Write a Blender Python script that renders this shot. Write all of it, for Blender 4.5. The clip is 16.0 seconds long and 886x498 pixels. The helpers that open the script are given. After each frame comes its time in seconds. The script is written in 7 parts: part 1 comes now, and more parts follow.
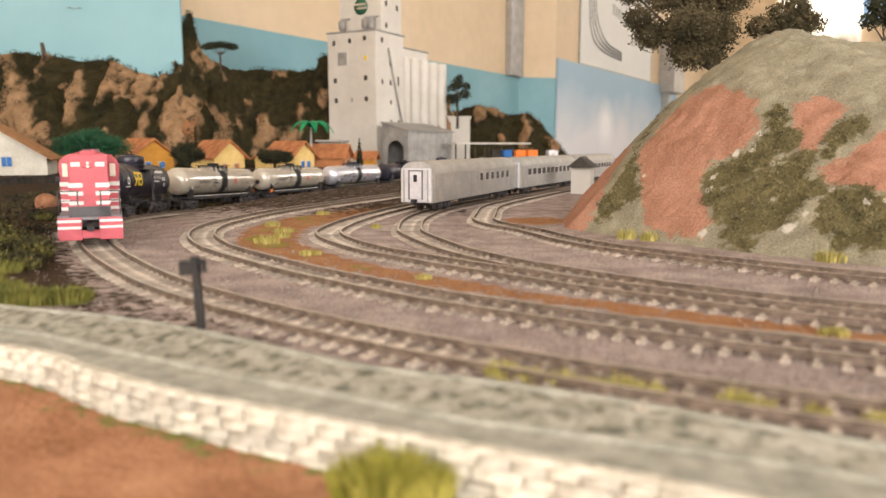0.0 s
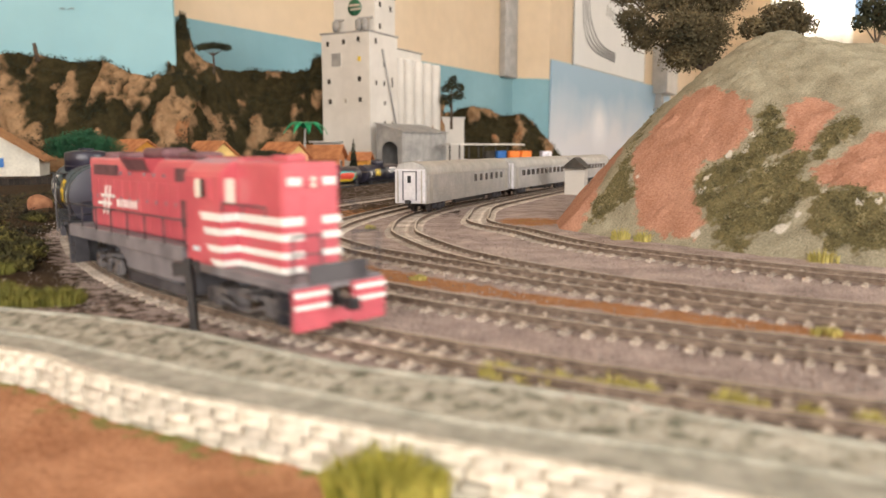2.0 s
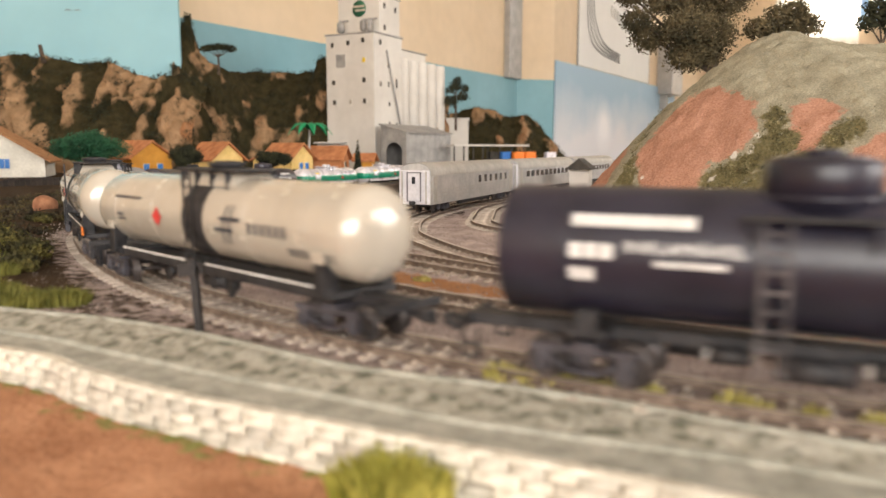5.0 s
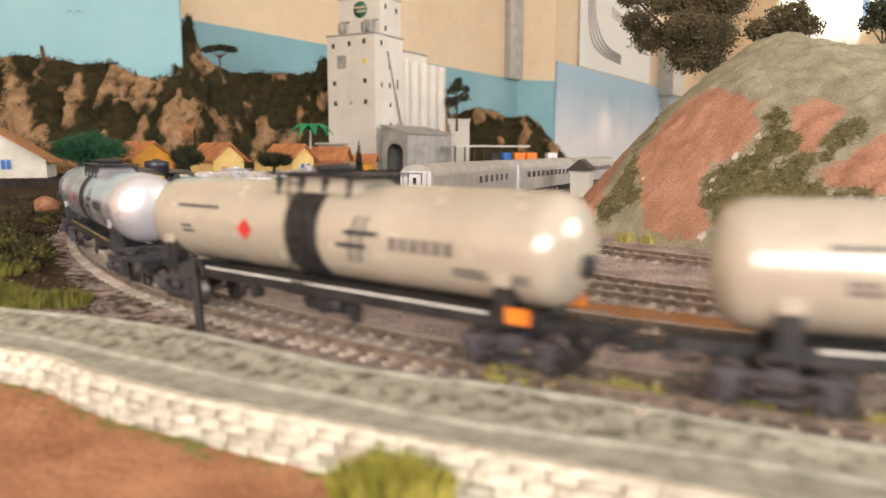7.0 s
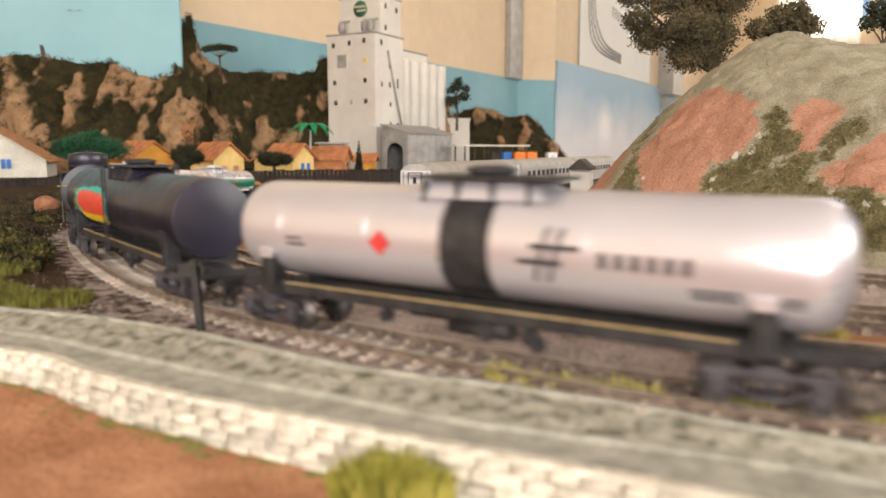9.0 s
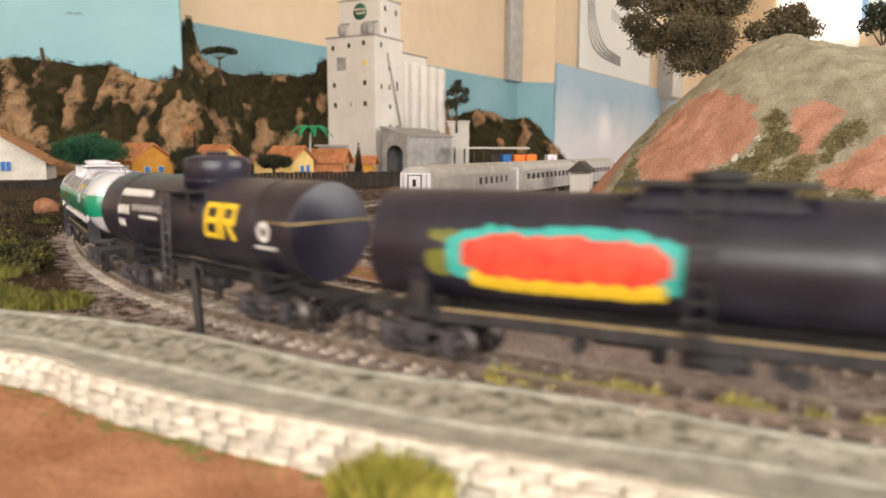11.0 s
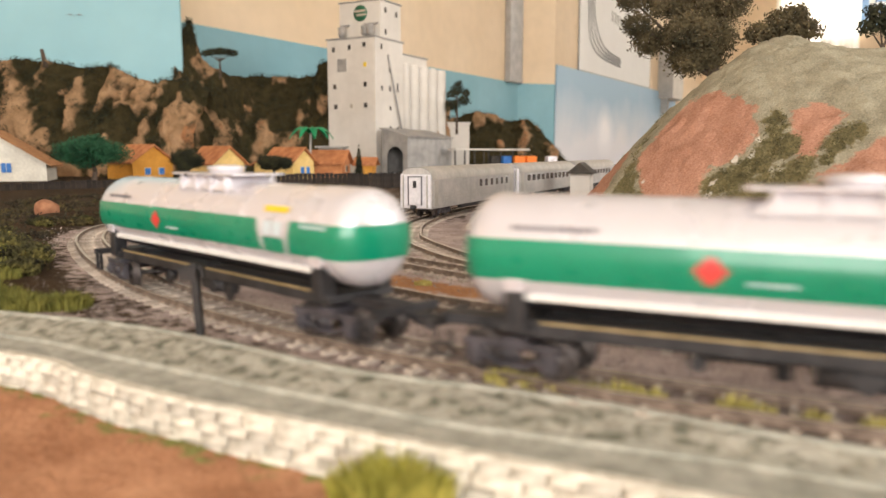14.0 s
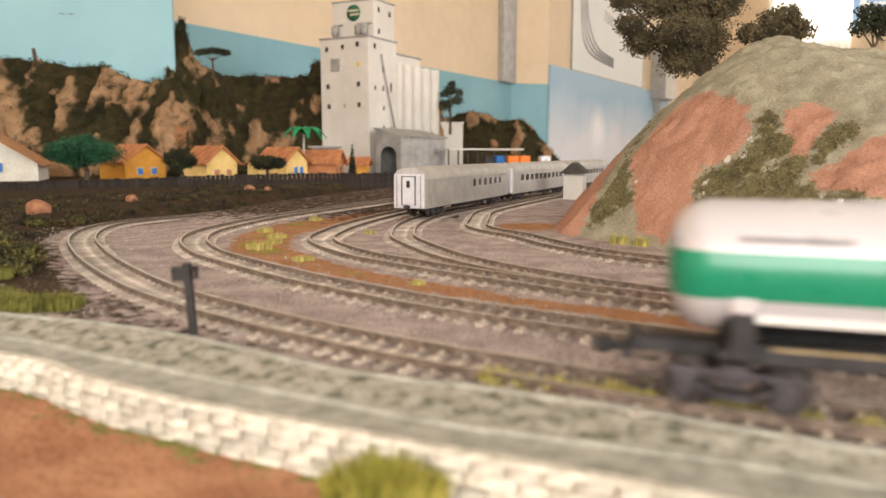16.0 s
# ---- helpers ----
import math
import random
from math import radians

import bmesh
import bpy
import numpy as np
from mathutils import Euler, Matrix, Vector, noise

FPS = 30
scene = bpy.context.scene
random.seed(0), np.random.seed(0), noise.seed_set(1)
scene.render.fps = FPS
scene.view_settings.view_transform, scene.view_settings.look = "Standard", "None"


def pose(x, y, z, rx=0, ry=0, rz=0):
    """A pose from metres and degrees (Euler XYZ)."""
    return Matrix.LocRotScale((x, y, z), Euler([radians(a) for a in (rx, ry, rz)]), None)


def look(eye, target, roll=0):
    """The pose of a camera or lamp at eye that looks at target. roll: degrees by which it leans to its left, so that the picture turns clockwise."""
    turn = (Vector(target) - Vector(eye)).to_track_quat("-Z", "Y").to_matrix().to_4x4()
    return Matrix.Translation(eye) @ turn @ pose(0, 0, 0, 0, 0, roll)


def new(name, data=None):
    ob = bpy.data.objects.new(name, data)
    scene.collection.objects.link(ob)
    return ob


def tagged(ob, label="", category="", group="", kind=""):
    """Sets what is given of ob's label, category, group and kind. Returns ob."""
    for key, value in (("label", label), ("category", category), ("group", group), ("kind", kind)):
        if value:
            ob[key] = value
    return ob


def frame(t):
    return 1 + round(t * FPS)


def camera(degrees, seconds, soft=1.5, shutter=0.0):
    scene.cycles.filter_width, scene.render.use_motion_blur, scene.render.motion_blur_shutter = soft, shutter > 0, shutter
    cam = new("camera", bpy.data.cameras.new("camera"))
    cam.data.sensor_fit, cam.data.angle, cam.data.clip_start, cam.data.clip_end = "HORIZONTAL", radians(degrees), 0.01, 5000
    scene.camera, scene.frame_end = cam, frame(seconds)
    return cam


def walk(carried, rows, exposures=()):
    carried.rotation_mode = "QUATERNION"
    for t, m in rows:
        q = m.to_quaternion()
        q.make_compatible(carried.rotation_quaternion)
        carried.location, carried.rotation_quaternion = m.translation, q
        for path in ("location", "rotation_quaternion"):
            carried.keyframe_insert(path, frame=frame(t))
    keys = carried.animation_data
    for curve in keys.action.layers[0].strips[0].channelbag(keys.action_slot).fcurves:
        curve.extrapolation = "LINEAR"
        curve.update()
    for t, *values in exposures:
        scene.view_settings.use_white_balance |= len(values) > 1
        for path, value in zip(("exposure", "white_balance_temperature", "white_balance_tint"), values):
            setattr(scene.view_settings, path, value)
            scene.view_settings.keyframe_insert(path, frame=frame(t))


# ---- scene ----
cam = camera(62, 16.0, soft=1.5, shutter=0.7)
cam.data.dof.use_dof = True
cam.data.dof.focus_distance = 0.62
cam.data.dof.aperture_fstop = 13.0
PATH = [
    (0.0, pose(0, 0, 0.0565, 82.086, 0, 0.553)),
    (0.5, pose(0, 0, 0.0565, 82.156, 0, 0.413)),
    (1.0, pose(0, 0, 0.0565, 82.156, 0, 0.413)),
    (1.5, pose(0, 0, 0.0565, 82.279, 0, 0.316)),
    (2.0, pose(0, 0, 0.0565, 82.156, 0, 0.088)),
    (2.5, pose(0, 0, 0.0565, 82.182, 0, -0.018)),
    (3.0, pose(0, 0, 0.0565, 82.209, 0, 0.351)),
    (3.5, pose(0, 0, 0.0565, 82.2, 0, 0.422)),
    (4.0, pose(0, 0, 0.0565, 82.2, 0, 0.422)),
    (6.5, pose(0, 0, 0.0565, 82.297, 0, 0.422)),
    (7.0, pose(0, 0, 0.0565, 82.297, 0, 0.501)),
    (7.5, pose(0, 0, 0.0565, 82.349, 0, 0.369)),
    (8.0, pose(0, 0, 0.0565, 82.288, 0, 0.457)),
    (8.5, pose(0, 0, 0.0565, 82.244, 0, 0.501)),
    (9.0, pose(0, 0, 0.0565, 82.253, 0, 0.509)),
    (11.5, pose(0, 0, 0.0565, 82.463, 0, 0.474)),
    (12.0, pose(0, 0, 0.0565, 82.472, 0, 0.474)),
    (12.5, pose(0, 0, 0.0565, 82.49, 0, 0.474)),
    (13.0, pose(0, 0, 0.0565, 82.49, 0, 0.457)),
    (13.5, pose(0, 0, 0.0565, 82.507, 0, 0.369)),
    (14.0, pose(0, 0, 0.0565, 82.551, 0, 0.501)),
    (14.5, pose(0, 0, 0.0565, 82.595, 0, 0.501)),
    (15.0, pose(0, 0, 0.0565, 82.586, 0, 0.422)),
    (15.5, pose(0, 0, 0.0565, 82.701, 0, 0.263)),
    (16.0, pose(0, 0, 0.0565, 82.534, 0, 0.0)),
]
walk(cam, PATH)

# ---- light ----
world = bpy.data.worlds.new("daylight")
scene.world = world
world.use_nodes = True
sky = world.node_tree.nodes.new("ShaderNodeTexSky")
sky.sky_type = "NISHITA"
sky.sun_disc = False
sky.sun_elevation = radians(48)
sky.sun_rotation = radians(150)
world.node_tree.links.new(sky.outputs[0], world.node_tree.nodes["Background"].inputs[0])
world.node_tree.nodes["Background"].inputs[1].default_value = 0.15
sun_data = bpy.data.lights.new("sun", "SUN")
sun_data.energy, sun_data.angle, sun_data.color = 3.0, radians(0.5), (1, 0.95, 0.87)
sun = new("sun", sun_data)
sun.matrix_world = look((2, -3, 4), (0, 0, 0))


def window_light(name, at, to, sx, sy, watts, color):
    data = bpy.data.lights.new(name, "AREA")
    data.shape, data.size, data.size_y, data.energy, data.color = "RECTANGLE", sx, sy, watts, color
    ob = new(name, data)
    ob.matrix_world = look(at, to)
    return ob


# daylight through the windows behind the layout's front edge and in the side wall
window_light("window_light", (-0.2, -3.66, 1.15), (-0.1, 0.6, -0.1), 3.9, 1.7, 250, (1, 0.935, 0.855))
window_light("window_light", (4.25, -0.4, 1.15), (0.2, 0.9, 0.0), 2.9, 1.7, 150, (1, 0.935, 0.855))
window_light("window_light", (4.833, 7.986, 1.78), (3.375, 5.364, 1.5), 2.5, 0.95, 190, (1, 0.96, 0.90))
scene.view_settings.exposure = -0.17


# ---- materials ----
def mat(name, stops, rough=0.7, metal=0.0, scale=200.0, detail=6.0, bump=0.0, bump_scale=None, pos=(0.35, 0.65), fine=0.12,
        kind="noise", spec=0.5, coat=0.0, spread=0.0):
    """stops: two or more colours blended by noise; a finer noise varies the value; bump in metres."""
    m = bpy.data.materials.new(name)
    m.use_nodes = True
    nt = m.node_tree
    b = nt.nodes["Principled BSDF"]
    tc = nt.nodes.new("ShaderNodeTexCoord")
    if kind == "voronoi":
        n = nt.nodes.new("ShaderNodeTexVoronoi")
        n.inputs["Scale"].default_value = scale
        val = nt.nodes.new("ShaderNodeSeparateColor")
        nt.links.new(n.outputs["Color"], val.inputs[0])
        fac = val.outputs[0]
    else:
        n = nt.nodes.new("ShaderNodeTexNoise")
        n.inputs["Scale"].default_value, n.inputs["Detail"].default_value = scale, detail
        fac = n.outputs[0]
    nt.links.new(tc.outputs["Object"], n.inputs["Vector"])
    ramp = nt.nodes.new("ShaderNodeValToRGB")
    els = ramp.color_ramp.elements
    while len(els) < len(stops):
        els.new(0.5)
    for i, (e, c) in enumerate(zip(els, stops)):
        e.position = pos[0] + (pos[1] - pos[0]) * i / max(1, len(stops) - 1)
        e.color = (*c, 1)
    nt.links.new(fac, ramp.inputs[0])
    n2 = nt.nodes.new("ShaderNodeTexNoise")
    n2.inputs["Scale"].default_value, n2.inputs["Detail"].default_value = scale * 6.3, 4
    nt.links.new(tc.outputs["Object"], n2.inputs["Vector"])
    info = nt.nodes.new("ShaderNodeObjectInfo")
    mr = nt.nodes.new("ShaderNodeMapRange")
    mr.inputs[1].default_value, mr.inputs[2].default_value = 0.25, 0.75
    mr.inputs[3].default_value, mr.inputs[4].default_value = 1 - fine, 1 + fine
    nt.links.new(n2.outputs[0], mr.inputs[0])
    mo = nt.nodes.new("ShaderNodeMapRange")
    mo.inputs[3].default_value, mo.inputs[4].default_value = 1 - spread, 1 + spread
    nt.links.new(info.outputs["Random"], mo.inputs[0])
    mul = nt.nodes.new("ShaderNodeMath")
    mul.operation = "MULTIPLY"
    nt.links.new(mr.outputs[0], mul.inputs[0])
    nt.links.new(mo.outputs[0], mul.inputs[1])
    vm = nt.nodes.new("ShaderNodeVectorMath")
    vm.operation = "SCALE"
    nt.links.new(ramp.outputs[0], vm.inputs[0])
    nt.links.new(mul.outputs[0], vm.inputs["Scale"])
    nt.links.new(vm.outputs[0], b.inputs["Base Color"])
    b.inputs["Metallic"].default_value = metal
    b.inputs["Specular IOR Level"].default_value = spec
    b.inputs["Coat Weight"].default_value = coat
    mr2 = nt.nodes.new("ShaderNodeMapRange")
    mr2.inputs[3].default_value, mr2.inputs[4].default_value = max(0.03, rough - 0.1), min(1, rough + 0.1)
    nt.links.new(n2.outputs[0], mr2.inputs[0])
    nt.links.new(mr2.outputs[0], b.inputs["Roughness"])
    if bump:
        bn = nt.nodes.new("ShaderNodeBump")
        bn.inputs["Distance"].default_value = bump
        bn.inputs["Strength"].default_value = 1.0
        if bump_scale:
            n3 = nt.nodes.new("ShaderNodeTexNoise")
            n3.inputs["Scale"].default_value, n3.inputs["Detail"].default_value = bump_scale, 5
            nt.links.new(tc.outputs["Object"], n3.inputs["Vector"])
            nt.links.new(n3.outputs[0], bn.inputs["Height"])
        else:
            nt.links.new(fac, bn.inputs["Height"])
        nt.links.new(bn.outputs[0], b.inputs["Normal"])
    return m


def zoned(name, zones, base, bump=0.0008, bump_scale=500.0, rough=0.95, edge=180.0, soft=0.08):
    """A ground material: base colours (dark, light) and zones [(attribute, dark, light)] laid over it where the mesh's attribute says."""
    m = bpy.data.materials.new(name)
    m.use_nodes = True
    nt = m.node_tree
    b = nt.nodes["Principled BSDF"]
    tc = nt.nodes.new("ShaderNodeTexCoord")

    def noise_node(scale, detail=6):
        n = nt.nodes.new("ShaderNodeTexNoise")
        n.inputs["Scale"].default_value, n.inputs["Detail"].default_value = scale, detail
        nt.links.new(tc.outputs["Object"], n.inputs["Vector"])
        return n.outputs[0]

    def two(dark, light, scale):
        r = nt.nodes.new("ShaderNodeValToRGB")
        r.color_ramp.elements[0].position, r.color_ramp.elements[0].color = 0.32, (*dark, 1)
        r.color_ramp.elements[1].position, r.color_ramp.elements[1].color = 0.68, (*light, 1)
        mixed = nt.nodes.new("ShaderNodeMath")
        mixed.operation = "MULTIPLY_ADD"
        mixed.inputs[1].default_value = 0.45
        nt.links.new(noise_node(scale * 0.06, 3), mixed.inputs[0])
        half = nt.nodes.new("ShaderNodeMath")
        half.operation = "MULTIPLY"
        half.inputs[1].default_value = 0.55
        nt.links.new(noise_node(scale, 4), half.inputs[0])
        nt.links.new(half.outputs[0], mixed.inputs[2])
        nt.links.new(mixed.outputs[0], r.inputs[0])
        return r.outputs[0]

    col = two(*base, 900)
    rag = noise_node(edge, 5)
    for k, (attr, dark, light) in enumerate(zones):
        at = nt.nodes.new("ShaderNodeAttribute")
        at.attribute_name = attr
        add = nt.nodes.new("ShaderNodeMath")
        add.operation = "ADD"
        nt.links.new(at.outputs["Fac"], add.inputs[0])
        nt.links.new(rag, add.inputs[1])
        st = nt.nodes.new("ShaderNodeMapRange")
        st.inputs[1].default_value, st.inputs[2].default_value = 1.0 - soft, 1.0 + soft
        nt.links.new(add.outputs[0], st.inputs[0])
        mx = nt.nodes.new("ShaderNodeMix")
        mx.data_type = "RGBA"
        nt.links.new(st.outputs[0], mx.inputs[0])
        nt.links.new(col, mx.inputs[6])
        nt.links.new(two(dark, light, 700 + 90 * k), mx.inputs[7])
        col = mx.outputs[2]
    nt.links.new(col, b.inputs["Base Color"])
    b.inputs["Roughness"].default_value = rough
    b.inputs["Specular IOR Level"].default_value = 0.15
    bn = nt.nodes.new("ShaderNodeBump")
    bn.inputs["Distance"].default_value = bump
    nt.links.new(noise_node(bump_scale, 6), bn.inputs["Height"])
    nt.links.new(bn.outputs[0], b.inputs["Normal"])
    return m


# ---- building blocks ----
def add_box(bm, x0, x1, y0, y1, z0, z1, bevel=0.0):
    made = bmesh.ops.create_cube(bm, size=1.0)
    vs = made["verts"]
    for v in vs:
        v.co = Vector(((x0 + x1) / 2 + v.co.x * (x1 - x0), (y0 + y1) / 2 + v.co.y * (y1 - y0), (z0 + z1) / 2 + v.co.z * (z1 - z0)))
    if bevel:
        es = list({e for v in vs for e in v.link_edges})
        bmesh.ops.bevel(bm, geom=es, offset=bevel, segments=2, affect="EDGES", profile=0.5)
    return bm


def box(*a, bevel=0.0):
    return add_box(bmesh.new(), *a, bevel=bevel)


def boxes(*rows, bevel=0.0):
    bm = bmesh.new()
    for r in rows:
        add_box(bm, *r, bevel=bevel)
    return bm


def lathe(bm, prof, m, seg=24):
    """Turn a profile [(along, radius)] about m's x axis."""
    rings = []
    for x, r in prof:
        if r < 1e-7:
            rings.append([bm.verts.new(m @ Vector((x, 0, 0)))])
        else:
            rings.append([bm.verts.new(m @ Vector((x, r * math.cos(2 * math.pi * k / seg), r * math.sin(2 * math.pi * k / seg)))) for k in range(seg)])
    for a, b in zip(rings, rings[1:]):
        for k in range(seg):
            q = [a[k % len(a)], a[(k + 1) % len(a)], b[(k + 1) % len(b)], b[k % len(b)]]
            u = []
            for v in q:
                if v not in u:
                    u.append(v)
            if len(u) > 2:
                f = bm.faces.new(u)
                f.smooth = True
    for ring in (rings[0], rings[-1]):
        if len(ring) > 2:
            bm.faces.new(ring)
    bmesh.ops.recalc_face_normals(bm, faces=bm.faces)
    return bm


UP = Matrix.Rotation(-math.pi / 2, 4, "Y")
SIDE = Matrix.Rotation(math.pi / 2, 4, "Z")


def rod(bm, a, b, r, seg=8, r2=None):
    a, b = Vector(a), Vector(b)
    d = b - a
    m = Matrix.Translation(a) @ d.to_track_quat("X", "Z").to_matrix().to_4x4()
    return lathe(bm, [(0, r), (d.length, r if r2 is None else r2)], m, seg)


def mesh_of(bm, name):
    me = bpy.data.meshes.new(name)
    bm.to_mesh(me)
    bm.free()
    return me


def part(name, bm, material, parent, label="", m=None):
    ob = new(name, mesh_of(bm, name))
    ob.data.materials.append(material)
    ob.parent = parent
    if m is not None:
        ob.matrix_basis = m
    if label:
        ob["label"] = label
    if name.endswith("_bars"):
        ob["kind"] = "stuff"
    return ob


def single(name, bm, material, label, category, kind="", group="", m=None):
    ob = part(name, bm, material, None, "", m)
    return tagged(ob, label, category, group, kind)


def thing(name, m, label, category, group="", kind=""):
    e = new(name)
    e.empty_display_size = 0.01
    e.matrix_basis = m
    return tagged(e, label, category, group, kind)


def piece(name, me, parent, m):
    ob = new(name, me)
    ob.parent = parent
    ob.matrix_basis = m
    return ob


def nz(x, y, z=0.0, s=1.0):
    return noise.noise(Vector((x * s, y * s, z * s)))


def fbm(x, y, z=0.0, s=1.0, o=4):
    v, a = 0.0, 0.5
    for _ in range(o):
        v += a * nz(x, y, z, s)
        s *= 2.1
        a *= 0.5
    return v


def smooth_line(pts, n=16):
    """Points along a smooth curve through pts (any dimension)."""
    P = np.array(pts, float)
    P = np.vstack([2 * P[0] - P[1], P, 2 * P[-1] - P[-2]])
    out = []
    for i in range(1, len(P) - 2):
        a, b, c, d = P[i - 1:i + 3]
        for k in range(n):
            t = k / n
            out.append(0.5 * (2 * b + (c - a) * t + (2 * a - 5 * b + 4 * c - d) * t * t + (3 * b - a - 3 * c + d) * t ** 3))
    return np.array(out + [P[-2]])


class Line:
    """A smooth way over the layout, by its length from the start."""

    def __init__(self, pts):
        self.p = smooth_line(pts, 24)
        self.s = np.r_[0, np.cumsum(np.hypot(*np.diff(self.p, axis=0).T))]
        self.length = self.s[-1]

    def at(self, s):
        return np.array([np.interp(s, self.s, self.p[:, k]) for k in (0, 1)])

    def heading(self, s):
        d = self.at(s + 0.003) - self.at(s - 0.003)
        return math.atan2(d[1], d[0])

    def near(self, x, y):
        return float(np.hypot(self.p[:, 0] - x, self.p[:, 1] - y).min())


def sheet(name, rows, material, parent=None, close=False):
    """A surface through rows of points."""
    bm = bmesh.new()
    vs = [[bm.verts.new(p) for p in r] for r in rows]
    for a, b in zip(vs, vs[1:]):
        for k in range(len(a) - 1):
            bm.faces.new((a[k], a[k + 1], b[k + 1], b[k])).smooth = True
    bmesh.ops.recalc_face_normals(bm, faces=bm.faces)
    return part(name, bm, material, parent)

M_RAIL = mat("weathered_rail_highlight", [(0.44, 0.37, 0.30), (0.66, 0.58, 0.49)], 0.35, 0.2, 60)
M_RAIL_DARK = mat("shaded_rail_side", [(0.10, 0.070, 0.052), (0.24, 0.18, 0.14)], 0.7, 0.1, 300)
M_SLEEPER = mat("dusty_sleeper", [(0.32, 0.265, 0.22), (0.58, 0.50, 0.42)], 0.9, 0, 260, bump=0.0002, spread=0.25)
M_STONE_BIT = mat("gravel_bits", [(0.15, 0.115, 0.105), (0.46, 0.39, 0.35)], 0.9, 0, 420, spread=0.2)
M_GROUND = zoned("layout_ground", [("soil", (0.30, 0.125, 0.05), (0.52, 0.27, 0.13)), ("grass", (0.20, 0.17, 0.03), (0.40, 0.33, 0.07)),
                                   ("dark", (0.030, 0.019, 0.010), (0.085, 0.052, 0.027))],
                 ((0.20, 0.15, 0.138), (0.68, 0.56, 0.51)), 0.0024, 900)
M_HILL = zoned("hill_plaster", [("red", (0.32, 0.15, 0.095), (0.58, 0.32, 0.225)), ("veg", (0.075, 0.066, 0.028), (0.24, 0.20, 0.10)),
                                ("white", (0.5, 0.45, 0.38), (0.75, 0.7, 0.62))],
               ((0.20, 0.18, 0.125), (0.46, 0.42, 0.31)), 0.0018, 750)
M_MOUNTAIN = zoned("mountain_scenery", [("rock", (0.14, 0.080, 0.038), (0.46, 0.29, 0.165)), ("rust", (0.22, 0.085, 0.035), (0.44, 0.20, 0.09))],
                   ((0.009, 0.010, 0.004), (0.070, 0.054, 0.024)), 0.006, 90, edge=40, soft=0.14)
M_SKY = mat("sky_blue_paint", [(0.22, 0.42, 0.49), (0.27, 0.48, 0.55)], 0.75, 0, 3, bump=0.0004, bump_scale=60, fine=0.04)
M_WALL = mat("cream_wall_paint", [(0.74, 0.58, 0.40), (0.80, 0.64, 0.46)], 0.8, 0, 2.5, bump=0.0006, bump_scale=50, fine=0.04)
M_WHITEWALL = mat("ceiling_paint", [(0.74, 0.72, 0.68), (0.8, 0.78, 0.74)], 0.9, 0, 2)
M_FLOOR = mat("floor_tiles", [(0.25, 0.2, 0.16), (0.36, 0.3, 0.25)], 0.5, 0, 4)
M_TIMBER = mat("table_timber", [(0.25, 0.15, 0.08), (0.4, 0.26, 0.14)], 0.6, 0, 20)
M_FRAME = mat("grey_frame_paint", [(0.34, 0.33, 0.31), (0.44, 0.42, 0.40)], 0.5, 0, 20)

# ---- room ----
FLOOR, CEIL = -0.95, 2.35
ROOM = [(-3.4, -3.7), (-3.4, 2.42), (-0.897, 2.47), (0.425, 4.68), (0.662, 4.758), (2.99, 8.68), (5.98, 7.02), (4.3, -3.7)]
BAND = 0.4836   # top of the blue band
BACK = Matrix.Translation((0, 0, 0.0565)) @ Matrix.Scale(1.3, 4) @ Matrix.Translation((0, 0, -0.0565))   # the village and what is behind it, set back and enlarged


def slab(name, pts, z0, z1, material, label, category):
    bm = bmesh.new()
    lo = [bm.verts.new((x, y, z0)) for x, y in pts]
    hi = [bm.verts.new((x, y, z1)) for x, y in pts]
    bm.faces.new(lo[::-1])
    bm.faces.new(hi)
    for k in range(len(pts)):
        j = (k + 1) % len(pts)
        bm.faces.new((lo[k], lo[j], hi[j], hi[k]))
    bmesh.ops.recalc_face_normals(bm, faces=bm.faces)
    return single(name, bm, material, label, category, "structure")


slab("floor", ROOM, FLOOR - 0.1, FLOOR, M_FLOOR, "brown tiled floor of the club room", "floor")
slab("ceiling", ROOM, CEIL, CEIL + 0.1, M_WHITEWALL, "plain white plaster ceiling of the room", "ceiling")


def wall(name, a, b, openings=(), band=True, thick=0.12):
    """A wall from a to b, the room on its right-hand side; openings: (from, to, sill, head) along it."""
    a, b = Vector((*a, 0)), Vector((*b, 0))
    d = b - a
    L = d.length
    m = Matrix.Translation(a) @ Matrix.Rotation(math.atan2(d.y, d.x), 4, "Z")
    e = thing(name, m, "cream painted plaster wall with a pale blue lower band" if band else "cream painted plaster wall of the room", "wall", kind="structure")
    xs = sorted({0, L, *[v for o in openings for v in o[:2]]})
    for x0, x1 in zip(xs, xs[1:]):
        here = [o for o in openings if o[0] <= x0 + 1e-6 and o[1] >= x1 - 1e-6]
        spans = [(FLOOR, CEIL)] if not here else [(FLOOR, here[0][2]), (here[0][3], CEIL)]
        for z0, z1 in spans:
            if band and z0 < BAND < z1:
                part("blue_band", box(x0, x1, 0, thick, z0, BAND), M_SKY, e, "pale sky-blue painted band")
                part("plaster", box(x0, x1, 0, thick, BAND, z1), M_WALL, e)
            else:
                part("plaster", box(x0, x1, 0, thick, z0, z1), M_WALL, e)
    return e, m, L


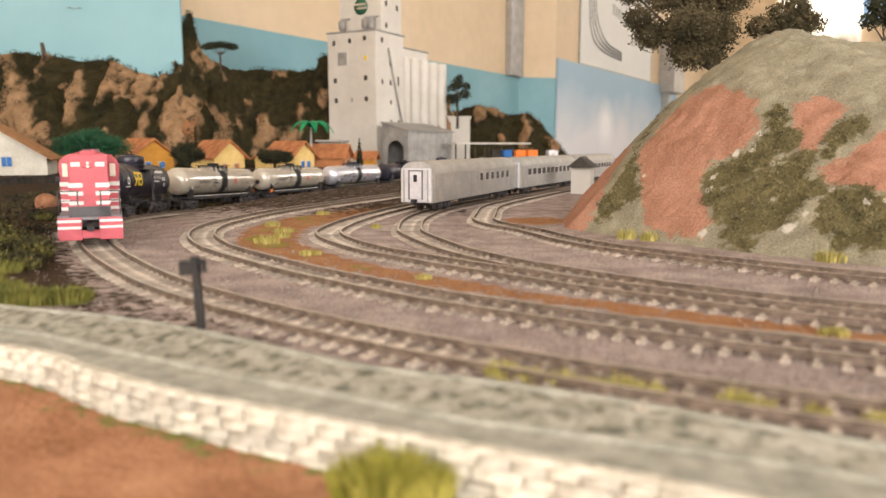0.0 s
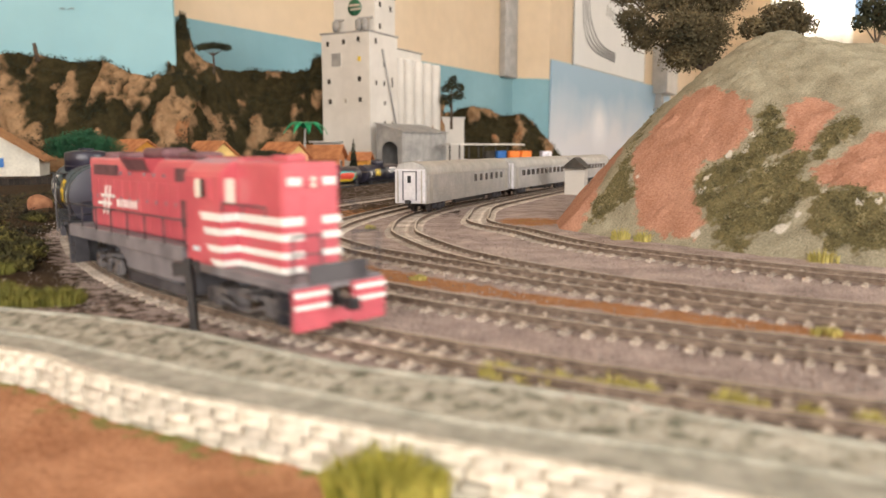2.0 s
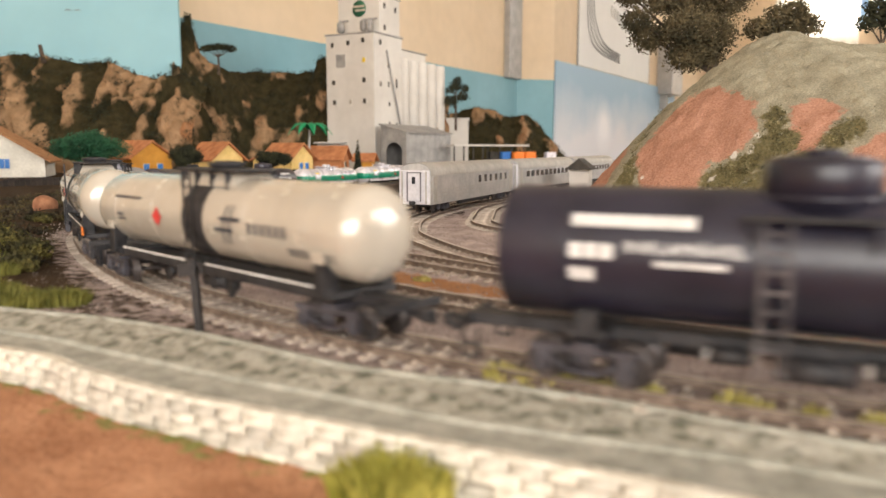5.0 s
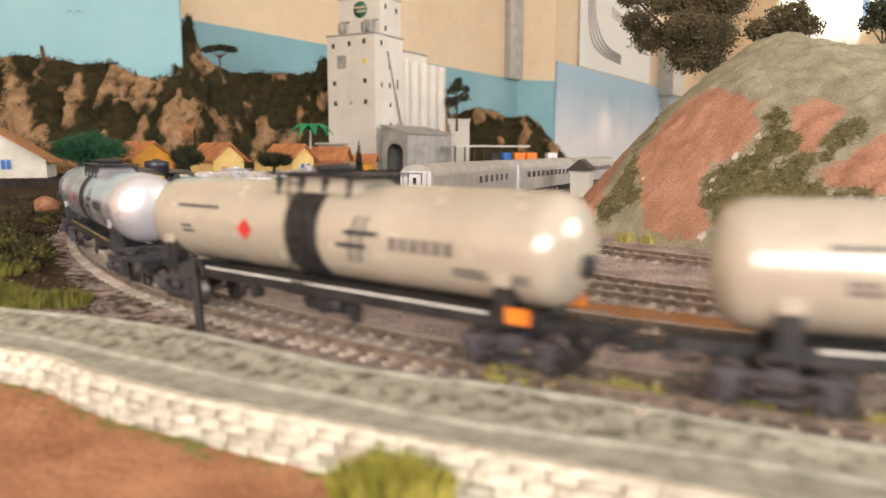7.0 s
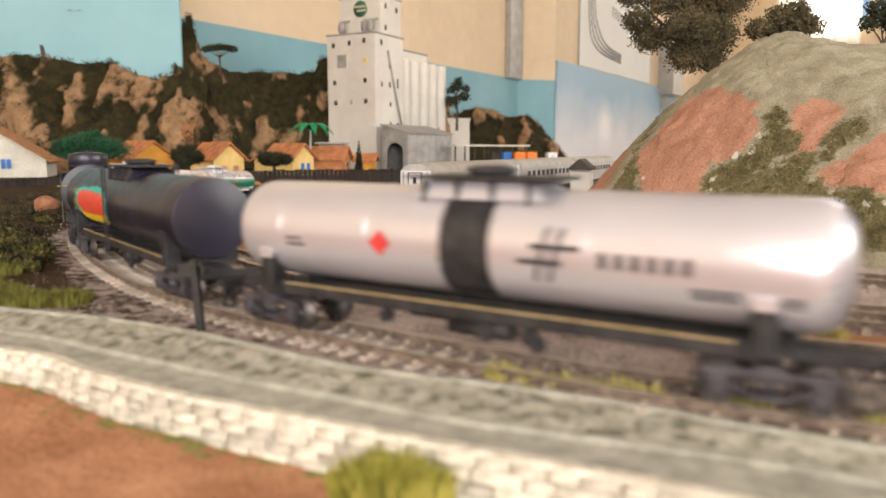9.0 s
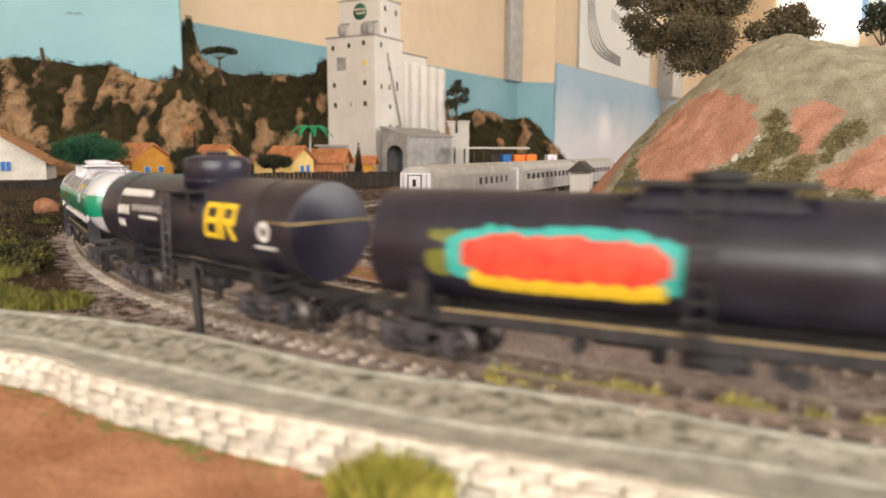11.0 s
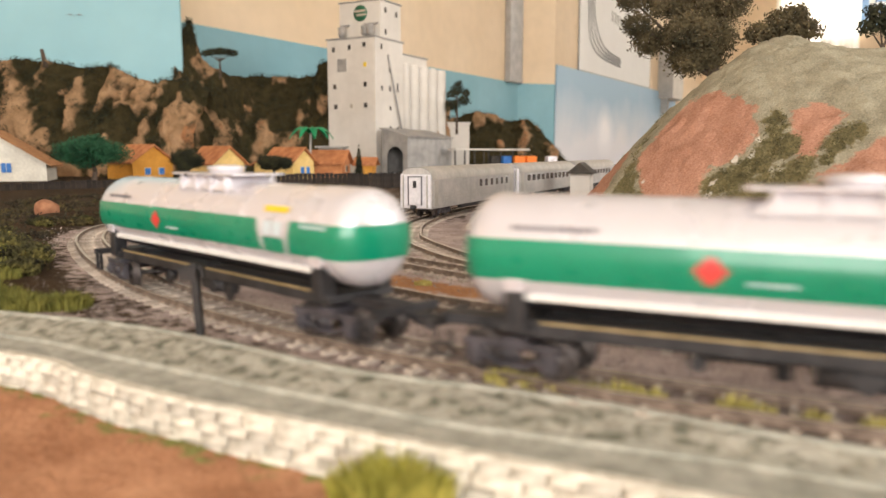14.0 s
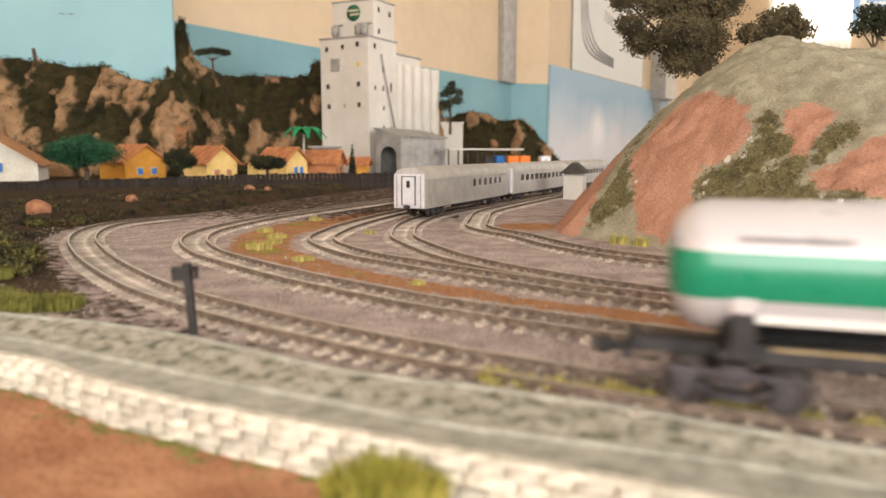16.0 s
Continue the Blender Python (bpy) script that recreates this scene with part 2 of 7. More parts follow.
wall("wall_side", ROOM[0], ROOM[1], (), False)
wall("wall_behind_board", ROOM[1], ROOM[2], (), False)
wall("wall_west", ROOM[2], ROOM[3])
wall("wall_pillar", ROOM[3], ROOM[4])
wall("wall_north", ROOM[4], ROOM[5])
wall("wall_far", ROOM[5], ROOM[6], [(0.72, 3.185, 1.309, 2.258)], False)
wall("wall_east", ROOM[6], ROOM[7], [(1.5, 4.2, 0.2, 2.0), (5.8, 9.2, 0.2, 2.05)], False)
wall("wall_south", ROOM[7], ROOM[0], [(1.8, 6.4, 0.2, 2.05)], False)
# grey strip where the west wall meets the pillar
single("trim_post", box(-0.19, -0.016, -0.04, -0.002, BAND - 0.006, CEIL, bevel=0.004), M_FRAME, "grey painted metal strip running up the wall corner", "trim",
       "structure", m=Matrix.Translation((0.425, 4.68, 0)) @ Matrix.Rotation(math.atan2(0.858, 0.513), 4, "Z"))

# ---- layout ground ----
TRACK = {
    "a": Line([(0.65, 2.5), (0.35, 2.15), (0.15, 1.9), (0.0, 1.67), (-0.10, 1.45), (-0.165, 1.28), (-0.215, 1.14), (-0.25, 1.02), (-0.275, 0.92), (-0.291, 0.83),
               (-0.298, 0.75), (-0.295, 0.67), (-0.280, 0.59), (-0.251, 0.51), (-0.213, 0.438), (-0.172, 0.374), (-0.12, 0.306), (-0.058, 0.247), (0.011, 0.197), (0.086, 0.157),
               (0.166, 0.128), (0.25, 0.11), (0.335, 0.104), (0.45, 0.106), (0.6, 0.118), (0.85, 0.15), (1.2, 0.22), (1.6, 0.32), (2.0, 0.44)]),
    "b": Line([(0.08, 1.23), (-0.01, 1.03), (-0.07, 0.88), (-0.115, 0.77), (-0.155, 0.66), (-0.172, 0.57), (-0.173, 0.523), (-0.162, 0.476), (-0.137, 0.425),
               (-0.109, 0.388), (-0.068, 0.340), (-0.025, 0.298), (0.0, 0.276), (0.062, 0.2335), (0.118, 0.204), (0.2, 0.168), (0.335, 0.147), (0.6, 0.16),
               (0.9, 0.195), (1.4, 0.31)]),
    "c": Line([(0.19, 1.25), (0.1, 1.05), (0.02, 0.88), (-0.02, 0.78), (-0.05, 0.69), (-0.075, 0.59), (-0.0835, 0.517), (-0.08, 0.485), (-0.069, 0.455),
               (-0.045, 0.414), (-0.025, 0.391), (0.004, 0.360), (0.035, 0.330), (0.06, 0.307), (0.085, 0.287), (0.112, 0.266), (0.145, 0.246), (0.2, 0.22),
               (0.335, 0.192), (0.6, 0.205), (1.2, 0.33)]),
    "d": Line([(0.40, 1.56), (0.30, 1.36), (0.19, 1.13), (0.065, 0.86), (0.02, 0.765), (-0.012, 0.68), (-0.028, 0.6), (-0.029, 0.53), (-0.025, 0.497),
               (-0.009, 0.447), (0.006, 0.41), (0.03, 0.37), (0.05, 0.346), (0.075, 0.318), (0.11, 0.288), (0.15, 0.262), (0.21, 0.232)]),
    "e": Line([(0.25, 1.17), (0.15, 0.98), (0.08, 0.82), (0.042, 0.72), (0.031, 0.636), (0.027, 0.585), (0.035, 0.55), (0.055, 0.512), (0.072, 0.462),
               (0.093, 0.422), (0.119, 0.393), (0.14, 0.372), (0.162, 0.35), (0.19, 0.326), (0.24, 0.29), (0.35, 0.25), (0.6, 0.25), (1.2, 0.36)]),
}
KERB = Line([(-0.60, 0.42), (-0.34, 0.335), (-0.168, 0.269), (-0.124, 0.254), (-0.083, 0.233), (-0.049, 0.21), (-0.024, 0.194), (0.009, 0.181), (0.04, 0.167), (0.062, 0.154),
             (0.087, 0.141), (0.16, 0.106), (0.26, 0.084), (0.4, 0.08), (0.62, 0.09), (0.9, 0.12), (1.3, 0.2), (2.0, 0.38)])
SOIL = [(-0.064, 0.80), (-0.102, 0.69), (-0.137, 0.623), (-0.15, 0.536), (-0.135, 0.456), (-0.103, 0.412), (-0.07, 0.375), (-0.035, 0.340), (0.0, 0.309), (0.045, 0.275),
        (0.09, 0.245), (0.13, 0.222), (0.17, 0.205), (0.16, 0.222), (0.11, 0.25), (0.054, 0.288), (0.01, 0.325), (-0.03, 0.362), (-0.066, 0.407), (-0.1, 0.470),
        (-0.107, 0.536), (-0.09, 0.623), (-0.05, 0.76)]
HILL_BASE = [(0.088, 0.60), (0.082, 0.542), (0.104, 0.505), (0.128, 0.470), (0.163, 0.419), (0.194, 0.388), (0.23, 0.355), (0.32, 0.305), (0.5, 0.29), (0.8, 0.32), (1.1, 0.45), (1.2, 0.8),
             (0.8, 1.1), (0.4, 1.1), (0.165, 0.84), (0.112, 0.69)]


def inside(p, poly):
    """Signed distance to a polygon: positive inside."""
    x, y = p
    d, c = 1e9, False
    for (ax, ay), (bx, by) in zip(poly, poly[1:] + poly[:1]):
        t = max(0.0, min(1.0, ((x - ax) * (bx - ax) + (y - ay) * (by - ay)) / ((bx - ax) ** 2 + (by - ay) ** 2)))
        d = min(d, math.hypot(ax + t * (bx - ax) - x, ay + t * (by - ay) - y))
        if (ay > y) != (by > y) and x < (bx - ax) * (y - ay) / (by - ay) + ax:
            c = not c
    return d if c else -d


def side_of(line, x, y):
    """Distance from a line, positive on its left going along it."""
    i = int(np.hypot(line.p[:, 0] - x, line.p[:, 1] - y).argmin())
    i = min(max(i, 1), len(line.p) - 2)
    t = line.p[i + 1] - line.p[i - 1]
    return float((t[0] * (y - line.p[i, 1]) - t[1] * (x - line.p[i, 0])) / np.hypot(*t))


GROUND_Z = -0.0036


def grade(s):
    """The outer track climbs out of a cutting: its height at the way s."""
    return float(np.interp(s, [1.46, 1.617, 1.77, 1.907, 2.048, 2.13, 2.23, 2.36], [-0.022, -0.021, -0.0185, -0.0155, -0.009, -0.005, -0.002, 0.0]))


def ground_height(x, y):
    """The layout's surface: level round the tracks, a cutting along track a, a bank and the village level beyond it."""
    a = TRACK["a"]
    i = int(np.hypot(a.p[:, 0] - x, a.p[:, 1] - y).argmin())
    za = grade(a.s[i])
    out = -side_of(a, x, y)
    if out > 0:
        rim = -0.003 if y > 0.35 and x < 0.9 else 0.0
        k = min(1.0, max(0.0, (out - 0.022) / 0.10))
        k = k * k * (3 - 2 * k)
        z = za + (rim - za) * k
        if y > 0.33 and x < 0.9:
            z += 0.010 * math.exp(-((out - 0.075) / 0.035) ** 2) * (0.6 + 0.8 * fbm(x, y, 3, 28)) * min(1.0, (y - 0.33) / 0.1)
    else:
        k = min(1.0, max(0.0, (-out - 0.020) / 0.05))
        z = za * (1 - k * k * (3 - 2 * k))
    return z + GROUND_Z + 0.0009 * fbm(x, y, 0, 60)


ROOM_NEAR = [(-3.2, -3.5), (-3.2, 2.35), (-0.92, 2.40), (0.40, 4.6), (2.4, 4.6), (2.4, -3.5)]


def grid_axis(stops):
    out = []
    for (a, b, n) in stops:
        out += [a + (b - a) * k / n for k in range(n)]
    return out + [stops[-1][1]]


def level_mesh(name, xs, ys, zf, material, attrs, keep=lambda x, y: True):
    nx, ny = len(xs), len(ys)
    co = [(x, y, zf(x, y)) for y in ys for x in xs]
    fs = []
    ok = [keep(x, y) for y in ys for x in xs]
    for j in range(ny - 1):
        for i in range(nx - 1):
            q = (j * nx + i, j * nx + i + 1, (j + 1) * nx + i + 1, (j + 1) * nx + i)
            if all(ok[k] for k in q):
                fs.append(q)
    me = bpy.data.meshes.new(name)
    me.from_pydata(co, [], fs)
    me.polygons.foreach_set("use_smooth", [True] * len(fs))
    for key, f in attrs.items():
        a = me.attributes.new(key, "FLOAT", "POINT")
        a.data.foreach_set("value", [f(*c) for c in co])
    me.materials.append(material)
    return new(name, me)


def soil_zone(x, y, z):
    toe = 1.0 - 0.5 * math.hypot(x - 0.072, y - 0.60) / 0.028
    return max(0.0, min(1.0, max(toe, 0.5 + inside((x, y), SOIL) / 0.02)))


def grass_zone(x, y, z):
    return max(0.0, soil_zone(x, y, z) * (0.35 + 1.1 * fbm(x, y, 7, 35)) if y > 0.35 else 0.0)


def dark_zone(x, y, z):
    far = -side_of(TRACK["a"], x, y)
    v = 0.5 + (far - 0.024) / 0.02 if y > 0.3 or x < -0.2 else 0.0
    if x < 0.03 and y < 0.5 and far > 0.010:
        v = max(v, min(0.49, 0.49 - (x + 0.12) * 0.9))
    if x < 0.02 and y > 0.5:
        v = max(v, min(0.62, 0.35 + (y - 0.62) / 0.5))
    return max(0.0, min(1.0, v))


gx = grid_axis([(-2.2, -0.45, 30), (-0.45, 0.45, 130), (0.45, 2.2, 24)])
gy = grid_axis([(0.06, 0.8, 110), (0.8, 2.0, 44), (2.0, 3.9, 16)])
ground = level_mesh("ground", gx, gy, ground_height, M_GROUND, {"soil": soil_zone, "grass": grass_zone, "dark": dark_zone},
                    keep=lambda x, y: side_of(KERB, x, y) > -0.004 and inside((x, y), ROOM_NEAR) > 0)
tagged(ground, "grey gravel and brown soil scenery surface of the model layout", "ground", kind="structure")

# ---- hill ----
RIDGE = [(0.275, 0.62, 0.158), (0.40, 0.66, 0.142), (0.62, 0.76, 0.12)]


def hill_height(x, y):
    d = inside((x, y), HILL_BASE)
    best, top = 1e9, 0
    for (ax, ay, az), (bx, by, bz) in zip(RIDGE, RIDGE[1:]):
        t = max(0.0, min(1.0, ((x - ax) * (bx - ax) + (y - ay) * (by - ay)) / ((bx - ax) ** 2 + (by - ay) ** 2)))
        r = math.hypot(ax + t * (bx - ax) - x, ay + t * (by - ay) - y)
        if r < best:
            best, top = r, az + t * (bz - az)
    if d <= 0:
        return GROUND_Z - 0.004 + 0.25 * max(d, -0.02)
    u = best / (best + d)
    h = top * (1 - u ** 1.45)
    rough = 0.007 * fbm(x, y, 1, 18) + 0.0045 * fbm(x, y, 5, 80) + 0.0022 * fbm(x, y, 8, 240, 2)
    return GROUND_Z - 0.004 + h + rough * min(1, d / 0.02)


def patches(x, y, spots, soft=0.5):
    """How far inside the nearest of some round spots (x, y, radius) a place lies: 1 at a centre, 0.5 at its rim."""
    return max(1.0 - soft * math.hypot(x - cx, y - cy) / r for cx, cy, r in spots)


RED_CUTS = [
    [(0.204, 0.565), (0.213, 0.523), (0.202, 0.493), (0.188, 0.49), (0.172, 0.498), (0.163, 0.485), (0.161, 0.452), (0.152, 0.450), (0.129, 0.479), (0.132, 0.512), (0.138, 0.552), (0.160, 0.578), (0.188, 0.589)],
    [(0.228, 0.504), (0.248, 0.503), (0.256, 0.484), (0.246, 0.477), (0.225, 0.458), (0.215, 0.457), (0.219, 0.479)],
    [(0.218, 0.441), (0.236, 0.443), (0.257, 0.45), (0.32, 0.45), (0.32, 0.38), (0.239, 0.406), (0.228, 0.414), (0.217, 0.431)],
    [(0.153, 0.627), (0.116, 0.55), (0.103, 0.531), (0.09, 0.52), (0.075, 0.545), (0.08, 0.61), (0.11, 0.70), (0.14, 0.68)],
]


def hill_red(x, y, z):
    """Red earth on the four cut slopes below the pale crown."""
    v = max(0.5 + inside((x, y), cut) / 0.016 for cut in RED_CUTS)
    return max(0.0, min(1.0, v + 0.25 * fbm(x, y, 6, 60)))


def hill_veg(x, y, z):
    return max(0.0, min(0.9, patches(x, y, HILL_GREEN) + 0.16 * fbm(x, y, 4, 40)))


def hill_white(x, y, z):
    return max(0.0, min(0.60, patches(x, y, HILL_WHITE) - 0.22 + 0.7 * fbm(x, y, 9, 160)))


GREEN_STREAK = [(0.218, 0.504, 0.007), (0.215, 0.492, 0.0078), (0.206, 0.481, 0.01), (0.196, 0.476, 0.0113), (0.184, 0.477, 0.0117), (0.174, 0.482, 0.0094), (0.167, 0.47, 0.0073), (0.177, 0.456, 0.0134), (0.192, 0.454, 0.0135),
                (0.206, 0.453, 0.0114), (0.203, 0.437, 0.011), (0.192, 0.432, 0.0108), (0.18, 0.436, 0.0108), (0.169, 0.437, 0.0082), (0.216, 0.454, 0.0064), (0.215, 0.476, 0.0083), (0.212, 0.432, 0.0066), (0.17, 0.424, 0.0063)]
GREEN_FOOT = [(0.246, 0.463, 0.0096), (0.255, 0.467, 0.0053), (0.236, 0.459, 0.0082), (0.228, 0.45, 0.0041), (0.216, 0.416, 0.0081), (0.225, 0.409, 0.0096), (0.231, 0.4, 0.0095), (0.215, 0.403, 0.0094), (0.223, 0.393, 0.0104),
              (0.208, 0.409, 0.0059), (0.228, 0.387, 0.0082), (0.21, 0.395, 0.0058), (0.24, 0.385, 0.010)]
GREEN_SIDE = [(0.135, 0.552, 0.0052), (0.129, 0.539, 0.0089), (0.121, 0.53, 0.0099), (0.113, 0.525, 0.0086), (0.129, 0.521, 0.0061), (0.113, 0.537, 0.005), (0.154, 0.594, 0.0045), (0.164, 0.606, 0.0043), (0.177, 0.624, 0.0041), (0.145, 0.575, 0.004)]
HILL_GREEN = GREEN_STREAK + GREEN_FOOT + GREEN_SIDE
HILL_WHITE = [(0.172, 0.485, 0.0035), (0.166, 0.477, 0.0034), (0.188, 0.489, 0.004), (0.196, 0.487, 0.004), (0.203, 0.493, 0.0034), (0.192, 0.419, 0.0055), (0.229, 0.406, 0.0034), (0.238, 0.403, 0.0034), (0.139, 0.527, 0.003),
              (0.129, 0.507, 0.003), (0.202, 0.42, 0.003), (0.218, 0.424, 0.0026), (0.155, 0.451, 0.004)]
hx = grid_axis([(0.03, 0.42, 210), (0.42, 0.5, 16), (0.5, 1.25, 40)])
hy = grid_axis([(0.26, 0.66, 200), (0.66, 0.75, 14), (0.75, 1.15, 40)])
hill = level_mesh("hill", hx, hy, hill_height, M_HILL, {"red": hill_red, "veg": hill_veg, "white": hill_white},
                  keep=lambda x, y: inside((x, y), HILL_BASE) > -0.02)
tagged(hill, "plaster model hill with red earth cuts and dry green scatter", "hill", kind="structure")

# dry scatter on the hill's green streaks
rh = np.random.RandomState(3)
co, fs = [], []
for cx, cy, r in HILL_GREEN:
    for _ in range(int(420000 * r * r) + 12):
        a, d = rh.rand() * 6.283, r * math.sqrt(rh.rand()) * 1.05
        x, y = cx + d * math.cos(a), cy + d * math.sin(a)
        z = hill_height(x, y)
        for _ in range(5):
            u, v = rh.normal(size=3), rh.normal(size=3)
            u *= 0.00075 / np.linalg.norm(u)
            v *= 0.00065 / np.linalg.norm(v)
            c = np.array([x, y, z + 0.0005]) + rh.normal(size=3) * 0.0012
            k = len(co)
            co += [tuple(c - u), tuple(c + v), tuple(c + u), tuple(c - v)]
            fs.append((k, k + 1, k + 2, k + 3))
me = bpy.data.meshes.new("hill_scatter")
me.from_pydata(co, [], fs)
me.materials.append(mat("hill_scatter_green", [(0.06, 0.055, 0.022), (0.26, 0.22, 0.11)], 0.95, 0, 120, fine=0.5))
tagged(new("hill_scatter", me), "dry olive scatter on the red hill side", "scatter", kind="stuff")

# ---- tracks ----
def sweep(bm, line, s0, s1, off, prof, step=0.006, zbase=0.0, rise=None):
    """Carry a profile [(across, up)] along a line at an offset."""
    n = max(2, int((s1 - s0) / step))
    rows = []
    for k in range(n + 1):
        s = s0 + (s1 - s0) * k / n
        p, h = line.at(s), line.heading(s)
        nx, ny = -math.sin(h), math.cos(h)
        rows.append([bm.verts.new((p[0] + nx * (off + a), p[1] + ny * (off + a), zbase + z + (rise(s) if rise else 0.0))) for a, z in prof])
    for a, b in zip(rows, rows[1:]):
        for k in range(len(prof)):
            j = (k + 1) % len(prof)
            bm.faces.new((a[k], a[j], b[j], b[k]))
    bm.faces.new(rows[0])
    bm.faces.new(rows[-1][::-1])
    bmesh.ops.recalc_face_normals(bm, faces=bm.faces)
    return bm


RAIL_PROF = [(-0.0012, -0.0026), (0.0012, -0.0026), (0.00045, -0.0020), (0.00045, -0.0008), (0.0007, -0.0006), (0.0007, 0.0), (-0.0007, 0.0), (-0.0007, -0.0006),
             (-0.00045, -0.0008), (-0.00045, -0.0020)]


def sleeper_mesh():
    bm = box(-0.0014, 0.0014, -0.0138, 0.0138, -0.0055, -0.0024, bevel=0.0003)
    for s in (-1, 1):
        for d in (-1, 1):
            add_box(bm, -0.0007, 0.0007, s * 0.00825 + d * 0.0017 - 0.0005, s * 0.00825 + d * 0.0017 + 0.0005, -0.0026, -0.0018)
    me = mesh_of(bm, "sleeper")
    me.materials.append(M_SLEEPER)
    return me


SLEEPER = sleeper_mesh()
rng = random.Random(4)
for key, near0, near1, label in (("a", 1.35, 2.95, "curved outer model track with tan rails on weathered sleepers"),
                                 ("b", 0.35, 1.55, "second curved model track with tan rails and dusty sleepers"),
                                 ("c", 0.45, 1.5, "model siding track sunk in pale gravel"),
                                 ("d", 0.75, 1.55, "model track leading under the parked silver coaches"),
                                 ("e", 0.35, 1.35, "model track along the foot of the red hill")):
    ln = TRACK[key]
    e = thing("track_" + key, Matrix(), label, "track", "model railway tracks", "structure")
    zb = {"c": -0.0001, "d": -0.0006}.get(key, 0.0)
    for s in (-1, 1):
        rail = part("rail", sweep(bmesh.new(), ln, 0.0, ln.length, s * 0.00825, RAIL_PROF, 0.008, zb, grade if key == "a" else None), M_RAIL, e)
        # highlight and shade put into the colour: pale tan heads, dark brown sides
        rail.data.materials.append(M_RAIL_DARK)
        for f in rail.data.polygons:
            f.material_index = 0 if f.normal.z > 0.8 else 1
    pitch = 0.0078
    rest = bmesh.new()
    near1 = min(near1, ln.length - 0.01)
    for k in range(int(ln.length / pitch)):
        s = k * pitch + 0.004
        p, h = ln.at(s), ln.heading(s)
        m = Matrix.Translation((p[0] + rng.uniform(-0.0003, 0.0003), p[1], zb + rng.uniform(-0.0003, 0.0001) + (grade(s) if key == "a" else 0.0))) @ Matrix.Rotation(h + rng.uniform(-0.03, 0.03), 4, "Z")
        if near0 < s < near1:
            piece("sleeper", SLEEPER, e, m)
        else:
            vs = bmesh.ops.create_cube(rest, size=1.0)["verts"]
            for v in vs:
                v.co = m @ Vector((v.co.x * 0.0026, v.co.y * 0.0276, -0.004 + v.co.z * 0.003))
    tagged(part("far_sleepers", rest, M_SLEEPER, e), kind="stuff")

# ---- train ----
M_BLACK = mat("black_tank_paint", [(0.012, 0.011, 0.020), (0.026, 0.024, 0.040)], 0.34, 0, 50, fine=0.06, bump=0.00001, bump_scale=300)
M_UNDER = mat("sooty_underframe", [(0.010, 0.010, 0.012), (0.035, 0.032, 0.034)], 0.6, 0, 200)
M_BOGIE = mat("grey_bogie_frame", [(0.022, 0.020, 0.026), (0.075, 0.068, 0.078)], 0.5, 0, 160)
M_BOGIE_LIGHT = mat("dusty_bogie_frame", [(0.045, 0.040, 0.044), (0.16, 0.145, 0.145)], 0.6, 0, 140)
M_WHEEL = mat("steel_wheel", [(0.05, 0.045, 0.045), (0.14, 0.12, 0.115)], 0.45, 0.7, 300)
M_CREAM = mat("cream_tank_paint", [(0.46, 0.41, 0.34), (0.54, 0.485, 0.41)], 0.24, 0.15, 25, fine=0.05, coat=0.5, bump=0.00001, bump_scale=300)
M_SILVER = mat("silver_tank_paint", [(0.67, 0.66, 0.73), (0.73, 0.72, 0.79)], 0.31, 0.62, 7, fine=0.03, coat=0.6)
M_WHITE = mat("white_tank_paint", [(0.66, 0.635, 0.67), (0.71, 0.685, 0.72)], 0.28, 0.28, 7, fine=0.03, coat=0.7)
M_GREEN = mat("green_stripe_paint", [(0.0, 0.21, 0.115), (0.004, 0.25, 0.14)], 0.3, 0, 30, fine=0.04, coat=0.3)
M_RED = mat("red_loco_paint", [(0.48, 0.080, 0.110), (0.58, 0.110, 0.140)], 0.42, 0, 40, fine=0.08, coat=0.7, bump=0.00003, bump_scale=400)
M_REDLOGO = mat("red_sign_paint", [(0.55, 0.03, 0.03), (0.65, 0.06, 0.05)], 0.5, 0, 300)
M_MARK = mat("white_lettering", [(0.70, 0.69, 0.66), (0.82, 0.80, 0.78)], 0.5, 0, 300)
M_DARKMARK = mat("dark_lettering", [(0.04, 0.04, 0.05), (0.08, 0.08, 0.09)], 0.5, 0, 300)
M_YELLOW = mat("yellow_sign_paint", [(0.75, 0.5, 0.02), (0.85, 0.6, 0.04)], 0.5, 0, 300)
M_ORANGE = mat("orange_placard_paint", [(0.85, 0.2, 0.02), (0.95, 0.28, 0.03)], 0.5, 0, 300)
M_GRAFRED = mat("red_graffiti_paint", [(0.62, 0.045, 0.03), (0.74, 0.10, 0.05)], 0.45, 0, 220, pos=(0.3, 0.7))
M_GREYBLUE = mat("pale_blue_print", [(0.50, 0.60, 0.64), (0.60, 0.68, 0.72)], 0.5, 0, 200)
M_TEAL = mat("teal_graffiti_paint", [(0.02, 0.35, 0.33), (0.05, 0.45, 0.4)], 0.5, 0, 300)
M_GREY = mat("grey_frame_loco", [(0.13, 0.12, 0.135), (0.215, 0.20, 0.215)], 0.5, 0, 90)
M_SOOT = mat("dark_grey_loco_paint", [(0.030, 0.028, 0.034), (0.085, 0.080, 0.088)], 0.55, 0, 90)
M_GRILLE = mat("dusty_red_grille", [(0.10, 0.045, 0.055), (0.17, 0.085, 0.095)], 0.6, 0, 160)
M_BRASS = mat("dull_brass_line", [(0.30, 0.22, 0.10), (0.42, 0.32, 0.16)], 0.5, 0.2, 200)
M_OLIVE = mat("olive_graffiti_paint", [(0.12, 0.13, 0.02), (0.20, 0.20, 0.04)], 0.5, 0, 300)
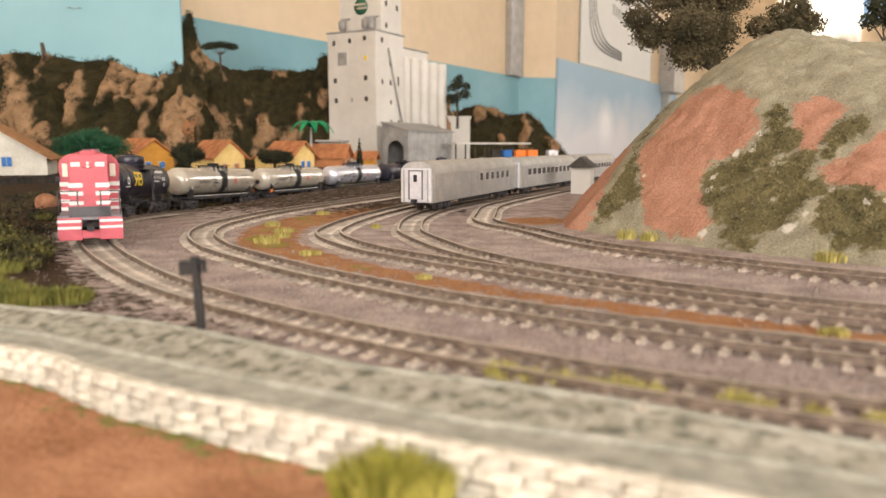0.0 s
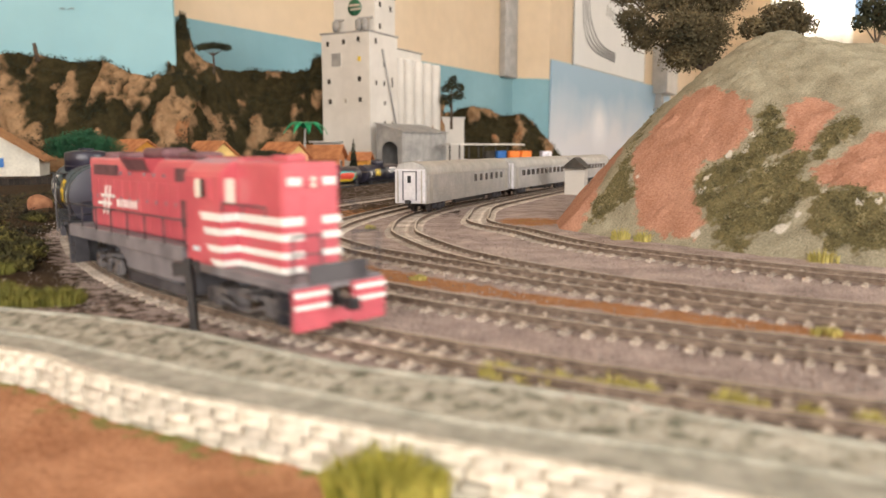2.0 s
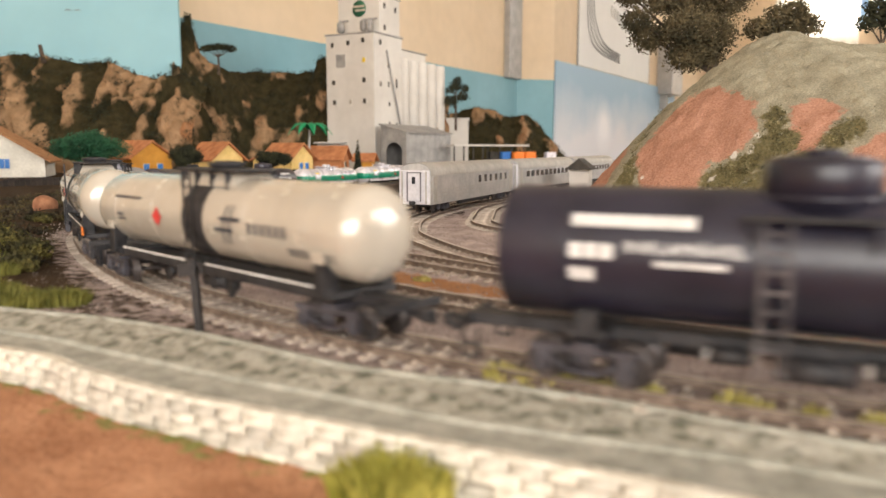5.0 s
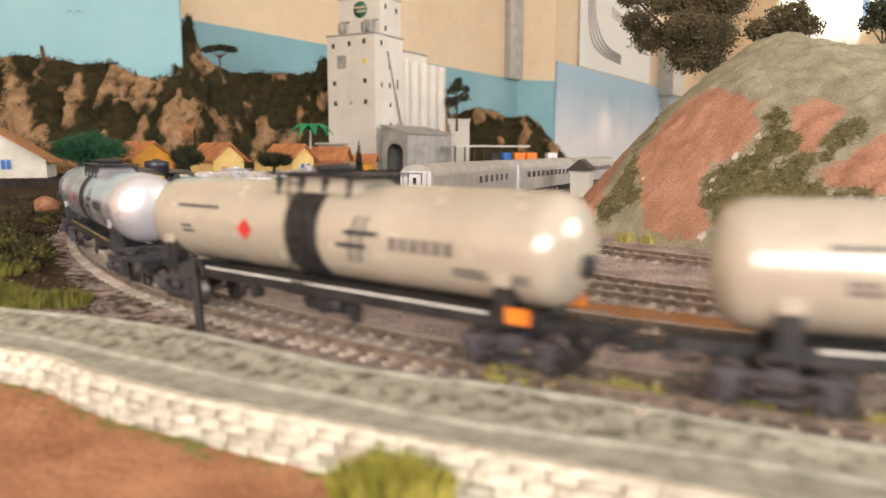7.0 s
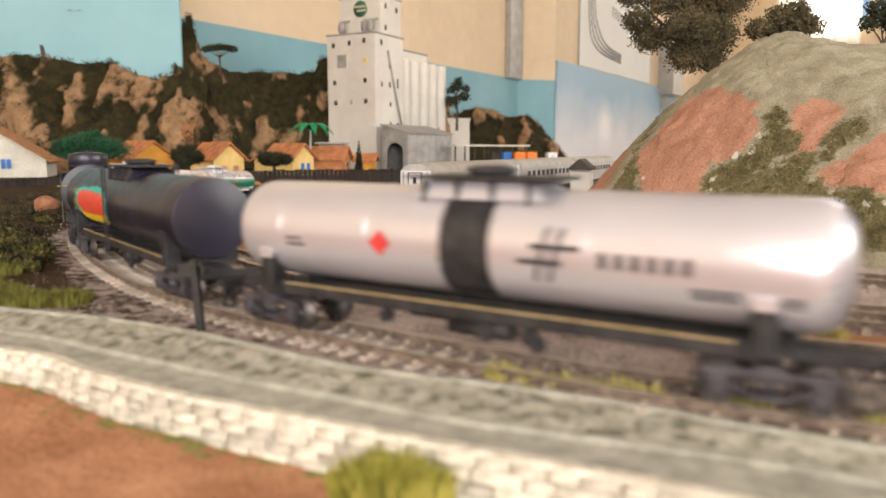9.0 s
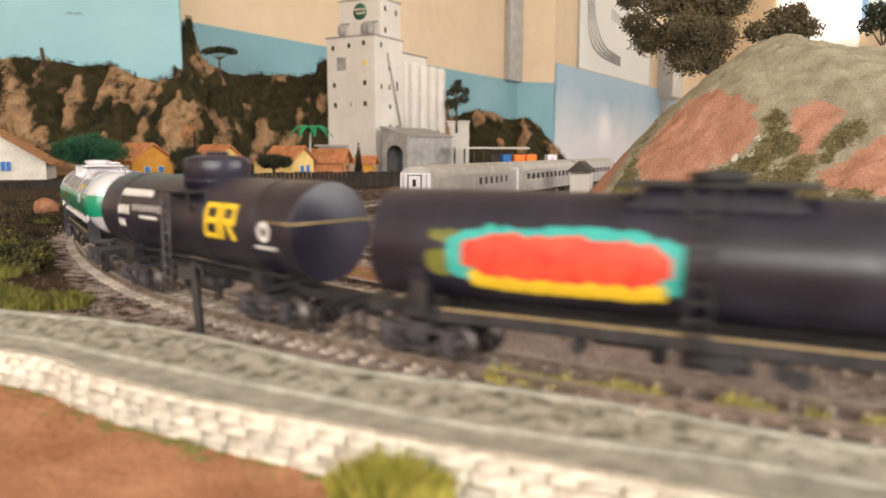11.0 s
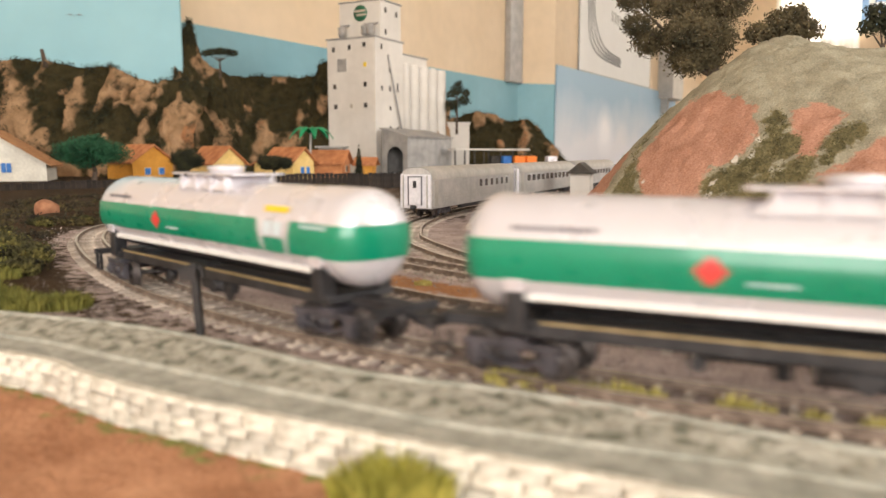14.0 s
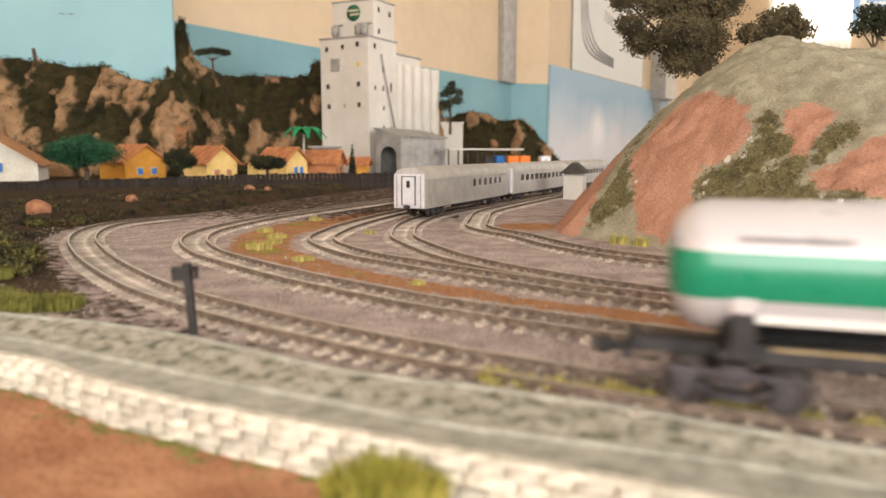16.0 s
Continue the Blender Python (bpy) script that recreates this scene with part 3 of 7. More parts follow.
M_GLASS = mat("dark_window_glass", [(0.02, 0.02, 0.022), (0.05, 0.05, 0.055)], 0.12, 0, 60)
# pale yellow-white for the headlight lenses and the bright cab panes
M_LENS_PANE = mat("pale_lens_and_lit_pane", [(0.75, 0.72, 0.62), (0.85, 0.82, 0.72)], 0.15, 0, 300)

WHEEL_R = 0.0052


def wheelset_mesh(r=WHEEL_R):
    bm = bmesh.new()
    for s in (-1, 1):
        prof = [(0.0064 * s, 0.0), (0.0064 * s, r + 0.0006), (0.0071 * s, r + 0.0006), (0.0072 * s, r), (0.0094 * s, r - 0.0001), (0.0094 * s, r * 0.82), (0.0086 * s, r * 0.78),
                (0.0087 * s, r * 0.35), (0.0097 * s, r * 0.3), (0.0097 * s, 0.0)]
        lathe(bm, prof, SIDE, 20)
        for k in range(4):
            a = k * math.pi / 2
            add_box(bm, math.cos(a) * r * 0.55 - 0.0005, math.cos(a) * r * 0.55 + 0.0005, s * 0.0087 - 0.0003, s * 0.0087 + 0.0003, math.sin(a) * r * 0.55 - 0.0005, math.sin(a) * r * 0.55 + 0.0005)
    rod(bm, (0, -0.0105, 0), (0, 0.0105, 0), 0.0009, 8)
    me = mesh_of(bm, "wheelset")
    me.materials.append(M_WHEEL)
    return me


WHEELSET = wheelset_mesh()


def bogie_mesh(base=0.0205, loco=False):
    """Side frames with axle boxes, springs and a bolster, about the bogie's centre at rail height."""
    bm = bmesh.new()
    h = base / 2
    for s in (-1, 1):
        y0, y1 = sorted((s * 0.0108, s * 0.0126))
        add_box(bm, -h - 0.0035, h + 0.0035, y0, y1, 0.0078, 0.0096, bevel=0.0003)
        for x in (-h, h):
            add_box(bm, x - 0.002, x + 0.002, y0 - 0.0004, y1 + 0.0006, 0.0030, 0.0080, bevel=0.0004)
            rod(bm, (x, s * 0.0118, 0.0053), (x, s * 0.0136, 0.0053), 0.0014, 10)
        for dx in (-0.0016, 0.0, 0.0016):
            rod(bm, (dx * 1.25, s * 0.0118, 0.0040), (dx * 1.25, s * 0.0118, 0.0080), 0.00075, 8)
        add_box(bm, -0.0042, 0.0042, y0, y1, 0.0028, 0.0042, bevel=0.0003)
        for d in (-1, 1):
            rod(bm, (d * 0.0040, s * 0.0117, 0.0036), (d * (h - 0.0016), s * 0.0117, 0.0062), 0.0008, 6)
        if loco:
            add_box(bm, -h - 0.006, -h - 0.0035, y0, y1, 0.004, 0.009, bevel=0.0003)
            add_box(bm, h + 0.0035, h + 0.006, y0, y1, 0.004, 0.009, bevel=0.0003)
            for x in (-h * 0.5, h * 0.5):
                rod(bm, (x - 0.003, s * 0.0134, 0.0088), (x + 0.003, s * 0.0134, 0.0088), 0.0011, 8)
    add_box(bm, -0.003, 0.003, -0.0118, 0.0118, 0.0070, 0.0105, bevel=0.0004)
    rod(bm, (0, 0, 0.0090), (0, 0, 0.0130), 0.003, 10)
    me = mesh_of(bm, "bogie")
    me.materials.append(M_BOGIE_LIGHT if loco else M_BOGIE)
    return me


BOGIE = bogie_mesh()
LOCO_BOGIE = bogie_mesh(0.0285, True)
MOVING = []          # (car, offset of its front bogie, offset of its rear bogie, bogies, wheelsets)
SPEED = 0.13325


def travel(t):
    """How far the train has come after t seconds: steady, then slowing a little."""
    return SPEED * t - 0.0015 * max(0.0, t - 14) ** 2


def add_bogies(e, spacing, base, me):
    bogies, wheels = [], []
    for x in (spacing / 2, -spacing / 2):
        b = piece("bogie", me, e, Matrix.Translation((x, 0, 0)))
        bogies.append(b)
        for dx in (base / 2, -base / 2):
            wheels.append(piece("wheelset", WHEELSET, b, Matrix.Translation((dx, 0, WHEEL_R))))
    return bogies, wheels


def coupler(x, d):
    bm = box(min(x, x + d * 0.005), max(x, x + d * 0.005), -0.0011, 0.0011, 0.0092, 0.0112, bevel=0.0003)
    add_box(bm, min(x + d * 0.0045, x + d * 0.0085), max(x + d * 0.0045, x + d * 0.0085), -0.0019, 0.0019, 0.0085, 0.0119, bevel=0.0005)
    return bm


def patch(R, zc, side, x0, x1, a0, a1, lift=0.00012, seg=8, nx=2):
    """A thin painted area on a tank's side: from x0 to x1, between two angles (degrees above the horizontal)."""
    bm = bmesh.new()
    rows = []
    for i in range(nx + 1):
        x = x0 + (x1 - x0) * i / nx
        rows.append([bm.verts.new((x, side * (R + lift) * math.cos(radians(a0 + (a1 - a0) * k / seg)), zc + (R + lift) * math.sin(radians(a0 + (a1 - a0) * k / seg)))) for k in range(seg + 1)])
    for p, q in zip(rows, rows[1:]):
        for k in range(seg):
            bm.faces.new((p[k], p[k + 1], q[k + 1], q[k])).smooth = True
    for f in bm.faces:
        f.normal_update()
        c = f.calc_center_median()
        if f.normal.y * side < 0:
            f.normal_flip()
    return bm


def wrap_shapes(R, zc, side, shapes, lift=0.00025):
    """Flat outlines [(along, up)] laid on a tank's side. Shapes are lists of points; up is measured round the tank from its waist."""
    bm = bmesh.new()
    for sh in shapes:
        bm.faces.new([bm.verts.new((x, 0, u)) for x, u in sh])
    for k in range(-14, 15):
        bmesh.ops.bisect_plane(bm, geom=bm.verts[:] + bm.edges[:] + bm.faces[:], plane_co=(0, 0, k * 0.001), plane_no=(0, 0, 1))
    for v in bm.verts:
        x, u = v.co.x, v.co.z
        v.co = Vector((x, side * (R + lift) * math.cos(u / R), zc + (R + lift) * math.sin(u / R)))
    for f in bm.faces:
        f.normal_update()
        if f.normal.y * side < 0:
            f.normal_flip()
    return bm


def bars(x0, u0, w, h, n, gap=0.25):
    """n upright bars that stand for unreadable or brand lettering."""
    out, cell = [], w / n
    for k in range(n):
        a = x0 + k * cell
        out.append([(a, u0), (a + cell * (1 - gap), u0), (a + cell * (1 - gap), u0 + h), (a, u0 + h)])
    return out


def tank_body(half, R, zc, cap=0.006, seg=40):
    prof = [(-half, 0.0)]
    for k in range(1, 6):
        a = k / 5 * math.pi / 2
        prof.append((-half + cap * (1 - math.cos(a)), R * math.sin(a) ** 0.75))
    n = 10
    prof += [(-half + cap + (2 * half - 2 * cap) * k / n, R) for k in range(1, n)]
    for k in range(5, 0, -1):
        a = k / 5 * math.pi / 2
        prof.append((half - cap * (1 - math.cos(a)), R * math.sin(a) ** 0.75))
    prof.append((half, 0.0))
    return lathe(bmesh.new(), prof, Matrix.Translation((0, 0, zc)), seg)


def dished_body(half, R, zc, cap=0.003, seg=40):
    """A tank with shallow dished ends that meet its shell in a clear edge."""
    end = [(cap * (1 - g * g), R * g) for g in (0.0, 0.3, 0.6, 0.85, 0.95, 0.975, 0.985)]
    prof = [(-half + cap - d, r) for d, r in end] + [(-half + cap + 0.0002, R * 0.995), (-half + cap + 0.0006, R)]
    prof += [(-half + cap + (2 * half - 2 * cap) * k / 10, R) for k in range(1, 10)]
    prof += [(half - cap - 0.0006, R), (half - cap - 0.0002, R * 0.995)] + [(half - cap + d, r) for d, r in end[::-1]]
    return lathe(bmesh.new(), prof, Matrix.Translation((0, 0, zc)), seg)


def ring(x, R, zc, w=0.0006, lift=0.0003):
    return lathe(bmesh.new(), [(x - w / 2, R - 0.0003), (x - w / 2, R + lift), (x + w / 2, R + lift), (x + w / 2, R - 0.0003)], Matrix.Translation((0, 0, zc)), 40)


def ladder(x, y, z0, z1, w=0.0046, n=7, side=1):
    bm = bmesh.new()
    for s in (-1, 1):
        add_box(bm, x + s * w / 2 - 0.0003, x + s * w / 2 + 0.0003, y - 0.0003, y + 0.0003, z0, z1)
    for k in range(n):
        z = z0 + (z1 - z0) * (k + 0.5) / n
        add_box(bm, x - w / 2, x + w / 2, y - 0.00025, y + 0.00025, z - 0.00025, z + 0.00025)
    return bm


def running_gear(e, spacing, half, me=BOGIE, base=0.0205, sill=True):
    bog, wh = add_bogies(e, spacing, base, me)
    part("centre_sill", box(-half, half, -0.0035, 0.0035, 0.0105, 0.0135), M_UNDER, e)
    for x in (-half, half):
        part("end_beam", box(x - 0.0012, x + 0.0012, -0.0125, 0.0125, 0.0105, 0.0130, bevel=0.0003), M_UNDER, e)
    for x in (-spacing / 2, spacing / 2):
        part("bolster", box(x - 0.0045, x + 0.0045, -0.0128, 0.0128, 0.0120, 0.0142, bevel=0.0003), M_UNDER, e)
    for d in (-1, 1):
        part("coupler", coupler(d * half, d), M_UNDER, e)
    br = bmesh.new()
    rod(br, (-0.006, -0.006, 0.0085), (0.010, -0.006, 0.0085), 0.0030, 12)
    part("brake_cylinder", br, M_UNDER, e)
    part("brake_reservoir", rod(bmesh.new(), (-0.030, 0.005, 0.0085), (-0.014, 0.005, 0.0085), 0.0026, 12), M_UNDER, e)
    part("brake_wheel", rod(bmesh.new(), (0.020, -0.0125, 0.0075), (0.020, -0.0115, 0.0075), 0.0024, 14), M_UNDER, e)
    return bog, wh


def steps(x, side):
    bm = bmesh.new()
    y0, y1 = sorted((side * 0.0115, side * 0.0128))
    for z in (0.004, 0.0072):
        add_box(bm, x - 0.0022, x + 0.0022, y0, y1, z, z + 0.0005)
    for d in (-1, 1):
        add_box(bm, x + d * 0.0022 - 0.0003, x + d * 0.0022 + 0.0003, y0, y1, 0.004, 0.0115)
    return bm


def saddle(x, R, zc, top=0.0065):
    bm = bmesh.new()
    for s in (-1, 1):
        y0, y1 = sorted((s * 0.0085, s * 0.0140))
        add_box(bm, x - 0.0026, x + 0.0026, y0, y1, 0.0125, zc - top, bevel=0.0004)
    return bm


def top_platform(material, zt, wide=0.030, flare=0.044, hatch=True):
    """The walkway on a long tank's crown: a deck on flared brackets round a hatch."""
    bm = bmesh.new()
    add_box(bm, -flare / 2, flare / 2, -0.0105, 0.0105, zt + 0.0022, zt + 0.0030, bevel=0.0003)
    for s in (-1, 1):
        for x in (-flare * 0.36, -flare * 0.12, flare * 0.12, flare * 0.36):
            vs = [bm.verts.new((x + dx, s * y, z)) for dx in (-0.0004, 0.0004) for y, z in ((0.0102, zt + 0.0024), (0.0040, zt - 0.0010), (0.0102, zt - 0.0046))]
            for f in ((0, 1, 2), (5, 4, 3), (0, 2, 5, 3), (0, 3, 4, 1), (1, 4, 5, 2)):
                bm.faces.new([vs[i] for i in f])
    return bm


def hatch_mesh(zt, r=0.0062, h=0.0052):
    bm = lathe(bmesh.new(), [(0, 0), (0, r), (h * 0.75, r), (h * 0.85, r + 0.0008), (h, r + 0.0006), (h + 0.0006, r * 0.6), (h + 0.0006, 0)], Matrix.Translation((0, 0, zt)) @ UP, 20)
    return bm


LONG_R, LONG_Z, LONG_HALF = 0.0150, 0.0312, 0.0888


def long_tank(name, front, rear, body_mat, label, style):
    """A long bogie tank wagon. Its origin is midway between the bogies at rail height, front towards +x."""
    e = thing(name, Matrix(), label, "tank wagon", "tank wagons of the train")
    R, zc, half = LONG_R, LONG_Z, LONG_HALF
    spacing = front - rear
    bog, wh = running_gear(e, spacing, half + 0.008)
    tank = part("tank", dished_body(half, R, zc, 0.0014) if style == "graffiti" else tank_body(half, R, zc, 0.0085), body_mat, e)
    for x in (-0.066, -0.033, 0.033, 0.066):
        part("weld_ring", ring(x, R, zc, 0.0006, 0.00010), body_mat, tank)
    for x in (-spacing / 2, spacing / 2):
        part("saddle", saddle(x, R, zc), M_UNDER, e)
        for s in (-1, 1):
            part("saddle_strap", box(x - 0.0026, x + 0.0026, *sorted((s * 0.0132, s * 0.0146)), zc - 0.0085, zc - 0.0052, bevel=0.0003), body_mat, e)
    for s in (-1, 1):
        part("side_sill", box(-spacing / 2, spacing / 2, *sorted((s * 0.0096, s * 0.0116)), 0.0112, 0.0156, bevel=0.0003), M_UNDER, e)
        part("sill_line", box(-spacing / 2 + 0.006, spacing / 2 - 0.006, *sorted((s * 0.0117, s * 0.0120)), 0.0147, 0.0153), {"cream": M_MARK, "graffiti": M_BRASS}.get(style, M_BRASS), e, "thin pale line along the sill")
        if style == "green":
            part("side_rail", box(-half + 0.014, half - 0.014, *sorted((s * 0.0112, s * 0.0130)), zc - 0.0106, zc - 0.0090, bevel=0.0002), M_MARK, e, "white rail along the tank's flank")
        for x in (-half - 0.004, half + 0.004):
            part("step", steps(x, s), M_UNDER, e)
    part("end_valve", rod(bmesh.new(), (-0.012, 0.0, 0.0145), (-0.012, 0.0, 0.0045), 0.0022, 10), M_UNDER, e)
    for x, r in ((0.004, 0.0028), (0.016, 0.0022), (-0.030, 0.0020)):
        part("outlet", rod(bmesh.new(), (x, -0.0100, 0.0085), (x, -0.0070, 0.0085), r, 12), M_UNDER, e)
    zt = zc + R
    part("platform", top_platform(M_WHITE if style == "green" else (M_UNDER if style in ("silver", "cream", "graffiti") else body_mat), zt),
         M_WHITE if style == "green" else M_UNDER, e)
    part("hatch", hatch_mesh(zt), M_WHITE if style == "green" else M_UNDER, e)
    fb = bmesh.new()
    fv = [fb.verts.new((x, y, z)) for z, l, w in ((zt - 0.0030, 0.020, 0.0098), (zt + 0.0023, 0.0150, 0.0070)) for x, y in ((-l, -w), (l, -w), (l, w), (-l, w))]
    for q in ((0, 1, 5, 4), (1, 2, 6, 5), (2, 3, 7, 6), (3, 0, 4, 7), (4, 5, 6, 7)):
        fb.faces.new([fv[i] for i in q])
    part("fairing", fb, M_WHITE if style == "green" else body_mat, e)
    if style == "green":
        band = tank_body(half + 0.00015, R + 0.00015, zc, 0.0085)
        for z, keep_low in ((zc + 0.0046, True), (zc - 0.0056, False)):
            bmesh.ops.bisect_plane(band, geom=band.verts[:] + band.edges[:] + band.faces[:], plane_co=(0, 0, z), plane_no=(0, 0, 1), clear_outer=keep_low, clear_inner=not keep_low)
        part("stripe", band, M_GREEN, tank, "broad green stripe round the tank")
    for s in (-1, 1):
        if style == "green":
            # black from 43 degrees below the waist downwards
            part("lower_shade", patch(R, zc, s, -half + 0.012, half - 0.012, -89, -43), M_UNDER, tank, "black band along the tank's bottom")
            part("panel", wrap_shapes(R, zc, s, [[(0.0455, -0.0056), (0.0595, -0.0056), (0.0610, 0.0048), (0.0426, 0.0048)]], 0.00028), M_WHITE, tank, "white sign panel let into the stripe")
            part("stripe", wrap_shapes(R, zc, s, [[(0.0468, -0.0056), (0.0582, -0.0056), (0.0584, -0.0008), (0.0466, -0.0008)]], 0.0004), M_GREEN, tank)
            part("logo_field", patch(R, zc, s, 0.0455, 0.0585, 27, 35, 0.0003), M_YELLOW, tank, "yellow sign field above the stripe")
            part("logo_bars", wrap_shapes(R, zc, s, bars(0.0468, -0.0002, 0.0114, 0.0042, 2, 0.2), 0.0004), M_GREYBLUE, tank)
            part("diamond", wrap_shapes(R, zc, s, [[(-0.0277, -0.0040), (-0.0240, -0.0003), (-0.0277, 0.0032), (-0.0314, -0.0003)]], 0.0004), M_REDLOGO, tank, "red hazard diamond")
            part("number_bars", wrap_shapes(R, zc, s, bars(-0.0740, 0.0068, 0.0215, 0.0014, 10)), M_GREY, tank)
            part("number_bars", wrap_shapes(R, zc, s, bars(0.0664, 0.0030, 0.013, 0.0010, 6) + bars(-0.020, -0.0030, 0.010, 0.0008, 5)), M_GREYBLUE, tank)
        elif style in ("cream", "silver"):
            part("ladder_band", patch(R, zc, s, -0.0078, 0.0072, -62, 74, 0.0002), M_UNDER, tank, "black band round the tank's middle")
            if style == "cream":
                part("ladder", ladder(-0.0005, s * (R + 0.0012), 0.014, zt + 0.002, 0.0052, 9), M_UNDER, e)
            part("diamond", wrap_shapes(R, zc, s, [[(-0.0272, -0.0043), (-0.0236, -0.0006), (-0.0272, 0.0031), (-0.0308, -0.0006)]], 0.0004), M_REDLOGO, tank, "red hazard diamond")
            sym = []
            for dx in (-0.0020, 0.0016):
                sym.append([(0.0216 + dx, -0.0072), (0.0228 + dx, -0.0072), (0.0262 + dx, 0.0066), (0.0250 + dx, 0.0066)])
            for du, x0, x1 in ((-0.0028, 0.0152, 0.0272), (0.0010, 0.0186, 0.0316)):
                sym.append([(x0, du), (x1, du), (x1 + 0.0004, du + 0.0014), (x0 + 0.0004, du + 0.0014)])
            part("emblem", wrap_shapes(R, zc, s, sym), M_DARKMARK, tank, "dark crossed-bar emblem")
            part("name_bars", wrap_shapes(R, zc, s, bars(0.0366, -0.0024, 0.0232, 0.0038, 6, 0.5)), M_DARKMARK, tank)
            part("number_bars", wrap_shapes(R, zc, s, bars(0.0575, -0.0060, 0.0105, 0.0008, 1, 0.0) + bars(0.0575, -0.0076, 0.0105, 0.0008, 1, 0.0) + bars(0.0715, -0.0062, 0.009, 0.0007, 1, 0.0) + bars(0.0715, -0.0077, 0.009, 0.0007, 1, 0.0)), M_DARKMARK, tank)
            part("number_bars", wrap_shapes(R, zc, s, bars(-0.0628, -0.0036, 0.0075, 0.0010, 4) + bars(-0.0628, -0.0018, 0.0060, 0.0010, 3) + (bars(-0.0660, 0.0052, 0.024, 0.0012, 9) if style == "cream" else [])), M_DARKMARK, tank)
        elif style == "graffiti":
            part("ladder", ladder(-0.001, s * (R + 0.0012), 0.014, zt + 0.002, 0.0052, 9), M_UNDER, e)
            rnd = random.Random(11)

            def blob(x0, x1, u0, u1, w, slant=0.0, taper=0.0, n=30):
                """A ragged sprayed patch; its ends draw in by taper."""
                low, high = [], []
                for k in range(n + 1):
                    g = k / n
                    pinch = taper * max(0.0, abs(2 * g - 1) * 3 - 2)
                    x = x0 + (x1 - x0) * g
                    low.append((x + rnd.uniform(-w, w) * 0.4, u0 + pinch + slant * g + rnd.uniform(-w, w)))
                    high.append((x + rnd.uniform(-w, w) * 0.4, u1 - pinch + slant * g + rnd.uniform(-w, w)))
                return [low + high[::-1]]
            part("graffiti", wrap_shapes(R, zc, s, blob(-0.0690, -0.0600, 0.0022, 0.0056, 0.0006, 0, 0.001, 10) + blob(-0.0700, -0.0605, -0.0066, 0.0004, 0.0006, 0, 0.002, 10), 0.00018), M_OLIVE, tank, "olive graffiti fringe")
            part("graffiti", wrap_shapes(R, zc, s, blob(-0.0632, -0.0050, -0.0092, 0.0070, 0.0010, 0, 0.003), 0.0002), M_TEAL, tank, "teal graffiti edge")
            part("graffiti", wrap_shapes(R, zc, s, blob(-0.0575, -0.0085, -0.0104, -0.0040, 0.0005, 0, 0.001), 0.0003), M_YELLOW, tank, "yellow graffiti shading")
            part("graffiti", wrap_shapes(R, zc, s, blob(-0.0595, -0.0072, -0.0060, 0.0050, 0.0008, 0, 0.003), 0.0004), M_GRAFRED, tank, "red graffiti filling")
    MOVING.append((e, front, rear, bog, wh))
    return e


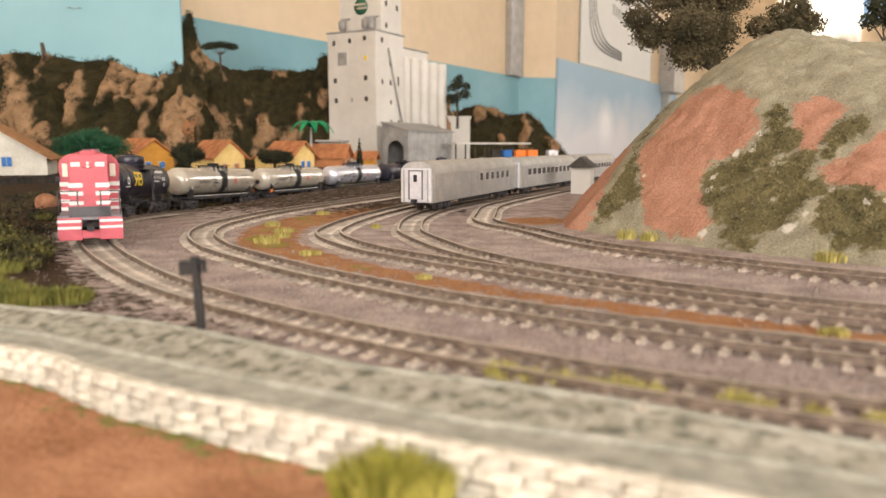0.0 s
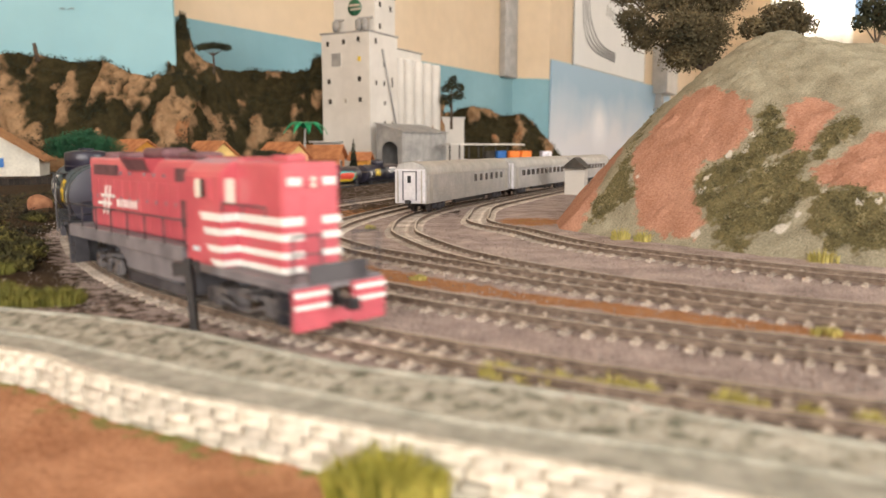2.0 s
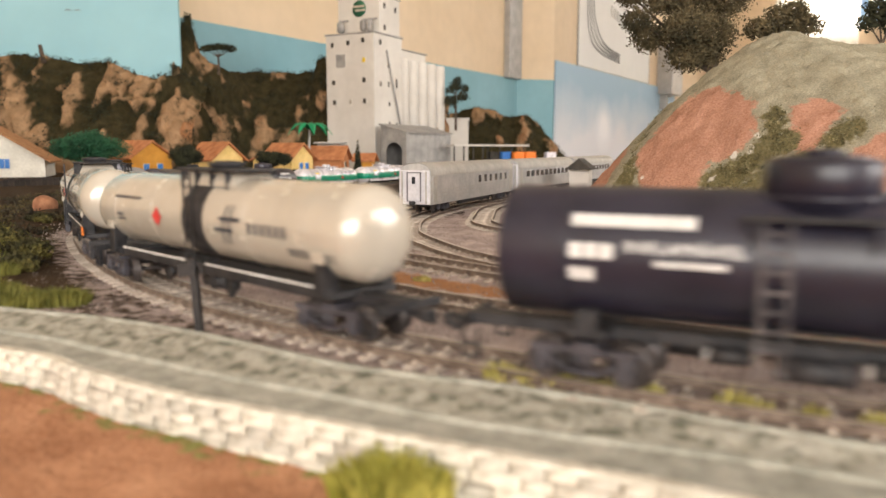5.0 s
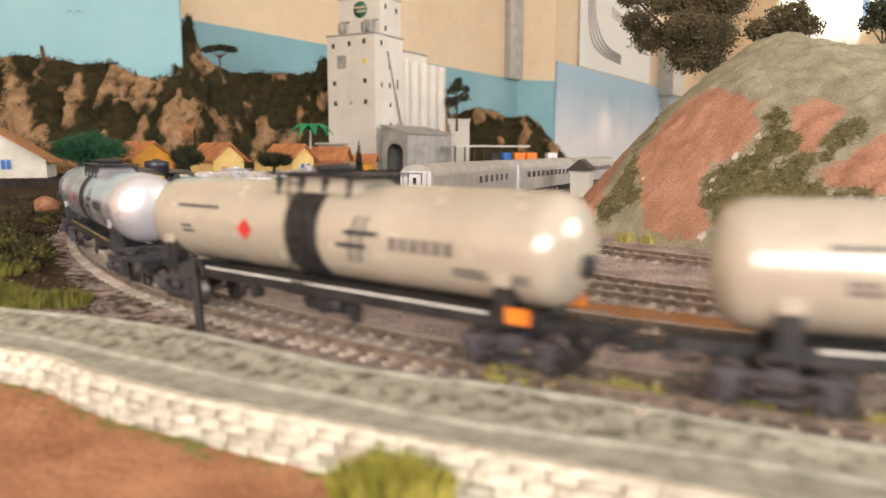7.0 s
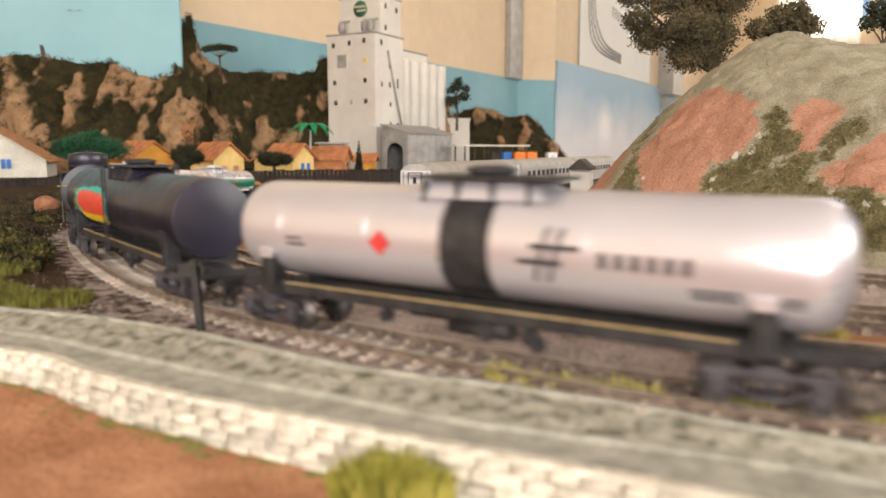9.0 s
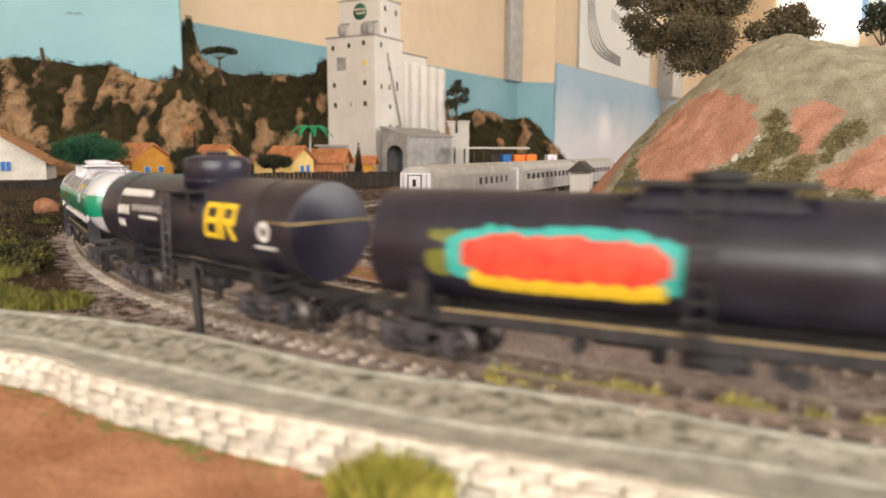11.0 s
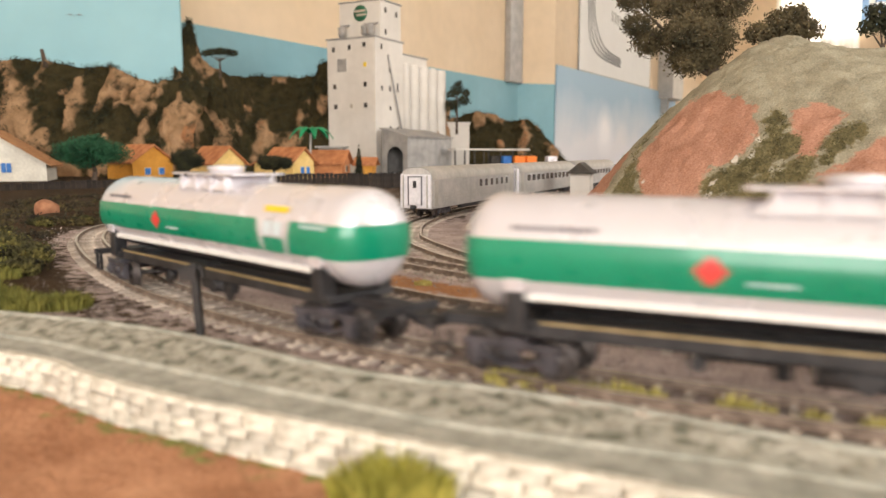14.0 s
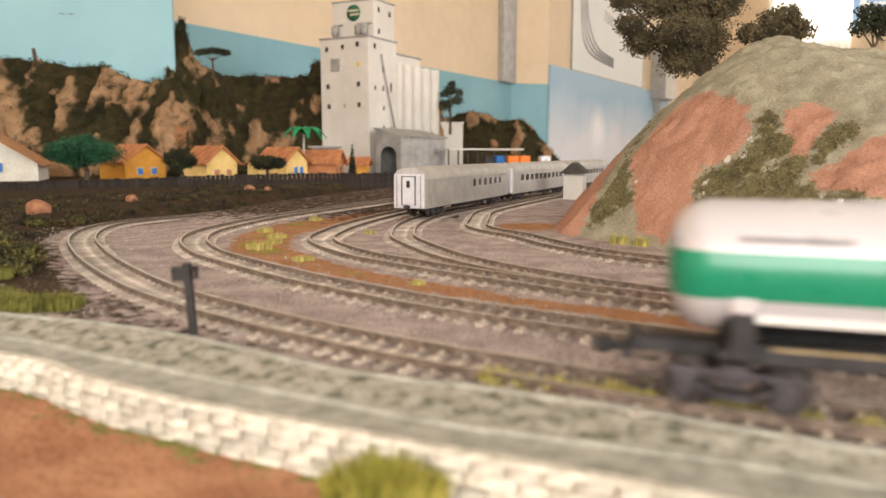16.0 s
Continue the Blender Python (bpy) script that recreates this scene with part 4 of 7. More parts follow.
def dome_tank(name, front, rear, label, brass=False):
    """A short black tank wagon with a dome and ladder; brass: a pale rail round its ends."""
    e = thing(name, Matrix(), label, "tank wagon", "tank wagons of the train")
    R, zc, half = 0.0158, 0.0316, 0.0697
    spacing = front - rear
    bog, wh = running_gear(e, spacing, half + 0.0115)
    tank = part("tank", dished_body(half, R, zc, 0.0012), M_BLACK, e)
    for x in (-0.0517, 0.0165, 0.0475):
        part("band", ring(x, R, zc, 0.0011, 0.00025), M_BLACK, tank)
    for x in (-spacing / 2, spacing / 2):
        part("saddle", saddle(x, R, zc, 0.0125), M_UNDER, e)
    zt = zc + R
    dome = part("dome", lathe(bmesh.new(), [(-0.004, 0), (-0.004, 0.0119), (0.0056, 0.0119), (0.0067, 0.0112), (0.0076, 0.007), (0.0078, 0)], Matrix.Translation((0.001, 0, zt)) @ UP, 36), M_BLACK, e)
    part("lid", lathe(bmesh.new(), [(0, 0), (0, 0.0042), (0.0013, 0.0040), (0.0015, 0)], Matrix.Translation((0.001, 0, zt + 0.0076)) @ UP, 18), M_BLACK, dome)
    part("band", lathe(bmesh.new(), [(-0.002, 0.0118), (-0.002, 0.0122), (-0.0008, 0.0122), (-0.0008, 0.0118)], Matrix.Translation((0.001, 0, zt)) @ UP, 36), M_BLACK, dome)
    for s in (-1, 1):
        part("ladder", ladder(-0.0070, s * (R + 0.0014), 0.0085, zt - 0.006, 0.0052, 8), M_BOGIE_LIGHT, e)
        y0, y1 = sorted((s * 0.0100, s * (R + 0.0022)))
        part("dome_walk", box(-0.0140, 0.0125, y0, y1, zt - 0.0056, zt - 0.0049, bevel=0.0002), M_UNDER, e)
        for x in (-0.012, 0.0105):
            part("walk_bracket", rod(bmesh.new(), (x, s * (R + 0.0018), zt - 0.0053), (x, s * (R - 0.0004), zt - 0.0120), 0.0004, 6), M_UNDER, e)
        part("handrail", rod(bmesh.new(), (-half + 0.006, s * (R - 0.0030), zc - 0.0135), (half - 0.006, s * (R - 0.0030), zc - 0.0135), 0.0003, 6), M_UNDER, e)
        if brass:
            part("end_rail", rod(bmesh.new(), (half - 0.012, s * (R + 0.0010), zc + 0.0035), (half + 0.0015, s * (R + 0.0010), zc + 0.0035), 0.00035, 6), M_BRASS, e, "pale brass rail")
        for x in (-half - 0.007, half + 0.007):
            part("step", steps(x, s), M_UNDER, e)
        for x in (-0.020, 0.012):
            part("air_tank", rod(bmesh.new(), (x, s * 0.0085, 0.0105), (x + 0.009, s * 0.0085, 0.0105), 0.0020, 12), M_UNDER, e)
            part("air_tank_end", rod(bmesh.new(), (x - 0.0006, s * 0.0085, 0.0105), (x, s * 0.0085, 0.0105), 0.0017, 12), M_MARK, e, "pale tank end")
    if brass:
        part("end_rail", rod(bmesh.new(), (half + 0.0012, -R - 0.001, zc + 0.0035), (half + 0.0012, R + 0.001, zc + 0.0035), 0.00035, 6), M_BRASS, e, "pale brass rail")
    for s in (-1, 1):
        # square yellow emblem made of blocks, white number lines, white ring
        u = 0.0020
        em = [[(0.0185, u - 0.006), (0.0285, u - 0.006), (0.0285, u - 0.0042), (0.0185, u - 0.0042)], [(0.0185, u + 0.0042), (0.0285, u + 0.0042), (0.0285, u + 0.006), (0.0185, u + 0.006)],
              [(0.0185, u - 0.0042), (0.0208, u - 0.0042), (0.0208, u + 0.0042), (0.0185, u + 0.0042)], [(0.0262, u - 0.0042), (0.0285, u - 0.0042), (0.0285, u + 0.0042), (0.0262, u + 0.0042)],
              [(0.0208, u - 0.001), (0.0262, u - 0.001), (0.0262, u + 0.001), (0.0208, u + 0.001)],
              [(0.0292, u - 0.006), (0.0314, u - 0.006), (0.0314, u + 0.006), (0.0292, u + 0.006)], [(0.0314, u + 0.0042), (0.0385, u + 0.0042), (0.0385, u + 0.006), (0.0314, u + 0.006)],
              [(0.0362, u - 0.001), (0.0385, u - 0.001), (0.0385, u + 0.0042), (0.0362, u + 0.0042)], [(0.0314, u - 0.001), (0.0362, u - 0.001), (0.0362, u + 0.001), (0.0314, u + 0.001)],
              [(0.0328, u - 0.001), (0.0358, u - 0.001), (0.0390, u - 0.006), (0.0360, u - 0.006)]]
        part("emblem", wrap_shapes(R, zc, s, [[(x + 0.0004, w) for x, w in q] for q in em]), M_YELLOW, tank, "yellow block emblem")
        cx, cu, r0, r1 = 0.0552, 0.0002, 0.0016, 0.0033
        n = 18
        ringq = [[(cx + r1 * math.cos(a), cu + r1 * math.sin(a)), (cx + r1 * math.cos(b), cu + r1 * math.sin(b)), (cx + r0 * math.cos(b), cu + r0 * math.sin(b)), (cx + r0 * math.cos(a), cu + r0 * math.sin(a))]
                 for a, b in [(2 * math.pi * k / n, 2 * math.pi * (k + 1) / n) for k in range(n)]]
        disc = wrap_shapes(R, zc, s, ringq)
        bmesh.ops.remove_doubles(disc, verts=disc.verts, dist=1e-6)
        part("roundel", disc, M_MARK, tank, "white ring mark")
        part("caption", wrap_shapes(R, zc, s, bars(0.0495, -0.0053, 0.0118, 0.0010, 1, 0.0)), M_MARK, tank)
        part("number_bars", wrap_shapes(R, zc, s, bars(-0.0505, 0.0076, 0.0275, 0.0030, 9, 0.15)), M_MARK, tank)
        part("number_bars", wrap_shapes(R, zc, s, bars(-0.0505, 0.0002, 0.0105, 0.0034, 3, 0.25) + bars(-0.0505, -0.0050, 0.0060, 0.0030, 2, 0.2) + bars(-0.0313, -0.0008, 0.0150, 0.0011, 7, 0.1)), M_MARK, tank)
        WARNINGS.append((tank, R, zc, s))
    MOVING.append((e, front, rear, bog, wh))
    return e


WARNINGS = []


def prism(prof, y0, y1):
    """A plate with outline [(along, up)] between two distances across."""
    bm = bmesh.new()
    a = [bm.verts.new((x, y0, z)) for x, z in prof]
    b = [bm.verts.new((x, y1, z)) for x, z in prof]
    bm.faces.new(a)
    bm.faces.new(b[::-1])
    for k in range(len(prof)):
        j = (k + 1) % len(prof)
        bm.faces.new((a[k], b[k], b[j], a[j]))
    bmesh.ops.recalc_face_normals(bm, faces=bm.faces)
    return bm


def louvres(x0, x1, z0, z1, y, s, n):
    """A recessed dark intake behind n level blades."""
    rows = [(x0, x1, *sorted((y, y + s * 0.0003)), z0, z1)]
    for k in range(n):
        z = z0 + (z1 - z0) * (k + 0.2) / n
        rows.append((x0, x1, *sorted((y + s * 0.0002, y + s * 0.0006)), z, z + (z1 - z0) / n * 0.45))
    return boxes(*rows)


def locomotive(front, rear):
    """A red road-switcher: long hood behind, cab, short hood ahead; white stripes run round the cab end."""
    e = thing("locomotive", Matrix(), "red diesel model locomotive with white stripes and grey frame", "locomotive")
    spacing = front - rear
    bog, wh = add_bogies(e, spacing, 0.0285, LOCO_BOGIE)
    W, HW, TOP = 0.0170, 0.0108, 0.0522
    REAR, FRONT = -0.0905, 0.0930
    # walkway frame: deep behind the cab, shallow ahead of it, with skirts sloping down to the fuel tank
    part("frame", boxes((REAR, 0.0253, -W, W, 0.0163, 0.0218), bevel=0.0004), M_GREY, e, "grey walkway frame")
    part("frame", boxes((0.0254, FRONT, -W, W, 0.0143, 0.0172), bevel=0.0004), M_GREY, e, "grey walkway frame")
    for s in (-1, 1):
        part("skirt", prism([(-0.0372, 0.0163), (-0.0285, 0.0112), (-0.0280, 0.0085), (0.0240, 0.0085), (0.0245, 0.0112), (0.0325, 0.0163)], *sorted((s * 0.0140, s * 0.0158))), M_GREY, e, "grey side skirt")
        part("skirt", prism([(-0.0275, 0.0030), (-0.0280, 0.0086), (0.0240, 0.0086), (0.0236, 0.0030)], *sorted((s * 0.0118, s * 0.0148))), M_SOOT, e, "sooty tank side")
        part("air_pipe", rod(bmesh.new(), (-0.026, s * 0.0156, 0.0078), (0.020, s * 0.0156, 0.0078), 0.0007, 8), M_SOOT, e)
    part("fuel_tank", box(-0.0275, 0.0236, -0.0118, 0.0118, 0.0028, 0.0163, bevel=0.0015), M_SOOT, e)
    # hoods
    long_hood = part("long_hood", box(-0.0770, 0.0290, -HW, HW, 0.0218, TOP, bevel=0.0013), M_RED, e)
    short_hood = part("short_hood", box(0.0515, 0.0800, -HW, HW, 0.0172, TOP, bevel=0.0013), M_RED, e)
    cab_prof = [(-W + 0.0004, 0.0172), (W - 0.0004, 0.0172), (W - 0.0004, 0.0478), (0.0135, 0.0512), (0.0070, 0.0531), (-0.0070, 0.0531), (-0.0135, 0.0512), (-W + 0.0004, 0.0478)]
    cab = bmesh.new()
    lo = [cab.verts.new((0.0275, y, z)) for y, z in cab_prof]
    hi = [cab.verts.new((0.0530, y, z)) for y, z in cab_prof]
    cab.faces.new(lo[::-1])
    cab.faces.new(hi)
    for k in range(len(cab_prof)):
        j = (k + 1) % len(cab_prof)
        cab.faces.new((lo[k], lo[j], hi[j], hi[k]))
    bmesh.ops.recalc_face_normals(cab, faces=cab.faces)
    bmesh.ops.bevel(cab, geom=list(cab.edges), offset=0.0006, segments=2, affect="EDGES")
    cab_ob = part("cab", cab, M_RED, e)
    part("cab_roof", boxes((0.0262, 0.0542, -0.0072, 0.0072, 0.0530, 0.0534), bevel=0.0002), M_RED, cab_ob)
    bands = ((0.0326, 0.0352, 0.0385), (0.0279, 0.0302, 0.0405), (0.0224, 0.0245, 0.0428), (0.0177, 0.0198, 0.0450))
    for s in (-1, 1):
        y = s * (W - 0.0004)
        win = part("side_window", boxes((0.0360, 0.0472, *sorted((y, y + s * 0.0004)), 0.0392, 0.0468), bevel=0.0002), M_RED, cab_ob)
        for x0, x1, mt in ((0.0366, 0.0399, M_LENS_PANE), (0.0404, 0.0434, M_GLASS), (0.0439, 0.0466, M_RED)):
            part("pane", box(x0, x1, *sorted((y + s * 0.0002, y + s * 0.0006)), 0.0400, 0.0461), mt, win)
        for x in (0.0275, 0.0530):
            d = -1 if x < 0.04 else 1
            # end windows look lit through their pale colour alone
            part("end_window", box(*sorted((x, x + d * 0.0003)), *sorted((s * 0.0116, s * 0.0150)), 0.0385, 0.0465), M_LENS_PANE, cab_ob)
        part("number_plate", box(0.0330, 0.0372, *sorted((y, y + s * 0.0003)), 0.0215, 0.0232), M_GREYBLUE, cab_ob, "pale worn plate")
        yh = s * HW
        for x0, x1, z0, z1, n in ((-0.0713, -0.0445, 0.0447, 0.0492, 5), (0.0092, 0.0258, 0.0441, 0.0490, 5), (0.0130, 0.0246, 0.0275, 0.0374, 8)):
            part("grille", louvres(x0, x1, z0, z1, yh, s, n), M_GRILLE, long_hood, "dark louvred intake")
        for k in range(10):
            x = -0.0752 + k * 0.0086
            part("hood_door", box(x, x + 0.0082, *sorted((yh, yh + s * 0.00025)), 0.0230, 0.0430, bevel=0.0001), M_RED, long_hood)
            part("latch", box(x + 0.0068, x + 0.0074, *sorted((yh, yh + s * 0.0006)), 0.0345, 0.0362), M_GREY, long_hood)
        for x in (-0.042, -0.033, -0.019, -0.010, -0.001):
            part("lifting_eye", box(x, x + 0.0011, *sorted((yh, yh + s * 0.0006)), 0.0452, 0.0466), M_GREY, long_hood)
        # flared housing over the blowers, its dark intake on the sloping face
        fl = bmesh.new()
        vs = [fl.verts.new(q) for q in ((-0.0417, s * 0.0100, 0.0524), (-0.0013, s * 0.0100, 0.0524), (-0.0118, s * 0.0110, 0.0466), (-0.0330, s * 0.0110, 0.0466),
                                        (-0.0345, s * 0.0142, 0.0524), (-0.0100, s * 0.0142, 0.0524))]
        for q in ((0, 1, 5, 4), (4, 5, 2, 3), (0, 4, 3), (5, 1, 2)):
            fl.faces.new([vs[i] for i in q])
        bmesh.ops.recalc_face_normals(fl, faces=fl.faces)
        blower = part("blower_housing", fl, M_RED, long_hood)
        gr = bmesh.new()
        q = [(-0.0332, 0.0520), (-0.0112, 0.0520), (-0.0124, 0.0474), (-0.0324, 0.0474)]
        gv = [gr.verts.new((x, s * (0.0110 + (z - 0.0466) * 0.0032 / 0.0058 + 0.0003), z)) for x, z in q]
        gr.faces.new(gv)
        part("grille", gr, M_GRILLE, blower, "dark sloping intake")
        # white stripes round the cab and short hood, slanted where they begin
        for z0, z1, xs in bands:
            part("stripe", box(0.0528, 0.0802, *sorted((s * HW, s * (HW + 0.00025))), z0, z1), M_MARK, short_hood)
            part("stripe", prism([(xs, z1), (xs + 0.0018, z0), (0.0528, z0), (0.0528, z1)], *sorted((s * (W - 0.0004), s * (W - 0.0001)))), M_MARK, cab_ob)
            part("stripe", box(0.0530, 0.05325, *sorted((s * HW, s * (W - 0.0004))), z0, z1), M_MARK, cab_ob)
        yl = sorted((yh + s * 0.0002, yh + s * 0.0005))
        part("emblem", boxes((-0.0640, -0.0490, *yl, 0.0352, 0.0366), (-0.0680, -0.0530, *yl, 0.0318, 0.0332)), M_MARK, long_hood, "white crossed-bar emblem")
        for dx in (0.0, 0.0042):
            part("emblem", prism([(-0.0630 + dx, 0.0278), (-0.0614 + dx, 0.0278), (-0.0570 + dx, 0.0402), (-0.0586 + dx, 0.0402)], *yl), M_MARK, long_hood, "white crossed-bar emblem")
        part("name_bars", boxes(*[(-0.0466 + k * 0.0036, -0.0448 + k * 0.0036, *yl, 0.0317, 0.0350) for k in range(6)]), M_MARK, long_hood)
        # handrails with their posts
        yr = s * (W - 0.0002)
        for x0, x1, zf, zr in ((-0.0895, 0.0265, 0.0205, 0.0312), (0.0540, 0.0800, 0.0360, 0.0388)):
            hr = rod(bmesh.new(), (x0, yr, zr), (x1, yr, zr), 0.00034, 6)
            n = max(2, int((x1 - x0) / 0.0145))
            for k in range(n + 1):
                x = x0 + (x1 - x0) * k / n
                rod(hr, (x, yr, zf), (x, yr, zr), 0.00034, 6)
            part("handrail", hr, M_SOOT, e)
        for x in (REAR + 0.003, FRONT - 0.004):
            st = bmesh.new()
            ys = sorted((s * 0.0112, s * W))
            for z in (0.0040, 0.0080, 0.0120):
                add_box(st, x - 0.0034, x + 0.0034, *ys, z, z + 0.0005)
            for d in (-1, 1):
                add_box(st, x + d * 0.0034 - 0.0003, x + d * 0.0034 + 0.0003, *ys, 0.0040, 0.0165)
            add_box(st, x - 0.0034, x + 0.0034, *sorted((s * 0.0110, s * 0.0114)), 0.0040, 0.0165)
            part("steps", st, M_SOOT, e)
    # nose: stripes, number boards, headlights
    for z0, z1, xs in bands:
        part("stripe", box(0.0800, 0.0803, -HW, HW, z0, z1), M_MARK, short_hood)
    for s in (-1, 1):
        part("number_board", box(0.0797, 0.0806, *sorted((s * 0.0040, s * 0.0090)), 0.0448, 0.0474, bevel=0.0002), M_MARK, short_hood, "white number board")
    hl = part("headlight", box(0.0797, 0.0808, -0.0026, 0.0026, 0.0440, 0.0478, bevel=0.0006), M_RED, short_hood)
    for z in (0.0449, 0.0468):
        part("lens", rod(bmesh.new(), (0.0806, 0, z), (0.0812, 0, z), 0.0008, 12), M_LENS_PANE, hl)
    part("nose_door", box(0.0800, 0.0804, -0.0034, 0.0034, 0.0180, 0.0420, bevel=0.0001), M_RED, short_hood)
    for x, d, mt in ((FRONT, 1, M_RED), (REAR, -1, M_SOOT)):
        pilot = part("pilot", boxes((*sorted((x, x + d * 0.0016)), -W, -0.0045, 0.0030, 0.0158), (*sorted((x, x + d * 0.0016)), 0.0045, W, 0.0030, 0.0158), (*sorted((x, x + d * 0.0012)), -0.0046, 0.0046, 0.0040, 0.0085),
                                    bevel=0.0003), mt, e, "red buffer plate with white stripes" if d > 0 else "black buffer plate")
        if d > 0:
            for z0, z1 in ((0.0132, 0.0146), (0.0095, 0.0109)):
                for s in (-1, 1):
                    part("stripe", box(*sorted((x + d * 0.0016, x + d * 0.0019)), *sorted((s * 0.0048, s * W)), z0, z1), M_MARK, pilot)
        part("drop_step", box(*sorted((x - d * 0.0004, x + d * 0.0006)), -0.0110, 0.0110, 0.0162, 0.0222, bevel=0.0003), M_SOOT, e, "dark hinged step plate")
        part("coupler", coupler(x, d), M_UNDER, e)
        for s in (-1, 1):
            ra = rod(bmesh.new(), (x, s * 0.0160, 0.017), (x, s * 0.0160, 0.0312), 0.0004, 6)
            rod(ra, (x, s * 0.0060, 0.017), (x, s * 0.0060, 0.0312), 0.0004, 6)
            rod(ra, (x, s * 0.0060, 0.0310), (x, s * 0.0160, 0.0310), 0.0004, 6)
            rod(ra, (x, s * 0.0060, 0.0255), (x, s * 0.0160, 0.0255), 0.0003, 6)
            part("end_rail", ra, M_SOOT, e)
    # roof gear
    for x in (-0.066, -0.050):
        part("roof_fan", lathe(bmesh.new(), [(0, 0), (0, 0.0074), (0.0016, 0.0074), (0.0026, 0.0060), (0.0028, 0)], Matrix.Translation((x, 0, TOP - 0.0003)) @ UP, 24), M_GRILLE, long_hood)
    for x, w, h in ((-0.022, 0.0100, 0.0042), (0.008, 0.0080, 0.0028)):
        part("exhaust", box(x - w, x + w, -0.0060, 0.0060, TOP - 0.0003, TOP + h, bevel=0.0018), M_GRILLE, long_hood)
    part("horn", rod(bmesh.new(), (0.0625, 0.003, 0.0535), (0.0700, 0.003, 0.0535), 0.0008, 8, 0.0015), M_RED, e)
    part("horn", box(0.0640, 0.0725, -0.0040, 0.0040, TOP - 0.0002, 0.0542, bevel=0.0005), M_RED, e)
    MOVING.append((e, front, rear, bog, wh))
    return e


CENTRES = (2.2811, 2.1010, 1.9020, 1.6957, 1.4879, 1.2807, 1.0985, 0.9091, 0.7012)     # each car's middle along the way at the start
ENDS = [(c + d, c - d) for c, d in zip(CENTRES, (0.0560, 0.0470, 0.0728, 0.0728, 0.0728, 0.0728, 0.0470, 0.0728, 0.0728))]
locomotive(*ENDS[0])
dome_tank("tank_wagon", *ENDS[1], "black domed tank wagon with yellow emblem behind the locomotive")
long_tank("tank_wagon", *ENDS[2], M_CREAM, "cream tank wagon with black band and dark lettering", "cream")
orange_car = long_tank("tank_wagon", *ENDS[3], M_CREAM, "cream tank wagon with an orange placard on its frame", "cream")
long_tank("tank_wagon", *ENDS[4], M_SILVER, "silver tank wagon with black band and red diamond", "silver")
long_tank("tank_wagon", *ENDS[5], M_BLACK, "black tank wagon covered with red and teal graffiti", "graffiti")
dome_tank("tank_wagon", *ENDS[6], "black domed tank wagon with a brass rail on its end", True)
long_tank("tank_wagon", *ENDS[7], M_WHITE, "white tank wagon with a broad green stripe", "green")
long_tank("tank_wagon", *ENDS[8], M_WHITE, "white green-striped tank wagon at the train's tail", "green")
part("end_valve", lathe(bmesh.new(), [(-0.001, 0), (-0.001, 0.0030), (0.0012, 0.0030), (0.0012, 0.0018), (0.0020, 0.0016), (0.0020, 0)], Matrix.Translation((LONG_HALF, 0, LONG_Z - 0.0035)), 18), M_UNDER, orange_car, "round dark valve on the tank's end")
for s in (-1, 1):
    part("placard", box(0.0745, 0.0812, *sorted((s * 0.0143, s * 0.0148)), 0.0140, 0.0180, bevel=0.0001), M_ORANGE, orange_car, "orange hazard placard")

# ---- foreground: kerb band, walkway, stone wall, red earth ----
M_KERB = mat("mossy_plaster", [(0.13, 0.13, 0.095), (0.30, 0.285, 0.23), (0.41, 0.385, 0.325)], 0.95, 0, 210, bump=0.0012, bump_scale=260, pos=(0.34, 0.60))
M_WALKWAY = mat("grey_green_plaster", [(0.28, 0.275, 0.23), (0.44, 0.425, 0.365)], 0.95, 0, 140, bump=0.0006, bump_scale=300)
M_BRICK = mat("white_limestone", [(0.46, 0.42, 0.34), (0.74, 0.70, 0.61)], 0.85, 0, 260, bump=0.0004, spread=0.22)
M_MORTAR = mat("brown_mortar", [(0.30, 0.26, 0.18), (0.48, 0.42, 0.32)], 0.95, 0, 300)
M_EARTH = zoned("red_earth", [("grass", (0.14, 0.15, 0.04), (0.3, 0.29, 0.1))], ((0.27, 0.115, 0.055), (0.60, 0.32, 0.185)), 0.0018, 380)
M_TUFT = mat("fresh_grass", [(0.25, 0.24, 0.025), (0.52, 0.47, 0.10)], 0.8, 0, 120, fine=0.25)
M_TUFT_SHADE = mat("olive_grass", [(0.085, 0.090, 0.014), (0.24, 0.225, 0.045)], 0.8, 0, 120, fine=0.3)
M_TUFT_DRY = mat("dry_yellow_grass", [(0.30, 0.26, 0.06), (0.54, 0.46, 0.15)], 0.8, 0, 120, fine=0.25)
M_POST = mat("black_post_paint", [(0.012, 0.011, 0.012), (0.03, 0.027, 0.027)], 0.5, 0, 300)

SEAM = Line([(-0.60, 0.40), (-0.34, 0.318), (-0.154, 0.247), (-0.104, 0.221), (-0.062, 0.197), (-0.028, 0.18), (0.0, 0.165), (0.037, 0.151), (0.059, 0.143), (0.085, 0.131), (0.16, 0.097),
             (0.26, 0.076), (0.4, 0.07), (0.62, 0.08), (0.9, 0.11), (1.3, 0.19), (2.0, 0.37)])
WALL_TOP = Line([(-0.60, 0.385), (-0.34, 0.305), (-0.144, 0.229), (-0.105, 0.206), (-0.073, 0.186), (-0.048, 0.174), (-0.026, 0.165 - 0.001), (0.0, 0.152), (0.034, 0.137), (0.052, 0.128), (0.085, 0.113),
                 (0.16, 0.082), (0.26, 0.062), (0.4, 0.055), (0.62, 0.065), (0.9, 0.09), (1.3, 0.17), (2.0, 0.35)])


